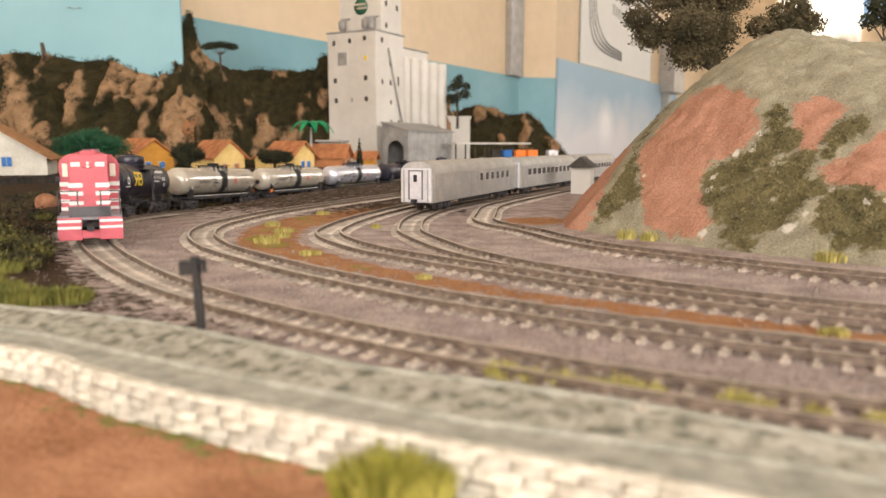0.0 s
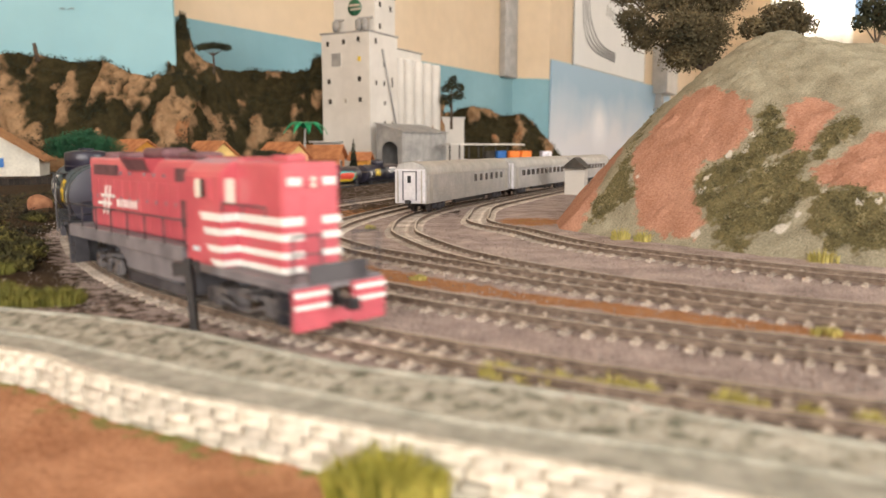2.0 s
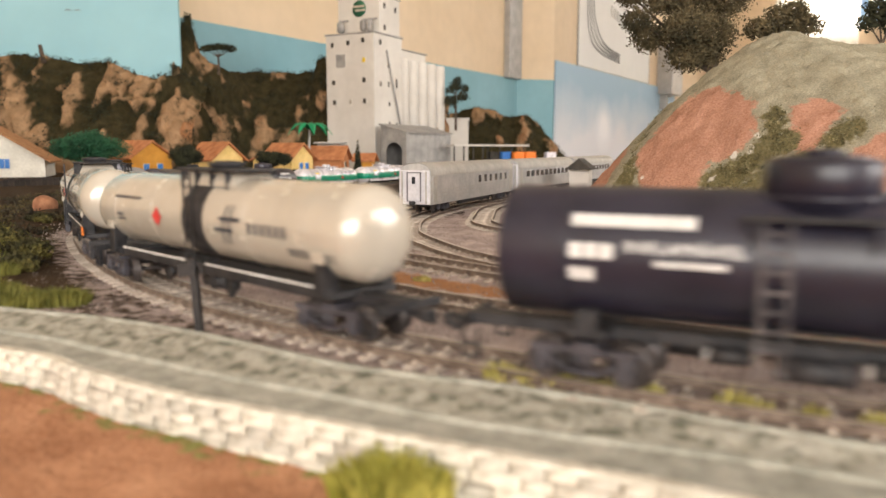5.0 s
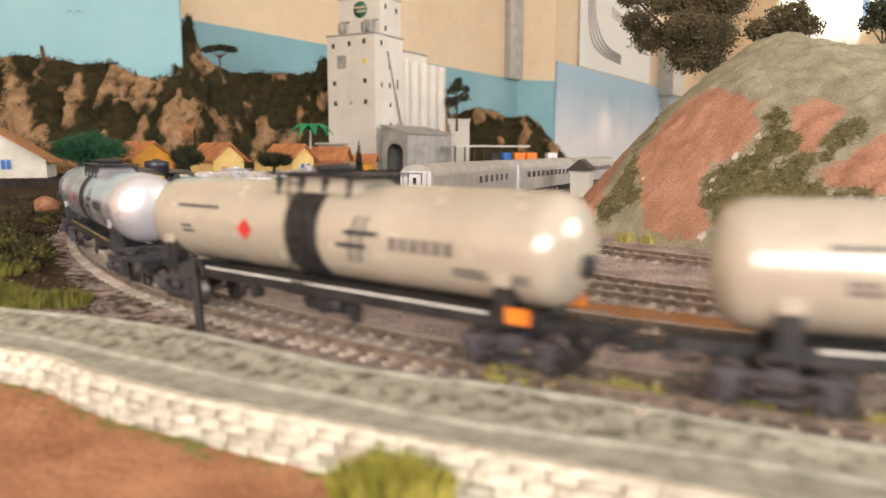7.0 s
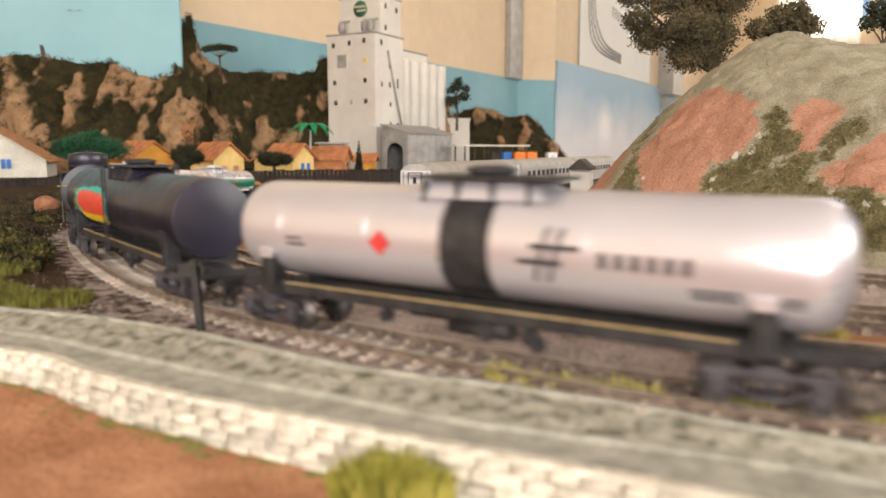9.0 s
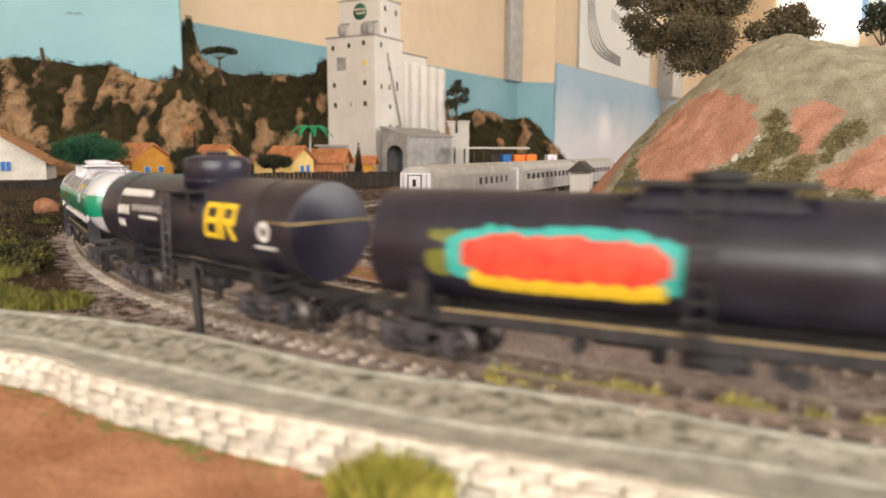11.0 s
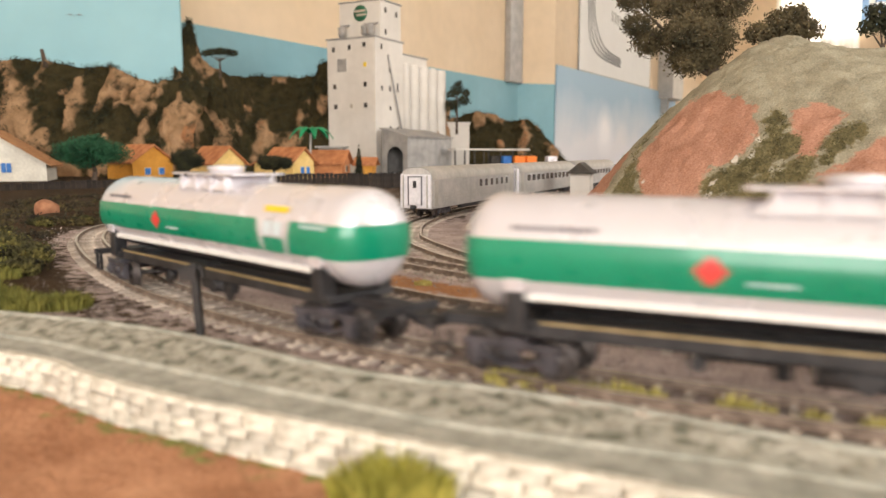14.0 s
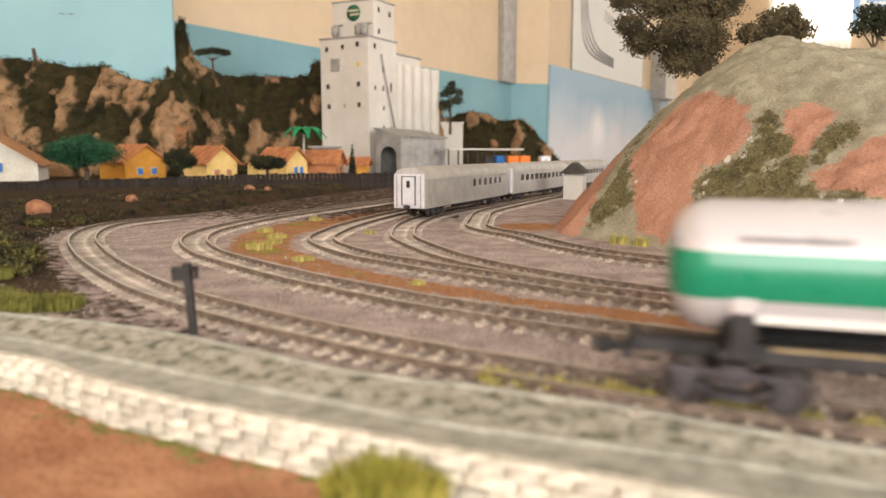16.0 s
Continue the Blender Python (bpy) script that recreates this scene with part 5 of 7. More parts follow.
def between(name, la, lb, za, zb, n, material, label, category, wob=0.0006, m=10):
    rows = []
    for k in range(n + 1):
        f = k / n
        a, b = la.at(la.length * f), lb.at(lb.length * f)
        row = []
        for j in range(m + 1):
            g = j / m
            x, y = a + (b - a) * g
            row.append((x, y, za + (zb - za) * g + (wob * fbm(x, y, 2, 160) if 0 < j < m else 0)))
        rows.append(row)
    ob = sheet(name, rows, material)
    return tagged(ob, label, category, kind="structure")


between("kerb", KERB, SEAM, -0.0026, -0.0058, 500, M_KERB, "mossy grey plaster band beside the outer track", "kerb", 0.0022)
between("pavement", SEAM, WALL_TOP, -0.0063, -0.0066, 400, M_WALKWAY, "grey-green plaster ledge above the stone wall", "ledge", 0.0007)
# a thin proud lip between the two bands
lip = sweep(bmesh.new(), SEAM, 0.1, SEAM.length - 0.1, 0.0, [(-0.0012, -0.0075), (-0.0012, -0.0056), (-0.0004, -0.0051), (0.0008, -0.0052), (0.0012, -0.0075)], 0.006)
edge_lip = sweep(bmesh.new(), KERB, 0.1, KERB.length - 0.1, 0.0, [(-0.0013, -0.0045), (-0.0012, -0.0022), (-0.0004, -0.0019), (0.0008, -0.0021), (0.0012, -0.0045)], 0.006)
single("kerb_edge", edge_lip, M_WALKWAY, "pale plaster edge of the kerb band", "kerb", "structure")
single("kerb_lip", lip, M_WALKWAY, "narrow plaster lip between ledge and kerb band", "kerb", "structure")

stone_wall = thing("stone_wall", Matrix(), "low retaining wall of white limestone blocks with brown joints", "stone wall", kind="structure")
part("mortar", sweep(bmesh.new(), WALL_TOP, 0.05, WALL_TOP.length - 0.05, -0.0016, [(-0.0010, -0.022), (0.0016, -0.022), (0.0016, -0.0067), (-0.0010, -0.0067)], 0.006), M_MORTAR, stone_wall)


def brick_mesh(seed, l, h):
    r = random.Random(seed)
    bm = box(-l / 2, l / 2, -0.0011, 0.0011, -h / 2, h / 2, bevel=0.0004)
    for v in bm.verts:
        v.co += Vector((r.uniform(-1, 1), r.uniform(-1, 1), r.uniform(-1, 1))) * 0.00034
    me = mesh_of(bm, "stone_block")
    me.materials.append(M_BRICK)
    return me


BRICK_L = (0.0060, 0.0078, 0.0092, 0.0108, 0.0070)
BRICKS = [brick_mesh(k, l, 0.0025 + 0.00012 * k) for k, l in enumerate(BRICK_L)]
rb = random.Random(9)
far_bricks = bmesh.new()
for course in range(5):
    s = 0.12 + 0.003 * (course % 2)
    z = -0.0081 - 0.0030 * course
    while s < WALL_TOP.length - 0.4:
        k = rb.randrange(5)
        s += BRICK_L[k] / 2 + 0.0003
        p, h = WALL_TOP.at(s), WALL_TOP.heading(s)
        m = Matrix.Translation((p[0] + 0.0028 * math.sin(h), p[1] - 0.0028 * math.cos(h), z + rb.uniform(-0.0003, 0.0003))) @ Matrix.Rotation(h + rb.uniform(-0.04, 0.04), 4, "Z") @ Matrix.Rotation(rb.uniform(-0.03, 0.03), 4, "Y")
        if course < 5 and -0.165 < p[0] < 0.062:
            piece("stone_block", BRICKS[k], stone_wall, m)
        elif p[0] < 0.8:
            for v in bmesh.ops.create_cube(far_bricks, size=1.0)["verts"]:
                v.co = m @ Vector((v.co.x * BRICK_L[k], v.co.y * 0.0022, v.co.z * 0.0027))
        s += BRICK_L[k] / 2 + 0.0003
tagged(part("side_blocks", far_bricks, M_BRICK, stone_wall), kind="stuff")
# white coping along the wall's upper edge
part("coping", sweep(bmesh.new(), WALL_TOP, 0.1, WALL_TOP.length - 0.1, -0.0012, [(-0.0022, -0.0070), (0.0014, -0.0070), (0.0016, -0.0060), (-0.0018, -0.0058)], 0.006), M_BRICK, stone_wall, "whitewashed coping")

EARTH_Z = -0.0168


def earth_height(x, y):
    return EARTH_Z + 0.0022 * fbm(x, y, 5, 26) + 0.0008 * fbm(x, y, 1, 110)


ex = grid_axis([(-2.2, -0.3, 20), (-0.3, 0.25, 90), (0.25, 2.2, 24)])
ey = grid_axis([(-0.5, 0.05, 16), (0.05, 0.30, 60), (0.30, 0.6, 20)])
earth = level_mesh("ground_front", ex, ey, earth_height, M_EARTH,
                   {"grass": lambda x, y, z: max(0.0, 0.60 - abs(side_of(WALL_TOP, x, y) + 0.003) / 0.03 + 0.35 * fbm(x, y, 3, 60))},
                   keep=lambda x, y: side_of(WALL_TOP, x, y) < 0.012 and x > -2.15)
tagged(earth, "red-brown earth scenery below the stone wall", "ground", kind="structure")
# table below the layout
slab("layout_table_top", [(-2.15, -0.5), (2.2, -0.5), (2.2, 3.9), (0.05, 3.9), (-0.95, 2.3), (-2.15, 2.3)], -0.075, -0.04, M_TIMBER, "timber top of the layout's table", "table")
for x, y in ((-2.0, -0.4), (2.05, -0.4), (2.05, 3.7), (-2.0, 2.15)):
    single("table_leg", box(x - 0.035, x + 0.035, y - 0.035, y + 0.035, FLOOR, -0.075, bevel=0.003), M_TIMBER, "square timber leg of the layout's table", "table leg", "structure")


def tuft(at, r, h, n, material, label, seed, lean=0.5):
    """A clump of grass blades."""
    rr = random.Random(seed)
    co, fs = [], []
    for _ in range(n):
        a, d = rr.uniform(0, 6.283), r * math.sqrt(rr.random())
        x, y = d * math.cos(a), d * math.sin(a) * 0.7
        hh = h * rr.uniform(0.45, 1.0) * (1 - 0.45 * d / r)
        w = rr.uniform(0.00018, 0.00034) * (1 + h * 18)
        b = rr.uniform(0, 3.14)
        tx, ty = x + math.cos(a) * hh * lean * rr.random(), y + math.sin(a) * hh * lean * rr.random()
        k = len(co)
        mx, my = (x * 0.55 + tx * 0.45), (y * 0.55 + ty * 0.45)
        co += [(x - w * math.cos(b), y - w * math.sin(b), -0.002), (x + w * math.cos(b), y + w * math.sin(b), -0.002), (mx + w * 0.8 * math.cos(b), my + w * 0.8 * math.sin(b), hh * 0.6),
               (mx - w * 0.8 * math.cos(b), my - w * 0.8 * math.sin(b), hh * 0.6), (tx, ty, hh)]
        fs += [(k, k + 1, k + 2, k + 3), (k + 3, k + 2, k + 4)]
    me = bpy.data.meshes.new("grass_tuft")
    me.from_pydata(co, [], fs)
    me.materials.append(material)
    ob = new("grass_tuft", me)
    ob.matrix_basis = Matrix.Translation(at)
    return tagged(ob, label, "grass tuft", "grass tufts on the layout")


tuft((-0.012, 0.1465, EARTH_Z), 0.0125, 0.0140, 1500, M_TUFT, "fresh green grass tuft at the foot of the stone wall", 1)
for k, (x, y, r, h) in enumerate([(0.0135, 0.1868, 0.0040, 0.0066), (0.0205, 0.1838, 0.0042, 0.0056), (0.0280, 0.1805, 0.0044, 0.0056), (0.0345, 0.1775, 0.0036, 0.0048), (0.0415, 0.1742, 0.0042, 0.0068), (0.0475, 0.1712, 0.0040, 0.0060),
                                  (0.0650, 0.1628, 0.0040, 0.0072), (0.0700, 0.1604, 0.0036, 0.0056), (0.0800, 0.1555, 0.0034, 0.0056), (0.0905, 0.1500, 0.0040, 0.0060)]):
    tuft((x, y, -0.0035), r, h, 240, M_TUFT_DRY, "dry yellow-green grass tuft beside the outer track", 20 + k)
for k, (x, y, r, h) in enumerate([(-0.166, 0.277, 0.012, 0.009), (-0.150, 0.281, 0.010, 0.008), (-0.186, 0.290, 0.014, 0.010)]):
    tuft((x, y, -0.003), r, h, 700, M_TUFT_SHADE, "soft green grass tuft near the kerb band", 40 + k, 0.8)
for k, (x, y, r, h) in enumerate([(0.123, 0.231, 0.005, 0.004), (0.116, 0.482, 0.006, 0.010), (0.128, 0.472, 0.006, 0.009), (-0.118, 0.518, 0.007, 0.005), (-0.115, 0.456, 0.008, 0.007), (-0.078, 0.407, 0.006, 0.004),
                                  (-0.112, 0.485, 0.006, 0.006), (-0.135, 0.555, 0.006, 0.006), (-0.113, 0.649, 0.006, 0.006), (-0.055, 0.545, 0.004, 0.004), (-0.012, 0.332, 0.004, 0.003), (0.2, 0.385, 0.008, 0.009)]):
    tuft((x, y, -0.003), r, h, 120, M_TUFT_DRY, "dry yellow grass tuft on the soil between tracks", 60 + k)
for k, (x, y, z, r, h) in enumerate([(-0.262, 0.41, 0.0, 0.012, 0.010), (-0.235, 0.372, -0.002, 0.010, 0.009), (-0.29, 0.44, 0.0, 0.014, 0.012), (-0.215, 0.345, -0.003, 0.010, 0.009), (-0.205, 0.315, -0.003, 0.009, 0.008)]):
    tuft((x, y, z), r, h, 330, M_TUFT_SHADE, "olive-green weeds on the bank beside the track", 90 + k, 0.7)

# signal post
post = thing("lineside_post", pose(-0.0805, 0.2325, -0.0035, 0, -3, -8), "black lineside post with a small box on top", "lineside post")
part("post", box(-0.0012, 0.0012, -0.0011, 0.0011, -0.002, 0.0250, bevel=0.0002), M_POST, post)
part("box", box(-0.0050, 0.0012, -0.0016, 0.0016, 0.0194, 0.0240, bevel=0.0003), M_POST, post)
part("hook", boxes((0.0012, 0.0034, -0.0008, 0.0008, 0.0226, 0.0242), (0.0024, 0.0034, -0.0008, 0.0008, 0.0200, 0.0242), bevel=0.0002), M_POST, post)

# loose gravel over the track bed
rg = np.random.RandomState(5)
co, fs = [], []
tries = 0
while len(fs) < 9000 * 4 and tries < 60000:
    tries += 1
    y = 0.14 + 0.45 * rg.rand() ** 1.7
    x = y * rg.uniform(-0.62, 0.64)
    if side_of(KERB, x, y) < 0.003 or inside((x, y), HILL_BASE) > -0.002:
        continue
    r = 0.00035 + 0.0006 * rg.rand() ** 2
    k = len(co)
    a = rg.rand() * 6.28
    z = GROUND_Z + r * 0.25
    for j in range(3):
        co.append((x + r * math.cos(a + j * 2.1) * rg.uniform(0.7, 1.2), y + r * math.sin(a + j * 2.1) * rg.uniform(0.7, 1.2), z - r * 0.6))
    co.append((x + r * rg.uniform(-0.3, 0.3), y + r * rg.uniform(-0.3, 0.3), z + r * rg.uniform(0.4, 0.9)))
    fs += [(k, k + 1, k + 3), (k + 1, k + 2, k + 3), (k + 2, k, k + 3), (k, k + 2, k + 1)]
me = bpy.data.meshes.new("gravel")
me.from_pydata(co, [], fs)
me.materials.append(M_STONE_BIT)
tagged(new("gravel", me), "loose grey-brown gravel between the tracks", "gravel", kind="stuff")

# ---- backdrop board, mountains ----
M_BOARD = mat("sky_backdrop_paint", [(0.27, 0.50, 0.58), (0.32, 0.56, 0.63)], 0.7, 0, 3, fine=0.03)
M_LEAF = mat("dark_foliage", [(0.010, 0.013, 0.005), (0.042, 0.042, 0.016)], 0.9, 0, 60, fine=0.4)
M_LEAF_GREEN = mat("green_foliage", [(0.008, 0.052, 0.022), (0.026, 0.13, 0.056)], 0.8, 0, 60, fine=0.35)
M_LEAF_OLIVE = mat("olive_foliage", [(0.036, 0.031, 0.014), (0.155, 0.12, 0.06)], 0.9, 0, 45, fine=0.4)
MADE = set(bpy.data.objects)
M_LEAF_BANK = mat("bank_foliage", [(0.014, 0.011, 0.005), (0.040, 0.029, 0.012), (0.115, 0.088, 0.024)], 0.9, 0, 32, fine=0.4, pos=(0.32, 0.72))
M_LEAF_YELLOW = mat("yellow_olive_foliage", [(0.014, 0.013, 0.004), (0.052, 0.046, 0.011), (0.20, 0.17, 0.04)], 0.9, 0, 50, fine=0.35, pos=(0.34, 0.72))
M_BARK = mat("brown_bark", [(0.05, 0.035, 0.025), (0.12, 0.085, 0.06)], 0.9, 0, 200, bump=0.0005)

single("backdrop_board", box(-1.15, 0.0, -0.012, 0.0, -0.03, 0.75), M_BOARD, "sky-blue painted backdrop board behind the mountains", "backdrop board", "structure",
       m=Matrix.Translation((-0.598, 1.69, 0)) @ Matrix.Rotation(radians(6), 4, "Z"))
bird = bmesh.new()
for s in (-1, 1):
    vs = [bird.verts.new(p) for p in ((0, 0, 0), (s * 0.010, 0, 0.004), (s * 0.018, 0, 0.001), (s * 0.010, 0, 0.0015))]
    bird.faces.new(vs)
single("bird_mark", bird, M_GREY, "tiny grey bird painted on the sky board", "painted mark", m=Matrix.Translation((-0.815, 1.648, 0.352)) @ Matrix.Rotation(radians(6), 4, "Z"))


def mountain(name, crest, depth, material, label, seed, base=0.0, nu=150, nv=46):
    """A relief ridge: a front slope with ledges and outcrops under a crest [(x, y, z)], and a back."""
    C = smooth_line(crest, 14)
    idx = np.linspace(0, len(C) - 1, nu)
    rows, rock, rust = [], [], []
    for i in idx:
        a, b, f = C[int(i)], C[min(int(i) + 1, len(C) - 1)], i - int(i)
        x, y, z = a + (b - a) * f
        row = []
        for j in range(nv + 1):
            v = j / nv
            if v < 0.85:
                g = v / 0.85
                yy = y - depth * (1 - g) ** 1.15
                zz = base + (z - base) * (0.04 + 0.96 * g ** 0.8)
            else:
                g = (v - 0.85) / 0.15
                yy, zz = y + 0.06 * g, z - (z - base) * 0.5 * g * g
            w = min(1, v * 3) * min(1.0, (1.02 - v) * 4)
            q = fbm(x * 1.25, seed + zz * 0.55, yy * 0.3, 18, 3)
            q2 = fbm(x, seed + zz, yy, 48, 3)
            out = max(0.0, q) ** 0.7 * 0.075 + q2 * 0.020
            row.append((x + 0.012 * fbm(zz, x, seed, 22), yy - out * w, zz + 0.010 * q2 * (1 if v > 0.1 else 0)))
            rock.append(min(1, max(0, (0.30 if x < -0.5 else 0.16) + 2.6 * q + 0.5 * q2)))
            rust.append(max(0, 0.2 + 1.6 * q) * (1 if x > -0.55 else 0.4) * (0.6 + fbm(x, zz, seed + 4, 8)))
        rows.append(row)
    bm = bmesh.new()
    vs = [[bm.verts.new(p) for p in r] for r in rows]
    for a, b in zip(vs, vs[1:]):
        for k in range(nv):
            bm.faces.new((a[k], b[k], b[k + 1], a[k + 1])).smooth = True
    me = mesh_of(bm, name)
    for key, val in (("rock", rock), ("rust", rust)):
        at = me.attributes.new(key, "FLOAT", "POINT")
        at.data.foreach_set("value", val)
    me.materials.append(material)
    return tagged(new(name, me), label, "mountain", "scenery mountains", "structure"), rows


leaf_rng = np.random.RandomState(8)


def leaves(co, fs, x, y, z, r, n, size, flat=1.0, shell=0.55):
    """n small crossed leaves scattered in a squashed ball, thicker towards its skin."""
    for _ in range(n):
        d = leaf_rng.normal(size=3)
        d /= np.linalg.norm(d) + 1e-9
        q = r * (shell + (1 - shell) * leaf_rng.rand()) * (1 + 0.18 * leaf_rng.normal())
        c = np.array([x + d[0] * q, y + d[1] * q, z + d[2] * q * flat])
        u, v = leaf_rng.normal(size=3), leaf_rng.normal(size=3)
        u *= size * leaf_rng.uniform(0.5, 1.1) / (np.linalg.norm(u) + 1e-9)
        v *= size * leaf_rng.uniform(0.4, 0.9) / (np.linalg.norm(v) + 1e-9)
        k = len(co)
        co += [tuple(c - u), tuple(c + v * 0.8), tuple(c + u), tuple(c - v * 0.8)]
        fs.append((k, k + 1, k + 2, k + 3))


def leaf_mesh(name, co, fs, material):
    me = bpy.data.meshes.new(name)
    me.from_pydata(co, [], fs)
    me.materials.append(material)
    return me


west, rowsw = mountain("mountain_west", [(-1.20, 1.60, 0.25), (-1.025, 1.60, 0.255), (-0.953, 1.60, 0.252), (-0.905, 1.60, 0.252), (-0.846, 1.60, 0.248), (-0.787, 1.60, 0.237), (-0.727, 1.60, 0.239), (-0.697, 1.60, 0.229),
                                         (-0.656, 1.60, 0.209), (-0.614, 1.61, 0.208), (-0.575, 1.63, 0.212), (-0.53, 1.66, 0.195)], 0.15, M_MOUNTAIN, "scenery mountain with tan outcrops and dark scrub", 2.3)
mid, rowsm = mountain("mountain_middle", [(-0.635, 1.74, 0.24), (-0.618, 1.74, 0.31), (-0.605, 1.74, 0.362), (-0.592, 1.74, 0.335), (-0.572, 1.75, 0.275), (-0.542, 1.78, 0.252), (-0.52, 1.85, 0.243), (-0.49, 1.93, 0.252), (-0.434, 1.95, 0.253),
                                          (-0.361, 1.95, 0.253), (-0.331, 1.95, 0.285), (-0.301, 1.96, 0.295), (-0.228, 2.0, 0.29), (-0.10, 2.1, 0.25), (0.0, 2.2, 0.20)], 0.17, M_MOUNTAIN, "scenery mountain of rust and tan rock with dark scrub", 7.7)
east, rowse = mountain("mountain_east", [(-0.15, 2.5, 0.2), (-0.069, 2.50, 0.187), (-0.012, 2.50, 0.168), (0.072, 2.50, 0.191), (0.129, 2.50, 0.187), (0.195, 2.50, 0.163), (0.252, 2.50, 0.168), (0.290, 2.50, 0.146), (0.329, 2.50, 0.103), (0.358, 2.50, 0.071), (0.39, 2.5, 0.03)],
                       0.12, M_MOUNTAIN, "low scenery mountain of brown rock with dark scrub", 4.1, nu=80, nv=30)
co, fs = [], []
for rows in (rowsw, rowsm, rowse):
    for r in rows:
        for p in r[4:]:
            if fbm(p[0], p[2], 3.3, 26) > 0.02 + 0.12 * leaf_rng.rand() - (0.25 if p[2] > r[38 if len(r) > 40 else 24][2] else 0):
                leaves(co, fs, p[0], p[1] - 0.003, p[2] + 0.001, 0.007, 5, 0.0026)
tagged(new("mountain_scrub", leaf_mesh("mountain_scrub", co, fs, M_LEAF)), "dark green scrub clinging to the mountain sides", "scrub", kind="stuff")
stump = rod(bmesh.new(), (-0.852, 1.585, 0.235), (-0.858, 1.585, 0.272), 0.0055, 10, 0.0035)
single("tree_stump", stump, M_BARK, "dark dead tree stump on the mountain crest", "tree stump")


# ---- trees ----
def tree(name, at, trunk_h, trunk_r, clumps, leaf, n, material, label, lean=0.0, seed=0, limbs=True, flat=0.8):
    """A tapered trunk, limbs to each clump, and a crown of small leaves. clumps: (x, y, z, r) about the foot."""
    e = thing(name, Matrix.Translation(at), label, "tree", "model trees")
    bm = bmesh.new()
    top = Vector((lean * trunk_h, 0, trunk_h))
    mid_p = Vector((lean * trunk_h * 0.2, trunk_r, trunk_h * 0.5))
    rod(bm, (0, 0, -0.004), mid_p, trunk_r, 9, trunk_r * 0.75)
    rod(bm, mid_p, top, trunk_r * 0.75, 9, trunk_r * 0.5)
    if limbs:
        for x, y, z, r in clumps:
            rod(bm, top * 0.85, (x, y, z), trunk_r * 0.42, 6, trunk_r * 0.15)
    part("trunk", bm, M_BARK, e)
    co, fs = [], []
    total = sum(c[3] ** 2 for c in clumps)
    for x, y, z, r in clumps:
        leaves(co, fs, x, y, z, r, int(n * r * r / total), leaf, flat)
    ob = new("crown", leaf_mesh("crown", co, fs, material))
    ob.parent = e
    return e


def ball_clumps(w, h, z, n, seed, depth=0.7):
    r = random.Random(seed)
    out = [(0, 0, z, h * 0.85)]
    for _ in range(n):
        a, d = r.uniform(0, 6.283), r.uniform(0.35, 1.0)
        x = math.cos(a) * d * w
        out.append((x, math.sin(a) * d * w * depth, z + r.uniform(-0.35, 0.5) * h * (1.1 - abs(x) / w), h * r.uniform(0.4, 0.65)))
    return out


gz = lambda x, y: 0.013
tree("round_tree", (-0.569, 1.18, gz(-0.569, 1.18)), 0.026, 0.005, ball_clumps(0.044, 0.034, 0.042, 26, 3), 0.0019, 24000, M_LEAF_GREEN, "broad green model tree in front of the village")
tree("round_tree", (-0.417, 1.18, gz(-0.417, 1.18)), 0.020, 0.004, ball_clumps(0.022, 0.020, 0.030, 16, 5), 0.0017, 12000, M_LEAF, "dark rounded model tree beside a village house")
tree("round_tree", (-0.285, 1.20, gz(-0.285, 1.20)), 0.018, 0.004, ball_clumps(0.026, 0.018, 0.026, 16, 6), 0.0017, 12000, M_LEAF, "dark low spreading model tree beside a house")
tree("umbrella_tree", (-0.516, 1.69, 0.225), 0.040, 0.003, [(dx, 0, 0.052 + 0.006 * (1 - abs(dx) / 0.03), 0.012) for dx in (-0.028, -0.016, -0.004, 0.008, 0.02, 0.03)], 0.003, 1500, M_LEAF, "flat-topped umbrella tree on the mountain", flat=0.6)
tree("dark_tree", (0.02, 2.05, 0.11), 0.10, 0.004, [(-0.012, 0, 0.075, 0.02), (0.018, 0, 0.088, 0.016), (0.0, 0, 0.115, 0.018), (-0.016, 0, 0.104, 0.013), (0.024, 0, 0.108, 0.012), (0.004, 0, 0.132, 0.011)], 0.004, 1500, M_LEAF, "dark irregular tree beside the silos")
tree("cypress", (-0.138, 1.13, gz(-0.138, 1.13)), 0.012, 0.0015, [(0, 0, 0.010 + 0.0055 * k, 0.0075 * (1 - k / 9.5)) for k in range(9)], 0.0022, 1300, M_LEAF, "slim dark cypress beside the orange house", limbs=False, flat=1.0)
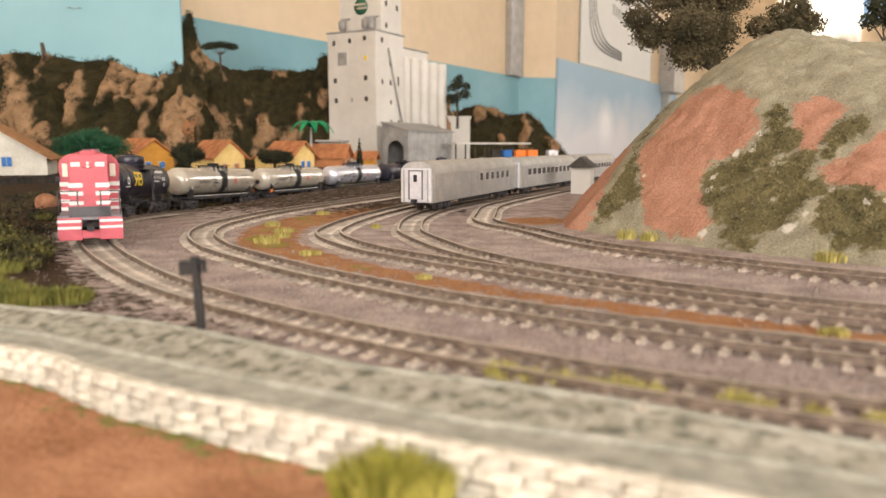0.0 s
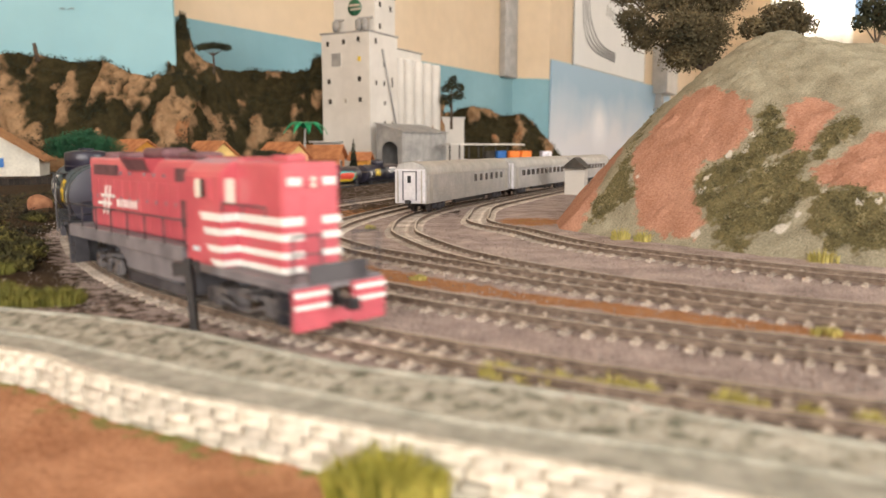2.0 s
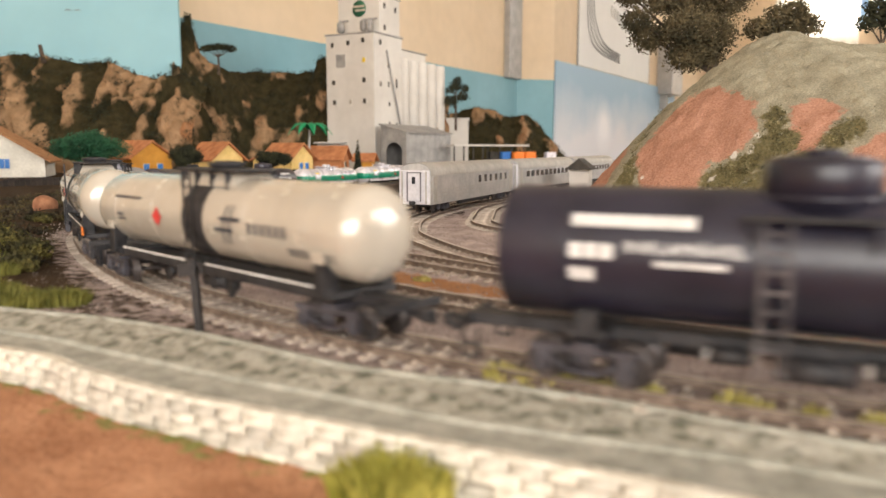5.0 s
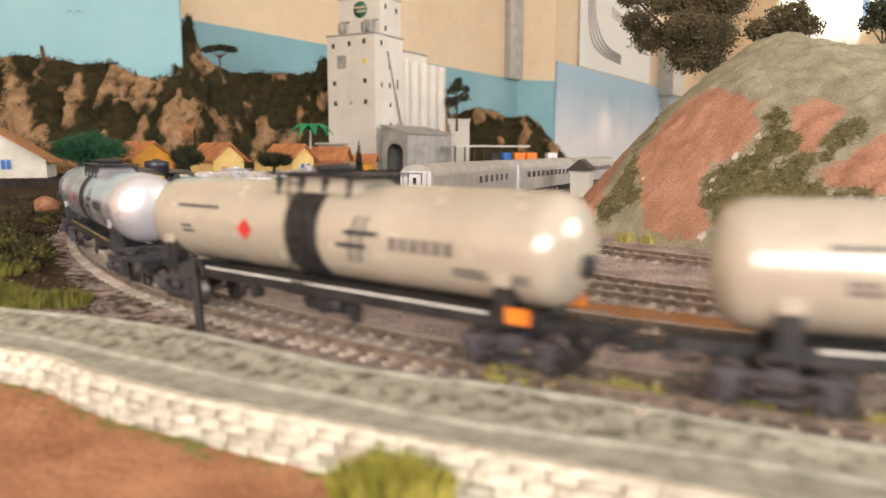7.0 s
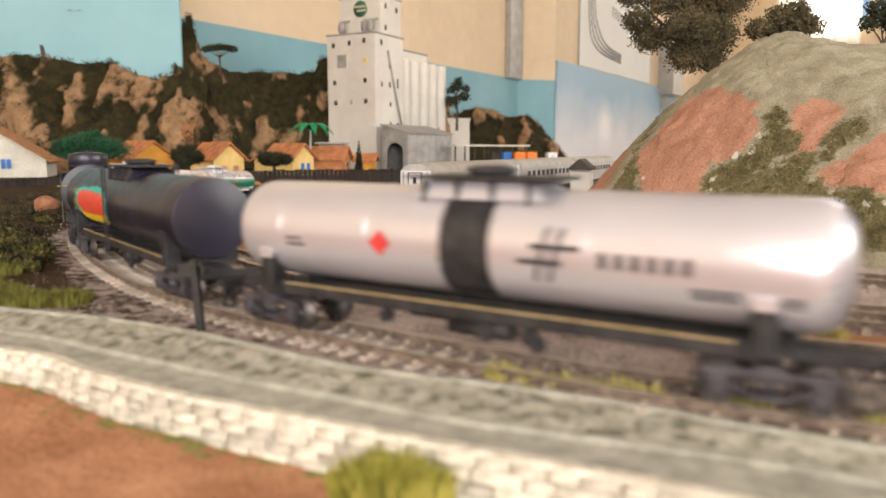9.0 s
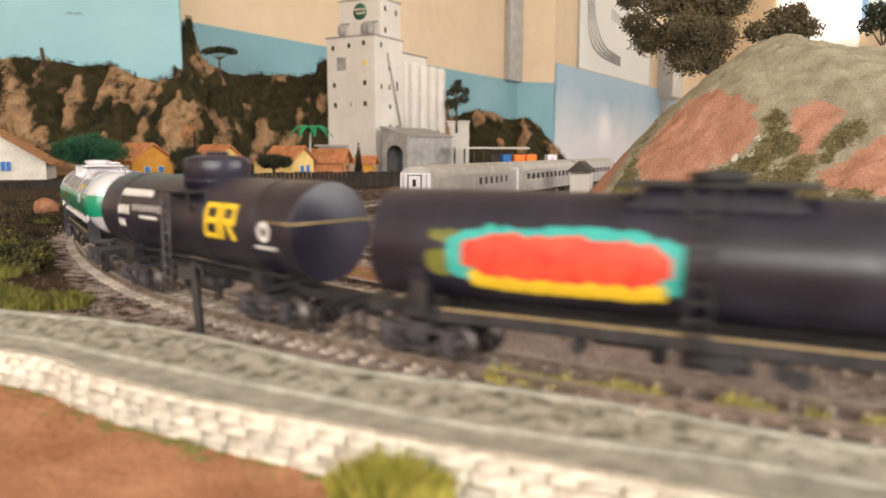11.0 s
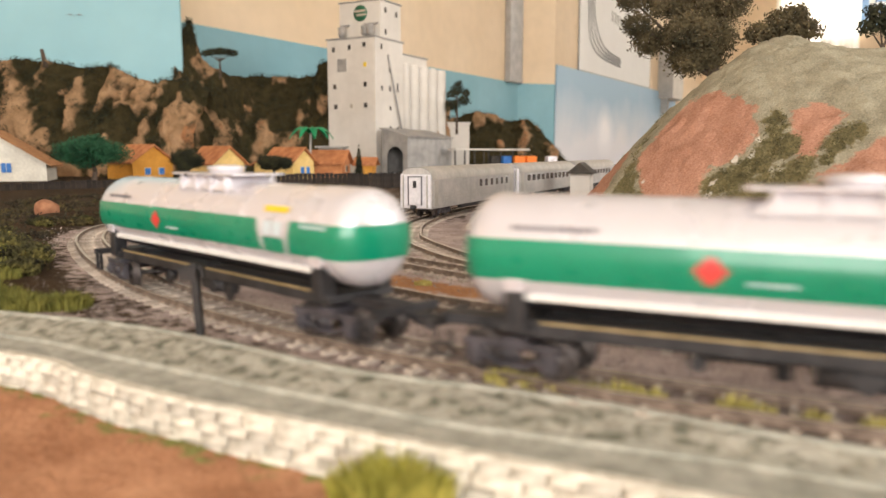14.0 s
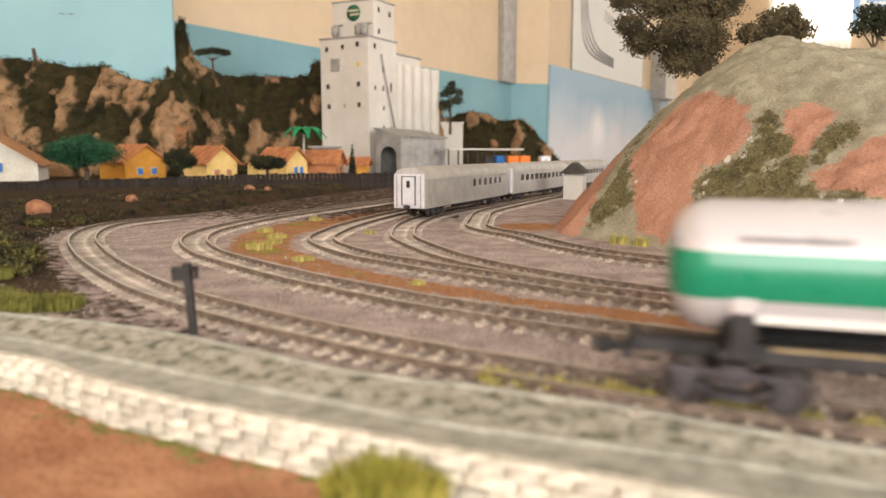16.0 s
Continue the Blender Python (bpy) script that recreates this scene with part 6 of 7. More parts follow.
# palm with bright green fronds
palm = thing("palm", Matrix.Translation((-0.264, 1.40, 0.015)), "bright green toy palm beside the silo tower", "palm", "model trees")
part("trunk", rod(bmesh.new(), (0, 0, -0.003), (0.003, 0, 0.078), 0.0028, 9, 0.0018), M_FRAME, palm)
M_PALM = mat("plastic_palm_green", [(0.0, 0.16, 0.06), (0.01, 0.28, 0.11)], 0.5, 0, 90)
for k in range(9):
    a = k * 0.7 + 0.2
    bm = bmesh.new()
    prev = None
    for j in range(8):
        g = j / 7
        rr, zz = 0.042 * g, 0.080 + 0.016 * math.sin(g * 2.4) - 0.022 * g * g
        w = 0.0085 * math.sin(math.pi * min(1, g * 0.85 + 0.15))
        c, s = math.cos(a), math.sin(a)
        cur = [bm.verts.new((0.003 + c * rr - s * w, s * rr + c * w, zz - 0.003)), bm.verts.new((0.003 + c * rr, s * rr, zz)), bm.verts.new((0.003 + c * rr + s * w, s * rr - c * w, zz - 0.003))]
        if prev:
            bm.faces.new((prev[0], prev[1], cur[1], cur[0]))
            bm.faces.new((prev[1], prev[2], cur[2], cur[1]))
        prev = cur
    part("frond", bm, M_PALM, palm)
# trees on and behind the hill
HILL_TREES = []
HILL_TREES.append(tree("oak_tree", (0.272, 0.775, 0.06), 0.085, 0.006, [(-0.080, 0, 0.125, 0.016), (-0.066, 0.01, 0.110, 0.018), (-0.028, 0, 0.092, 0.022), (-0.035, -0.01, 0.114, 0.026), (-0.005, 0, 0.112, 0.026), (-0.02, 0.01, 0.145, 0.026), (-0.055, 0, 0.148, 0.021),
                                                          (0.010, 0, 0.146, 0.022), (-0.008, 0, 0.092, 0.018), (-0.085, 0.01, 0.152, 0.015)], 0.0020, 30000, M_LEAF_OLIVE, "large dark olive tree behind the hill's crest"))
HILL_TREES.append(tree("small_tree", (0.320, 0.74, hill_height(0.320, 0.74) + 0.003), 0.036, 0.003, [(dx, 0, dz, 0.013) for dx, dz in ((-0.02, 0.063), (-0.008, 0.064), (0.006, 0.066), (0.02, 0.070), (0.028, 0.066), (0.0, 0.076), (0.014, 0.080))], 0.0024, 4500, M_LEAF_OLIVE, "small olive tree on the hill crest"))
HILL_TREES.append(tree("small_tree", (0.392, 0.70, hill_height(0.392, 0.70)), 0.030, 0.0022, [(0.012, 0, 0.046, 0.012), (-0.008, 0, 0.045, 0.009), (0.0, 0, 0.058, 0.012), (0.020, 0, 0.058, 0.011)], 0.0028, 1500, M_LEAF, "thin dark tree with a crooked trunk on the hill", lean=0.25))


# ---- village ----
M_ROOF = mat("orange_roof_tiles", [(0.34, 0.12, 0.045), (0.50, 0.21, 0.085)], 0.8, 0, 90, bump=0.0006, spread=0.15)
M_ROOF_OLD = mat("brown_roof_tiles", [(0.26, 0.12, 0.05), (0.42, 0.22, 0.10)], 0.85, 0, 90, bump=0.0006)
M_PLASTER = {"white": mat("white_house_plaster", [(0.62, 0.59, 0.52), (0.75, 0.72, 0.64)], 0.85, 0, 40), "orange": mat("orange_house_plaster", [(0.52, 0.23, 0.03), (0.64, 0.31, 0.05)], 0.85, 0, 40),
             "yellow": mat("yellow_house_plaster", [(0.68, 0.47, 0.16), (0.80, 0.58, 0.24)], 0.85, 0, 40), "brick": mat("terracotta_house_plaster", [(0.42, 0.16, 0.06), (0.55, 0.24, 0.10)], 0.85, 0, 40)}
M_BLUE = mat("blue_shutter_paint", [(0.02, 0.14, 0.45), (0.05, 0.20, 0.55)], 0.6, 0, 100)
M_DARK = mat("dark_opening", [(0.03, 0.025, 0.02), (0.07, 0.06, 0.05)], 0.8, 0, 100)


def house(at, turn, w, d, eave, ridge, colour, label, roof=None, windows=(), over=0.007):
    """A gabled house: gable wall on its front (-y) side of width w, ridge running back by d. windows: (x, z, width, height, material)."""
    e = thing("house", Matrix.Translation(at) @ Matrix.Rotation(radians(turn), 4, "Z"), label, "house", "village houses")
    bm = bmesh.new()
    f = [bm.verts.new(p) for p in ((-w / 2, 0, -0.012), (w / 2, 0, -0.012), (w / 2, 0, eave), (0, 0, ridge), (-w / 2, 0, eave))]
    b = [bm.verts.new(v.co + Vector((0, d, 0))) for v in f]
    bm.faces.new(f)
    bm.faces.new(b[::-1])
    for k in range(5):
        j = (k + 1) % 5
        bm.faces.new((f[j], f[k], b[k], b[j]))
    bmesh.ops.recalc_face_normals(bm, faces=bm.faces)
    part("wall", bm, M_PLASTER[colour], e)
    for s in (-1, 1):
        bm = bmesh.new()
        run = math.hypot(w / 2, ridge - eave)
        slope = (ridge - eave) / (w / 2)
        n = max(6, int((d + 2 * over) / 0.0035))
        x_e = s * (w / 2 + over)
        z_e = eave - over * slope
        rows = []
        for k in range(n * 2 + 1):
            y = -over + (d + 2 * over) * k / (2 * n)
            lift = 0.0016 + (0.0008 if k % 2 else 0.0)
            rows.append([bm.verts.new((x_e, y, z_e + lift)), bm.verts.new((0, y, ridge + lift)), bm.verts.new((0, y, ridge - 0.0012)), bm.verts.new((x_e, y, z_e - 0.0012))])
        for p, q in zip(rows, rows[1:]):
            for k in range(4):
                j = (k + 1) % 4
                bm.faces.new((p[k], p[j], q[j], q[k]))
        bm.faces.new(rows[0])
        bm.faces.new(rows[-1][::-1])
        bmesh.ops.recalc_face_normals(bm, faces=bm.faces)
        part("roof", bm, roof or M_ROOF, e)
    for x, z, ww, hh, mt in windows:
        wn = part("window", boxes((x - ww / 2, x + ww / 2, -0.0012, 0.0006, z, z + hh)), M_PLASTER["white"], e)
        part("shutter", boxes((x - ww * 0.42, x - ww * 0.03, -0.0020, -0.0008, z + hh * 0.06, z + hh * 0.94), (x + ww * 0.03, x + ww * 0.42, -0.0020, -0.0008, z + hh * 0.06, z + hh * 0.94)), mt, wn)
    return e


house((-0.770, 1.24, 0.012), 20, 0.165, 0.11, 0.028, 0.082, "white", "white house with a brown tiled roof and blue shutters", M_ROOF_OLD, [(0.022, 0.010, 0.018, 0.018, M_BLUE), (-0.035, 0.006, 0.014, 0.016, M_DARK)], 0.010)
house((-0.545, 1.36, 0.014), 54, 0.082, 0.085, 0.028, 0.056, "orange", "orange house with a terracotta tiled roof", None, [(-0.012, 0.002, 0.012, 0.013, M_BLUE), (0.016, 0.002, 0.012, 0.013, M_BLUE)])
house((-0.478, 1.45, 0.014), 12, 0.050, 0.05, 0.024, 0.040, "white", "small white porch house with orange roof", None, [(0.0, 0.003, 0.010, 0.012, M_DARK)])
house((-0.405, 1.36, 0.014), 52, 0.066, 0.075, 0.026, 0.053, "yellow", "yellow house with arched openings and tiled roof", None, [(-0.012, 0.0, 0.012, 0.012, M_PLASTER["brick"]), (0.014, 0.0, 0.012, 0.012, M_PLASTER["brick"])])
house((-0.345, 1.42, 0.014), -4, 0.060, 0.05, 0.022, 0.038, "yellow", "low yellow house with a brick-red roof", None, [(0.0, 0.003, 0.012, 0.012, M_DARK)])
house((-0.268, 1.36, 0.014), 54, 0.052, 0.075, 0.028, 0.051, "yellow", "yellow house with two blue shuttered windows", None, [(-0.004, 0.003, 0.009, 0.014, M_BLUE), (0.010, 0.003, 0.009, 0.014, M_BLUE)])
house((-0.198, 1.42, 0.016), 82, 0.055, 0.078, 0.024, 0.044, "brick", "terracotta house with a wide orange roof", None, [(0.0, 0.004, 0.01, 0.012, M_DARK)])
house((-0.148, 1.46, 0.016), 84, 0.035, 0.032, 0.020, 0.030, "orange", "small orange shed with a flat tiled roof", None, ())
# grey lean-to roof beside the tower
single("shed", boxes((-0.275, -0.225, 1.56, 1.62, 0.010, 0.066), (-0.282, -0.220, 1.55, 1.63, 0.066, 0.070), bevel=0.001), M_FRAME, "grey shed with a flat roof beside the tower", "shed")

# fence at the top of the bank
M_FENCE = mat("dark_fence_timber", [(0.014, 0.010, 0.008), (0.034, 0.024, 0.018)], 0.95, 0, 120, spread=0.35)
FENCE = Line([(-0.80, 0.66), (-0.70, 0.80), (-0.58, 0.94), (-0.44, 1.03), (-0.32, 1.08), (-0.20, 1.10), (-0.115, 1.12), (-0.06, 1.17)])
fence = thing("fence", Matrix(), "dark weathered board fence along the village edge", "fence")
board = box(-0.0030, 0.0030, -0.0008, 0.0008, -0.010, 0.0145, bevel=0.0003)
BOARD = mesh_of(board, "board")
BOARD.materials.append(M_FENCE)
rf = random.Random(2)
n = int(FENCE.length / 0.0064)
for k in range(n):
    s = (k + 0.5) * FENCE.length / n
    p = FENCE.at(s)
    piece("board", BOARD, fence, Matrix.Translation((p[0], p[1], 0.0115 - 0.011 * min(1.0, max(0.0, (-0.25 - p[0]) / 0.4)) + rf.uniform(-0.0012, 0.0008))) @ Matrix.Rotation(FENCE.heading(s) + rf.uniform(-0.05, 0.05), 4, "Z"))



# ---- grain elevator ----
M_SILO = mat("weathered_white_concrete", [(0.61, 0.57, 0.52), (0.71, 0.67, 0.62)], 0.85, 0, 9, bump=0.0003, bump_scale=300, fine=0.04)
M_SHED = mat("grey_corrugated_sheet", [(0.26, 0.25, 0.24), (0.38, 0.36, 0.34)], 0.6, 0.1, 40)
M_SIGN = mat("dark_green_sign", [(0.02, 0.10, 0.05), (0.03, 0.15, 0.08)], 0.5, 0, 100)
elev = thing("grain_elevator", Matrix.Translation((-0.1725, 1.75, 0.012)) @ Matrix.Rotation(radians(62), 4, "Z"), "white concrete grain elevator tower with round silos", "grain elevator")
# local: +x away to the right face's depth, +y along the left face
body = part("tower", box(0, 0.123, 0, 0.138, -0.02, 0.310, bevel=0.001), M_SILO, elev)
part("cornice", box(-0.002, 0.125, -0.002, 0.140, 0.3095, 0.3135, bevel=0.0005), M_SHED, body)
head = part("headhouse", box(0.030, 0.120, 0.004, 0.122, 0.310, 0.3985, bevel=0.001), M_SILO, elev)
part("cornice", box(0.028, 0.122, 0.002, 0.124, 0.398, 0.4015, bevel=0.0005), M_SHED, head)
for y, z, ww, hh, mt in [(0.118, 0.282, 0.008, 0.011, M_DARK), (0.072, 0.285, 0.008, 0.011, M_DARK), (0.030, 0.289, 0.008, 0.011, M_DARK), (0.094, 0.235, 0.026, 0.030, M_SHED), (0.028, 0.244, 0.008, 0.010, M_YELLOW),
                         (0.116, 0.195, 0.009, 0.011, M_DARK), (0.028, 0.198, 0.009, 0.011, M_DARK), (0.114, 0.148, 0.009, 0.011, M_DARK), (0.068, 0.149, 0.007, 0.010, M_CREAM), (0.027, 0.150, 0.009, 0.011, M_DARK)]:
    w = part("window", box(-0.0012, 0.0006, y - ww / 2 - 0.001, y + ww / 2 + 0.001, z - 0.001, z + hh + 0.001), M_SILO, body)
    part("pane", box(-0.0018, -0.0008, y - ww / 2, y + ww / 2, z, z + hh), mt, w)
for x, z, ww, hh in [(0.025, 0.285, 0.007, 0.012), (0.025, 0.19, 0.006, 0.011), (0.060, 0.235, 0.006, 0.012), (0.060, 0.190, 0.006, 0.012), (0.062, 0.145, 0.006, 0.010), (0.095, 0.19, 0.006, 0.022), (0.095, 0.095, 0.006, 0.012), (0.062, 0.098, 0.006, 0.010)]:
    w = part("window", box(x - ww / 2 - 0.001, x + ww / 2 + 0.001, -0.0012, 0.0006, z - 0.001, z + hh + 0.001), M_SILO, body)
    part("pane", box(x - ww / 2, x + ww / 2, -0.0018, -0.0008, z, z + hh), M_DARK, w)
for x, z in ((0.050, 0.372), (0.098, 0.368), (0.050, 0.322), (0.098, 0.285)):
    w = part("window", box(x - 0.005, x + 0.005, 0.0028, 0.0046, z - 0.001, z + 0.013), M_SILO, head)
    part("pane", box(x - 0.004, x + 0.004, 0.0022, 0.0032, z, z + 0.012), M_DARK, w)
sign = part("sign", lathe(bmesh.new(), [(0, 0), (0, 0.0190), (0.0015, 0.0190), (0.0015, 0)], Matrix.Translation((0.0282, 0.060, 0.372)), 36), M_SIGN, head, "round green company sign with pale bars")
part("sign_bars", boxes((0.0270, 0.0284, 0.044, 0.077, 0.3745, 0.3795), (0.0270, 0.0284, 0.043, 0.070, 0.3655, 0.3705), bevel=0.0003), M_CREAM, sign)
for y in (0.104, 0.038, 0.022):
    cy = part("dust_cyclone", lathe(bmesh.new(), [(0, 0.002), (0.008, 0.0085), (0.026, 0.0085), (0.028, 0.003), (0.032, 0.003)], Matrix.Translation((0.014, y, 0.3135)) @ UP, 16), M_SHED, elev)
    part("duct", rod(bmesh.new(), (0.014, y, 0.3425), (0.030, y - 0.012, 0.3465), 0.0022, 8), M_SHED, cy)
part("spout", rod(bmesh.new(), (0.050, -0.003, 0.275), (0.110, -0.006, 0.085), 0.0022, 8), M_SHED, elev, "long grey loading spout")
for k in range(5):
    part("silo", lathe(bmesh.new(), [(-0.02, 0.0228), (0.262, 0.0228), (0.266, 0.020), (0.2665, 0)], Matrix.Translation((0.152 + 0.0475 * k, 0.024, 0)) @ UP, 28), M_SILO, elev)
part("gallery", box(0.123, 0.262, 0.012, 0.042, 0.262, 0.286, bevel=0.001), M_SILO, elev)
part("gallery_roof", box(0.122, 0.264, 0.009, 0.045, 0.286, 0.289, bevel=0.0005), M_SHED, elev)
# warehouse in front
wh = thing("warehouse", Matrix.Translation((-0.0948, 1.68, 0.012)) @ Matrix.Rotation(radians(62), 4, "Z"), "grey corrugated warehouse with an arched doorway", "warehouse")
bm = bmesh.new()
arch = [(0.034 + 0.022 * math.cos(a), 0.036 + 0.022 * math.sin(a)) for a in [math.pi * k / 10 for k in range(11)]]
outer = [(0.0, -0.01), (0.0, 0.080), (0.069, 0.097), (0.069, -0.01)]
inner = [(0.056, -0.01)] + [(a, b) for a, b in sorted(arch, key=lambda q: -q[0])] + [(0.012, -0.01)]
ring_pts = [(0.012, -0.01), (0.0, -0.01), (0.0, 0.080), (0.069, 0.097), (0.069, -0.01)] + inner[:-1]
for x in (0.0, 0.003):
    bm.faces.new([bm.verts.new((x, y, z)) for y, z in ring_pts])
part("gable_wall", bm, M_SHED, wh)
bm = bmesh.new()
n = 46
rows = []
for k in range(n * 2 + 1):
    x = 0.2125 * k / (2 * n)
    y = -0.0012 if k % 2 else 0.0
    rows.append([bm.verts.new((x, y, -0.01)), bm.verts.new((x, y, 0.080))])
for a, b in zip(rows, rows[1:]):
    bm.faces.new((a[0], b[0], b[1], a[1]))
part("side_wall", bm, M_SHED, wh)
part("back_wall", boxes((0.209, 0.212, 0.002, 0.069, -0.01, 0.080), (0.004, 0.209, 0.066, 0.069, -0.01, 0.095)), M_SHED, wh)
bm = bmesh.new()
vs = [bm.verts.new(p) for p in ((-0.004, -0.005, 0.0785), (0.217, -0.005, 0.0785), (0.217, 0.072, 0.098), (-0.004, 0.072, 0.098), (-0.004, -0.005, 0.0815), (0.217, -0.005, 0.0815), (0.217, 0.072, 0.101), (-0.004, 0.072, 0.101))]
for f in ((0, 1, 2, 3), (7, 6, 5, 4), (0, 4, 5, 1), (1, 5, 6, 2), (2, 6, 7, 3), (3, 7, 4, 0)):
    bm.faces.new([vs[i] for i in f])
part("roof", bm, M_SHED, wh)

# yard beyond the elevator
single("block_house", boxes((-0.014, 0.056, 2.10, 2.16, 0.0, 0.136), (-0.017, 0.059, 2.095, 2.165, 0.136, 0.141), bevel=0.001), M_SILO, "plain beige block building beyond the silos", "building")
for k, (x, y, w) in enumerate(((0.01, 1.80, 0.075), (0.095, 1.88, 0.10))):
    e = thing("platform_canopy", Matrix.Translation((x, y, 0.012)) @ Matrix.Rotation(radians(20), 4, "Z"), "station canopy with a pale flat roof on posts", "canopy", "station canopies")
    part("roof", box(-0.006, w + 0.006, -0.03, 0.03, 0.050, 0.054, bevel=0.0008), M_SILO, e)
    for j in range(4):
        part("post", box(w * j / 3 - 0.0015, w * j / 3 + 0.0015, -0.012, -0.009, -0.01, 0.050), M_DARK, e)
    part("platform", box(-0.006, w + 0.006, -0.025, 0.025, -0.012, 0.012), M_SHED, e)
for x, y, mt, w, lab in ((0.165, 1.86, M_ORANGE, 0.028, "orange freight container in the yard"), (0.196, 1.87, M_ORANGE, 0.028, "orange freight container in the yard"), (0.135, 1.86, M_BLUE, 0.024, "blue freight container in the yard"),
                         (0.236, 1.78, M_WHITE, 0.026, "white freight container in the yard"), (0.105, 1.86, M_DARK, 0.026, "dark freight container in the yard")):
    e = thing("container", Matrix.Translation((x, y, 0.030)) @ Matrix.Rotation(radians(24), 4, "Z"), lab, "container", "freight containers")
    part("body", box(0, w, 0, 0.014, -0.03, 0.018, bevel=0.0006), mt, e)
    part("rib", boxes(*[(w * k / 8, w * k / 8 + 0.0008, -0.0008, 0.0, -0.008, 0.016) for k in range(1, 8)]), mt, e)

# set the village back
for ob in list(bpy.data.objects):
    if ob not in MADE and ob.parent is None and ob not in HILL_TREES:
        ob.matrix_basis = BACK @ ob.matrix_basis

# scrub on the bank and bushes
co, fs = [], []
rs = random.Random(6)
for _ in range(5200):
    s = rs.uniform(1.35, 2.42)
    p, h = TRACK["a"].at(s), TRACK["a"].heading(s)
    d = 0.030 + 0.26 * rs.random() ** 1.3
    x, y = p[0] + d * math.sin(h), p[1] - d * math.cos(h)
    if y > 0.3 and fbm(x, y, 8, 14) > -0.02:
        leaves(co, fs, x, y, ground_height(x, y) + 0.001, rs.uniform(0.002, 0.008), 11, 0.0022, 0.6, 0.3)
tagged(new("bank_scrub", leaf_mesh("bank_scrub", co, fs, M_LEAF_BANK)), "dark dry scrub covering the bank by the track", "scrub", kind="stuff")
for k, (x, y, r, w) in enumerate(((-0.228, 0.395, 0.011, 1.5), (-0.262, 0.425, 0.012, 1.6), (-0.212, 0.358, 0.009, 1.4), (-0.246, 0.372, 0.010, 1.5), (-0.30, 0.475, 0.012, 1.5), (-0.285, 0.402, 0.012, 1.6), (-0.335, 0.60, 0.008, 1.6),
                                  (-0.34, 0.68, 0.007, 1.8))):
    co, fs = [], []
    for a in range(7):
        leaves(co, fs, r * w * math.cos(a * 2.4) * (a / 7), r * w * math.sin(a * 2.4) * (a / 7), r * (0.55 - 0.25 * a / 7), r * 0.62, 300, 0.0014, 0.75, 0.3)
    bush = new("bush", leaf_mesh("bush", co, fs, M_LEAF_YELLOW if k != 3 else M_LEAF_BANK))
    bush.matrix_basis = Matrix.Translation((x, y, ground_height(x, y)))
    tagged(bush, "low yellow-olive model bush on the dark bank" if k != 3 else "low dark model bush on the bank", "bush", "bushes on the bank")
M_BOULDER = mat("orange_boulder", [(0.22, 0.09, 0.045), (0.36, 0.17, 0.09)], 0.9, 0, 120, bump=0.0008)
for x, y, r in ((-0.395, 0.72, 0.012), (-0.40, 0.95, 0.008), (-0.315, 1.20, 0.009), (-0.29, 1.22, 0.006)):
    bm = bmesh.new()
    bmesh.ops.create_icosphere(bm, subdivisions=3, radius=r)
    for v in bm.verts:
        v.co *= 1 + 0.35 * fbm(v.co.x, v.co.y, v.co.z + x, 70)
        v.co.z *= 0.85
    for f in bm.faces:
        f.smooth = True
    single("boulder", bm, M_BOULDER, "rounded orange boulder lying on the dark bank", "boulder", group="boulders", m=Matrix.Translation((x, y, ground_height(x, y) + r * 0.3)))


# dark gabled hut beside the parked coaches
hut = thing("hut", Matrix.Translation((0.168, 0.95, -0.004)) @ Matrix.Rotation(radians(-20), 4, "Z"), "small hut with a dark pitched roof by the track", "hut")
bm = bmesh.new()
vs = [bm.verts.new(p) for p in ((-0.017, -0.012, 0.034), (0.017, -0.012, 0.034), (0, -0.012, 0.048), (-0.017, 0.03, 0.034), (0.017, 0.03, 0.034), (0, 0.03, 0.048))]
for f in ((0, 1, 2), (5, 4, 3), (0, 2, 5, 3), (1, 4, 5, 2), (0, 3, 4, 1)):
    bm.faces.new([vs[i] for i in f])
part("roof", bm, M_DARK, hut)
part("wall", box(-0.0125, 0.0125, -0.004, 0.022, -0.002, 0.0345), M_SILO, hut)


# ---- parked coaches ----
M_COACH = mat("silver_coach_paint", [(0.36, 0.35, 0.34), (0.46, 0.44, 0.42)], 0.5, 0.15, 60, bump=0.00005, bump_scale=400)
M_COACH_END = mat("white_coach_end", [(0.55, 0.53, 0.56), (0.65, 0.63, 0.65)], 0.45, 0.1, 60)
M_COACH_ROOF = mat("dull_coach_roof", [(0.36, 0.34, 0.30), (0.45, 0.42, 0.38)], 0.6, 0.1, 50)


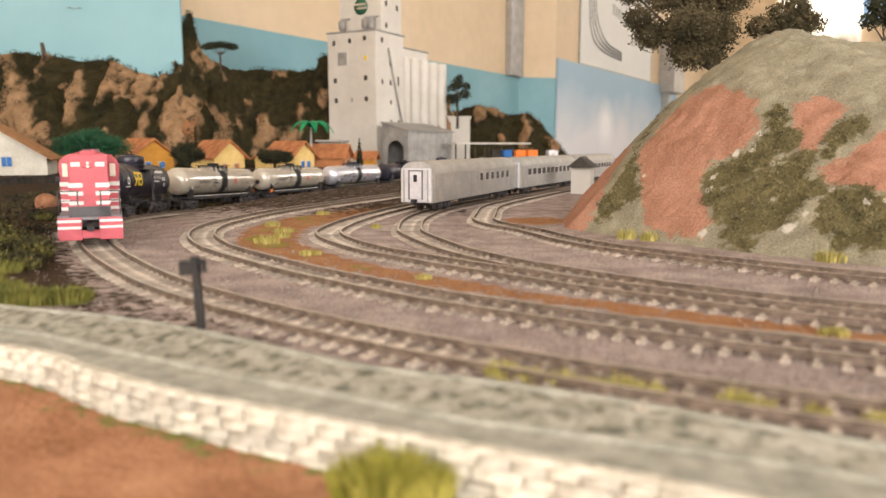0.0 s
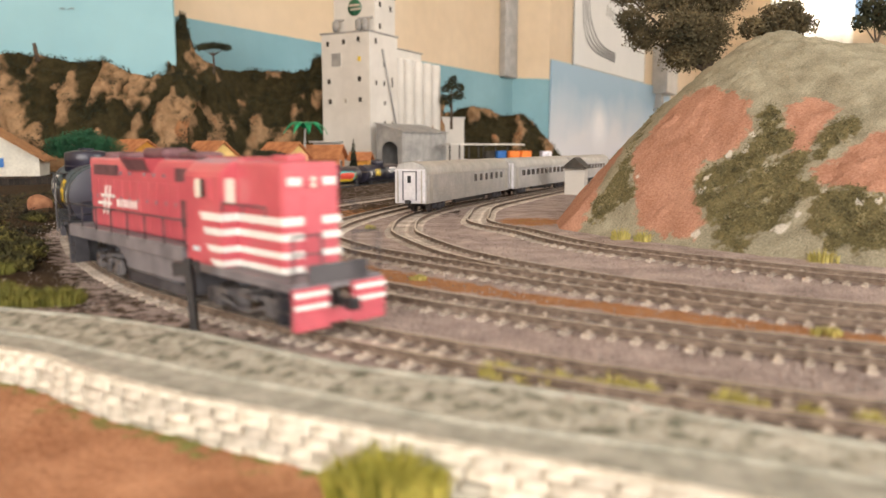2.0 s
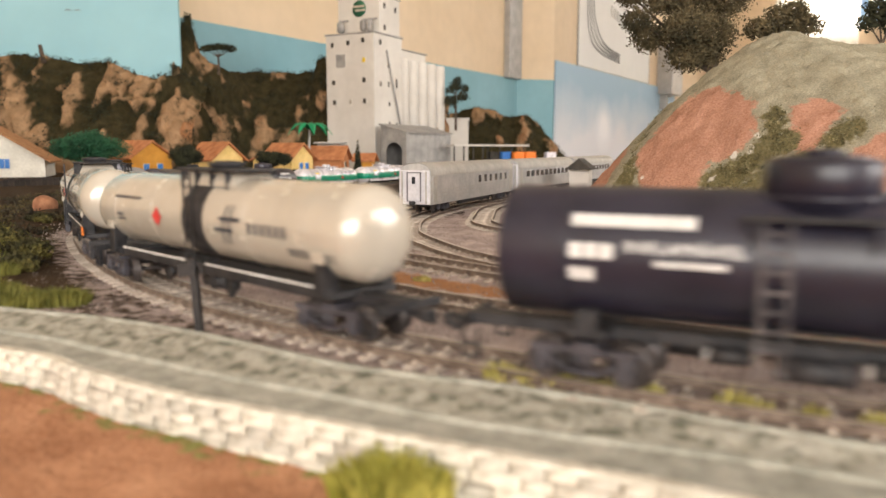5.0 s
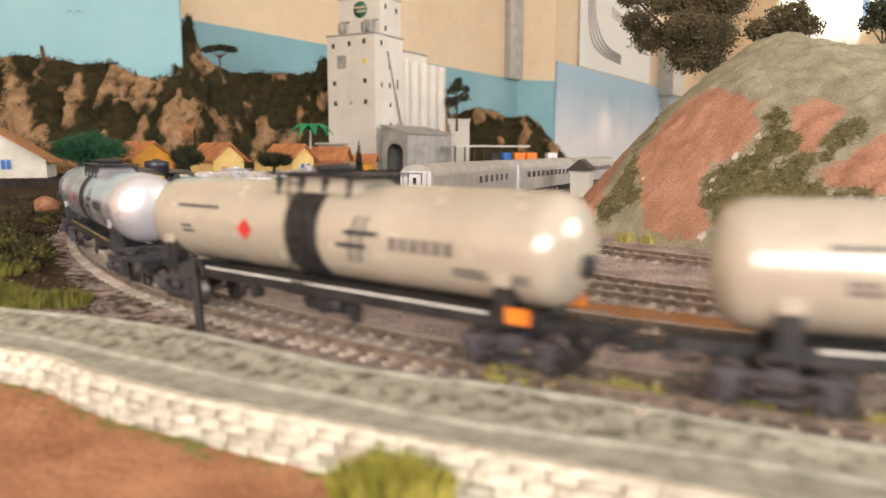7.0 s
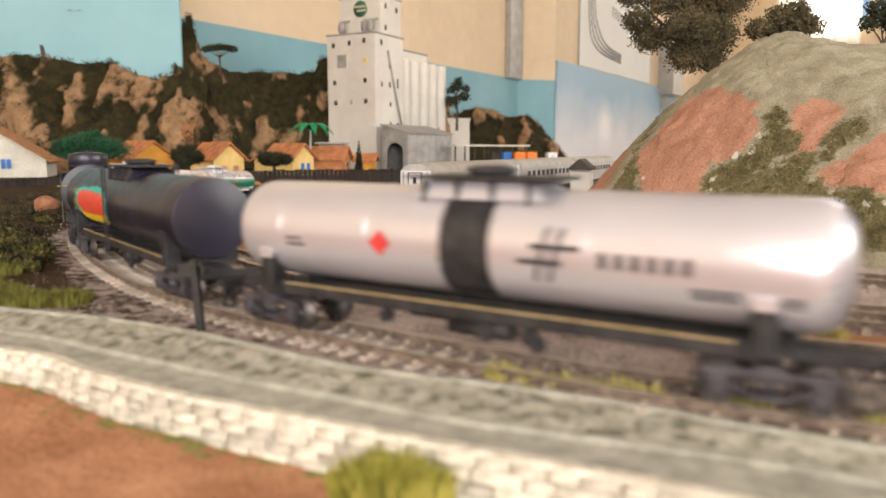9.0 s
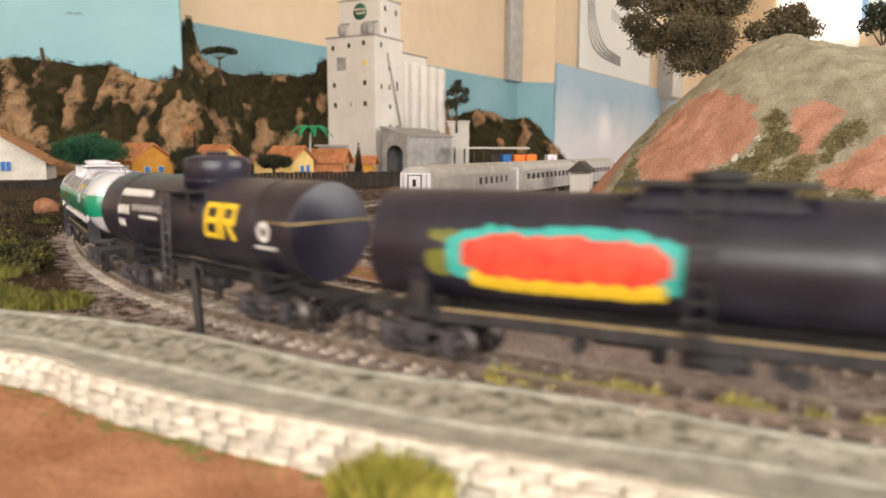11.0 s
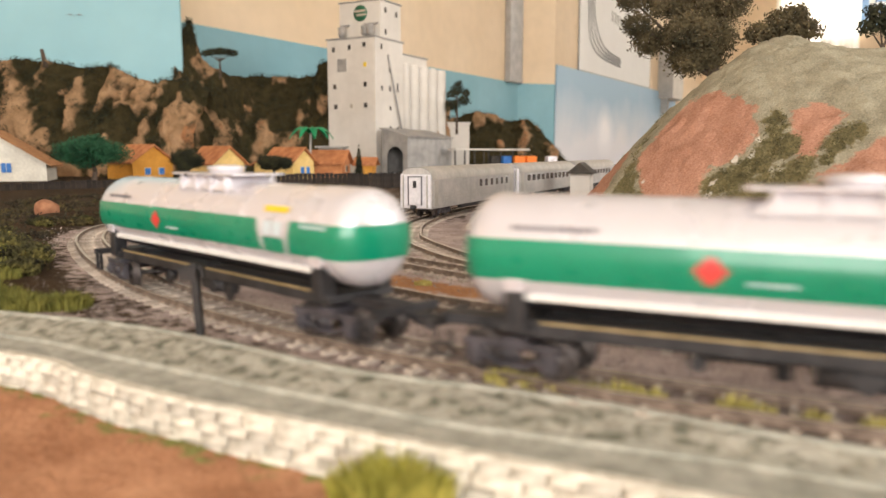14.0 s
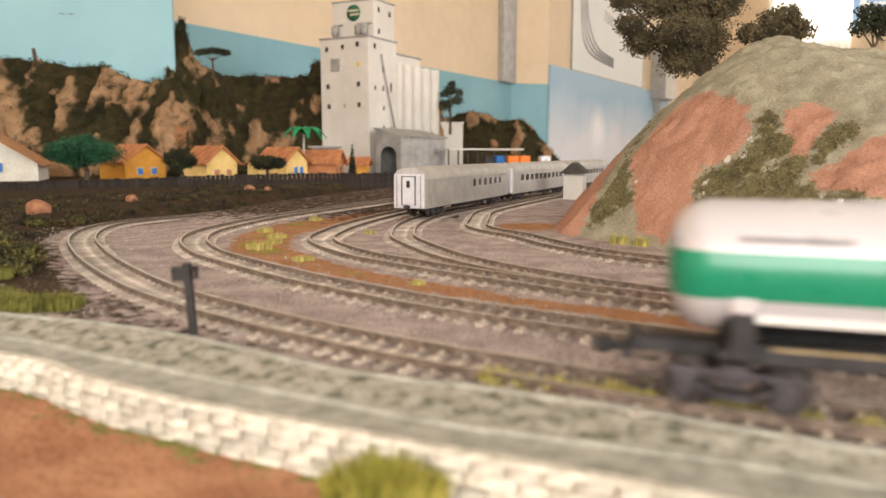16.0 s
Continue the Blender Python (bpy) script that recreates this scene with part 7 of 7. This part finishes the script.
def coach(s_front, length, first, pitch, n, wide):
    """A passenger coach on track d; s_front is the way to its near end. Local +x runs towards the near end."""
    ln = TRACK["d"]
    fb, rb2 = ln.at(s_front - 0.035), ln.at(s_front - length + 0.035)
    h = math.atan2(fb[1] - rb2[1], fb[0] - rb2[0])
    c = (fb + rb2) / 2
    e = thing("coach", pose(c[0], c[1], 0, 0, 0, math.degrees(h)), "parked silver passenger coach with small windows", "passenger coach", "parked coaches")
    half, W = length / 2, 0.0148
    bm = bmesh.new()
    prof = [(-W, 0.0085), (W, 0.0085), (W, 0.0335)]
    roof = [(W * math.cos(a), 0.0335 + 0.0105 * math.sin(a) ** 0.8) for a in [math.pi * k / 12 for k in range(1, 12)]]
    prof = prof + roof + [(-W, 0.0335)]
    lo = [bm.verts.new((-half, y, z)) for y, z in prof]
    hi = [bm.verts.new((half, y, z)) for y, z in prof]
    bm.faces.new(lo[::-1])
    bm.faces.new(hi)
    for k in range(len(prof)):
        j = (k + 1) % len(prof)
        f = bm.faces.new((lo[k], lo[j], hi[j], hi[k]))
        f.smooth = 2 <= k <= 13
    bmesh.ops.recalc_face_normals(bm, faces=bm.faces)
    body = part("body", bm, M_COACH, e)
    # roof shell
    bm = bmesh.new()
    rp = [(W + 0.0004, 0.0332)] + [((W + 0.0004) * math.cos(a), 0.0335 + 0.0109 * math.sin(a) ** 0.8) for a in [math.pi * k / 12 for k in range(1, 12)]] + [(-W - 0.0004, 0.0332)]
    a = [bm.verts.new((-half + 0.001, y, z)) for y, z in rp]
    b = [bm.verts.new((half - 0.001, y, z)) for y, z in rp]
    for k in range(len(rp) - 1):
        bm.faces.new((a[k], a[k + 1], b[k + 1], b[k])).smooth = True
    part("roof", bm, M_COACH_ROOF, e)
    for d in (-1, 1):
        x0, x1 = sorted((d * half, d * (half + 0.0012)))
        end = part("end", box(x0, x1, -W + 0.0006, W - 0.0006, 0.0090, 0.0380, bevel=0.0006), M_COACH_END, e, "white painted coach end")
        x2, x3 = sorted((d * (half + 0.0012), d * (half + 0.0026)))
        door = part("end_door", box(x2, x3, -0.0056, 0.0056, 0.0120, 0.0355, bevel=0.0005), M_COACH_END, end)
        x4, x5 = sorted((d * (half + 0.0026), d * (half + 0.0029)))
        part("window", box(x4, x5, -0.0016, 0.0016, 0.0265, 0.0325), M_GLASS, door)
        part("door_frame", boxes((x2, x3 + 0.0002, -0.0066, -0.0058, 0.0115, 0.0365), (x2, x3 + 0.0002, 0.0058, 0.0066, 0.0115, 0.0365), (x2, x3 + 0.0002, -0.0066, 0.0066, 0.0357, 0.0365)), M_GREY, end)
        for yy in (-0.0112, 0.0112):
            part("corner_post", box(x2, x3, yy - 0.0004, yy + 0.0004, 0.0095, 0.0370), M_COACH_ROOF, end)
        part("coupler", coupler(d * half, d), M_UNDER, e)
        bog = piece("bogie", BOGIE, e, Matrix.Translation((d * (half - 0.035), 0, 0)))
        for dx in (-0.01025, 0.01025):
            piece("wheelset", WHEELSET, bog, Matrix.Translation((dx, 0, WHEEL_R)))
    for s in (-1, 1):
        y0, y1 = sorted((s * W, s * (W + 0.00035)))
        for k in range(n):
            x = half - first - k * pitch
            part("window", box(x - wide, x + wide, y0, y1, 0.0232, 0.0302, bevel=0.0001), M_GLASS, body)
        for x in (-half + 0.010, half - 0.010):
            part("door", box(x - 0.0042, x + 0.0042, y0, y1, 0.0105, 0.0325, bevel=0.0001), M_COACH_ROOF, body)
        for z in (0.0145, 0.0175, 0.0205):
            part("side_groove", box(-half + 0.016, half - 0.016, *sorted((s * W, s * (W + 0.0002))), z, z + 0.0004), M_COACH_ROOF, body)
        part("skirt", box(-half * 0.35, half * 0.35, *sorted((s * 0.008, s * 0.012)), 0.0045, 0.0087, bevel=0.0005), M_UNDER, e)
    return e


ln = TRACK["d"]
i = int(np.hypot(ln.p[:, 0] + 0.030, ln.p[:, 1] - 0.635).argmin())
s0 = float(ln.s[i])
for k in range(3):
    coach(s0 - k * 0.252, 0.238, *((0.125, 0.017, 6, 0.0035), (0.034, 0.0185, 10, 0.0055), (0.034, 0.0185, 10, 0.0055))[k])

# ---- things on the walls ----
M_PAPER = mat("white_poster_paper", [(0.80, 0.79, 0.77), (0.84, 0.83, 0.81)], 0.7, 0, 3, fine=0.02)
M_INK = mat("dark_print", [(0.10, 0.10, 0.11), (0.16, 0.15, 0.15)], 0.7, 0, 30)
NORTH = BACK @ Matrix.Translation((0.509, 3.66, 0)) @ Matrix.Rotation(math.atan2(3.02, 1.791), 4, "Z")
poster = thing("poster", NORTH, "white framed poster with a printed track plan", "poster")
part("sheet", box(0.30, 1.60, -0.008, -0.003, 0.485, 1.25), M_PAPER, poster)
edge = boxes((0.294, 0.30, -0.010, -0.003, 0.48, 1.27), (1.60, 1.606, -0.010, -0.003, 0.48, 1.27), (0.294, 1.606, -0.010, -0.003, 0.479, 0.486))
part("frame", edge, M_FRAME, poster)
for k in range(4):
    pts = smooth_line([(0.42 + 0.03 * k, 1.2), (0.42 + 0.03 * k, 0.85), (0.46 + 0.035 * k, 0.66 + 0.02 * k), (0.62 + 0.03 * k, 0.585 + 0.016 * k), (0.98, 0.56 + 0.014 * k)], 8)
    bm = bmesh.new()
    prev = None
    for (x, z), (x2, z2) in zip(pts, list(pts[1:]) + [pts[-1]]):
        d = Vector((x2 - x, z2 - z))
        nrm = Vector((-d.y, d.x)).normalized() * 0.006 if d.length > 1e-6 else nrm
        cur = [bm.verts.new((x + nrm.x, -0.0090, z + nrm.y)), bm.verts.new((x - nrm.x, -0.0090, z - nrm.y))]
        if prev:
            bm.faces.new((prev[0], prev[1], cur[1], cur[0]))
        prev = cur
    part("track_line", bm, M_INK, poster)
part("caption_bars", boxes(*[(0.80 + 0.05 * k, 0.835 + 0.05 * k, -0.0092, -0.0076, 0.80 - 0.006 * k, 0.86 - 0.006 * k) for k in range(8)]), M_FRAME, poster)
cab = thing("wall_cabinet", NORTH, "narrow beige cabinet with a pipe on the wall", "wall cabinet")
part("body", box(1.83, 2.16, -0.10, -0.003, 0.43, 0.745, bevel=0.01), M_SILO, cab)
part("door_edge", box(1.825, 1.84, -0.105, -0.003, 0.43, 0.76), M_FRAME, cab)
part("bracket", box(1.88, 1.92, -0.06, -0.003, 0.33, 0.43), M_FRAME, cab)

# printed sky panel over the blue band
pm = bpy.data.materials.new("printed_sky")
pm.use_nodes = True
nt = pm.node_tree
b = nt.nodes["Principled BSDF"]
tc = nt.nodes.new("ShaderNodeTexCoord")
sep = nt.nodes.new("ShaderNodeSeparateXYZ")
nt.links.new(tc.outputs["Object"], sep.inputs[0])
mr = nt.nodes.new("ShaderNodeMapRange")
mr.inputs[1].default_value, mr.inputs[2].default_value = 0.05, 0.40
nt.links.new(sep.outputs[2], mr.inputs[0])
cl = nt.nodes.new("ShaderNodeTexNoise")
cl.inputs["Scale"].default_value, cl.inputs["Detail"].default_value = 3.2, 5
nt.links.new(tc.outputs["Object"], cl.inputs["Vector"])
ad = nt.nodes.new("ShaderNodeMath")
ad.operation = "MULTIPLY_ADD"
ad.inputs[1].default_value, ad.inputs[2].default_value = -0.9, 0.45
nt.links.new(cl.outputs[0], ad.inputs[0])
sm = nt.nodes.new("ShaderNodeMath")
nt.links.new(mr.outputs[0], sm.inputs[0])
nt.links.new(ad.outputs[0], sm.inputs[1])
rp = nt.nodes.new("ShaderNodeValToRGB")
rp.color_ramp.elements[0].position, rp.color_ramp.elements[0].color = 0.1, (0.78, 0.78, 0.82, 1)
rp.color_ramp.elements[1].position, rp.color_ramp.elements[1].color = 0.95, (0.36, 0.52, 0.66, 1)
nt.links.new(sm.outputs[0], rp.inputs[0])
mp = nt.nodes.new("ShaderNodeMapping")
mp.inputs["Location"].default_value = (-0.73 / 0.17, 0.0, -0.17 / 0.17)
mp.inputs["Scale"].default_value = (1 / 0.17, 0.0, 1 / 0.17)
nt.links.new(tc.outputs["Object"], mp.inputs["Vector"])
gl = nt.nodes.new("ShaderNodeTexGradient")
gl.gradient_type = "SPHERICAL"
nt.links.new(mp.outputs[0], gl.inputs["Vector"])
cloud = nt.nodes.new("ShaderNodeMath")
cloud.operation = "MULTIPLY"
nt.links.new(gl.outputs["Fac"], cloud.inputs[0])
nt.links.new(cl.outputs[0], cloud.inputs[1])
wh_mix = nt.nodes.new("ShaderNodeMix")
wh_mix.data_type = "RGBA"
wh_mix.inputs[7].default_value = (0.92, 0.91, 0.94, 1)
gain = nt.nodes.new("ShaderNodeMapRange")
gain.inputs[2].default_value = 0.42
nt.links.new(cloud.outputs[0], gain.inputs[0])
nt.links.new(gain.outputs[0], wh_mix.inputs[0])
nt.links.new(rp.outputs[0], wh_mix.inputs[6])
nt.links.new(wh_mix.outputs[2], b.inputs["Base Color"])
b.inputs["Roughness"].default_value = 0.6
single("sky_print", box(0.004, 2.3, -0.012, -0.003, -0.03, BAND - 0.004), pm, "printed hazy sky picture along the wall's lower band", "backdrop picture", "structure", m=NORTH)

# window, blind and curtain in the far wall
FAR = BACK @ Matrix.Translation((2.3, 6.68, 0)) @ Matrix.Rotation(math.atan2(-1.28, 2.3), 4, "Z")
win = thing("window_1", FAR, "bright window with pale horizontal blind slats", "window", kind="structure")
for x0, x1, z0, z1 in ((1.19, 1.23, 1.02, 1.75), (2.41, 2.45, 1.02, 1.75), (1.23, 2.41, 1.02, 1.06), (1.23, 2.41, 1.71, 1.75), (1.80, 1.84, 1.06, 1.71)):
    part("window_frame", box(x0, x1, 0.03, 0.09, z0, z1), M_PAPER, win)
slat = mesh_of(box(1.235, 2.405, 0.0, 0.022, -0.002, 0.002), "slat")
slat.materials.append(M_PAPER)
for k in range(14):
    piece("slat", slat, win, Matrix.Translation((0, 0.008, 1.085 + 0.045 * k)) @ Matrix.Rotation(radians(62), 4, "X"))
M_CURTAIN = mat("beige_curtain_cloth", [(0.76, 0.72, 0.64), (0.84, 0.80, 0.72)], 0.95, 0, 30)
# daylight shines through the cloth
cn = M_CURTAIN.node_tree
thin = cn.nodes.new("ShaderNodeBsdfTranslucent")
thin.inputs[0].default_value = (0.80, 0.76, 0.68, 1)
both = cn.nodes.new("ShaderNodeMixShader")
both.inputs[0].default_value = 0.5
cn.links.new(cn.nodes["Principled BSDF"].outputs[0], both.inputs[1])
cn.links.new(thin.outputs[0], both.inputs[2])
cn.links.new(both.outputs[0], cn.nodes["Material Output"].inputs[0])
bm = bmesh.new()
rows = []
for k in range(81):
    x = 0.52 + 0.62 * k / 80
    y = -0.07 - 0.02 * math.sin(k * 0.95) - 0.008 * math.sin(k * 0.37)
    rows.append([bm.verts.new((x, y, z)) for z in (0.2, 1.9)])
for a, b2 in zip(rows, rows[1:]):
    bm.faces.new((a[0], b2[0], b2[1], a[1])).smooth = True
bmesh.ops.solidify(bm, geom=list(bm.faces), thickness=0.004)
single("curtain", bm, M_CURTAIN, "beige curtain hanging in folds beside the window", "curtain", m=FAR)

# warning word on the black tanks
word = bpy.data.curves.new("warning_word", "FONT")
word.body, word.size = "INFLAM\u00c1VEL", 0.0036
word_ob = new("warning_word", word)
bpy.context.view_layer.update()
flat = bpy.data.meshes.new_from_object(word_ob.evaluated_get(bpy.context.evaluated_depsgraph_get()))
bpy.data.objects.remove(word_ob)
xs = [v.co.x for v in flat.vertices]
wide = max(xs) - min(xs)
for tank, R, zc, side in WARNINGS:
    me = flat.copy()
    for v in me.vertices:
        u = v.co.y + 0.0019
        x = (v.co.x - min(xs)) / wide * 0.0250
        x = -0.0378 + x if side < 0 else -0.0128 - x
        v.co = Vector((x, side * (R + 0.00025) * math.cos(u / R), zc + (R + 0.00025) * math.sin(u / R)))
    me.materials.clear()
    me.materials.append(M_MARK)
    ob = new("warning_word", me)
    ob.parent = tank
    ob["label"] = "white painted warning word"
bpy.data.meshes.remove(flat)


# ---- what moves ----
def motions():
    way = TRACK["a"]
    for car, front, rear, bogies, wheels in MOVING:
        rows, turns = [], ([], [])
        for k in range(65):
            t = k * 0.25
            f, r = way.at(front + travel(t)), way.at(rear + travel(t))
            h = math.atan2(f[1] - r[1], f[0] - r[0])
            c = (f + r) / 2
            zf, zr = grade(front + travel(t)), grade(rear + travel(t))
            rows.append((t, pose(c[0], c[1], (zf + zr) / 2, 0, -math.degrees(math.atan2(zf - zr, front - rear)), math.degrees(h))))
            half = math.hypot(*(f - r)) / 2
            for j, (s, x) in enumerate(((front, half), (rear, -half))):
                turn = (way.heading(s + travel(t)) - h + math.pi) % (2 * math.pi) - math.pi
                turns[j].append((t, pose(x, 0, 0, 0, 0, math.degrees(turn))))
        walk(car, rows)
        for b, rws in zip(bogies, turns):
            walk(b, rws)
        for w in wheels:
            x = w.location.x
            walk(w, [(k / 30, pose(x, 0, WHEEL_R, 0, math.degrees(travel(k / 30) / WHEEL_R) % 360, 0)) for k in range(481)])


motions()
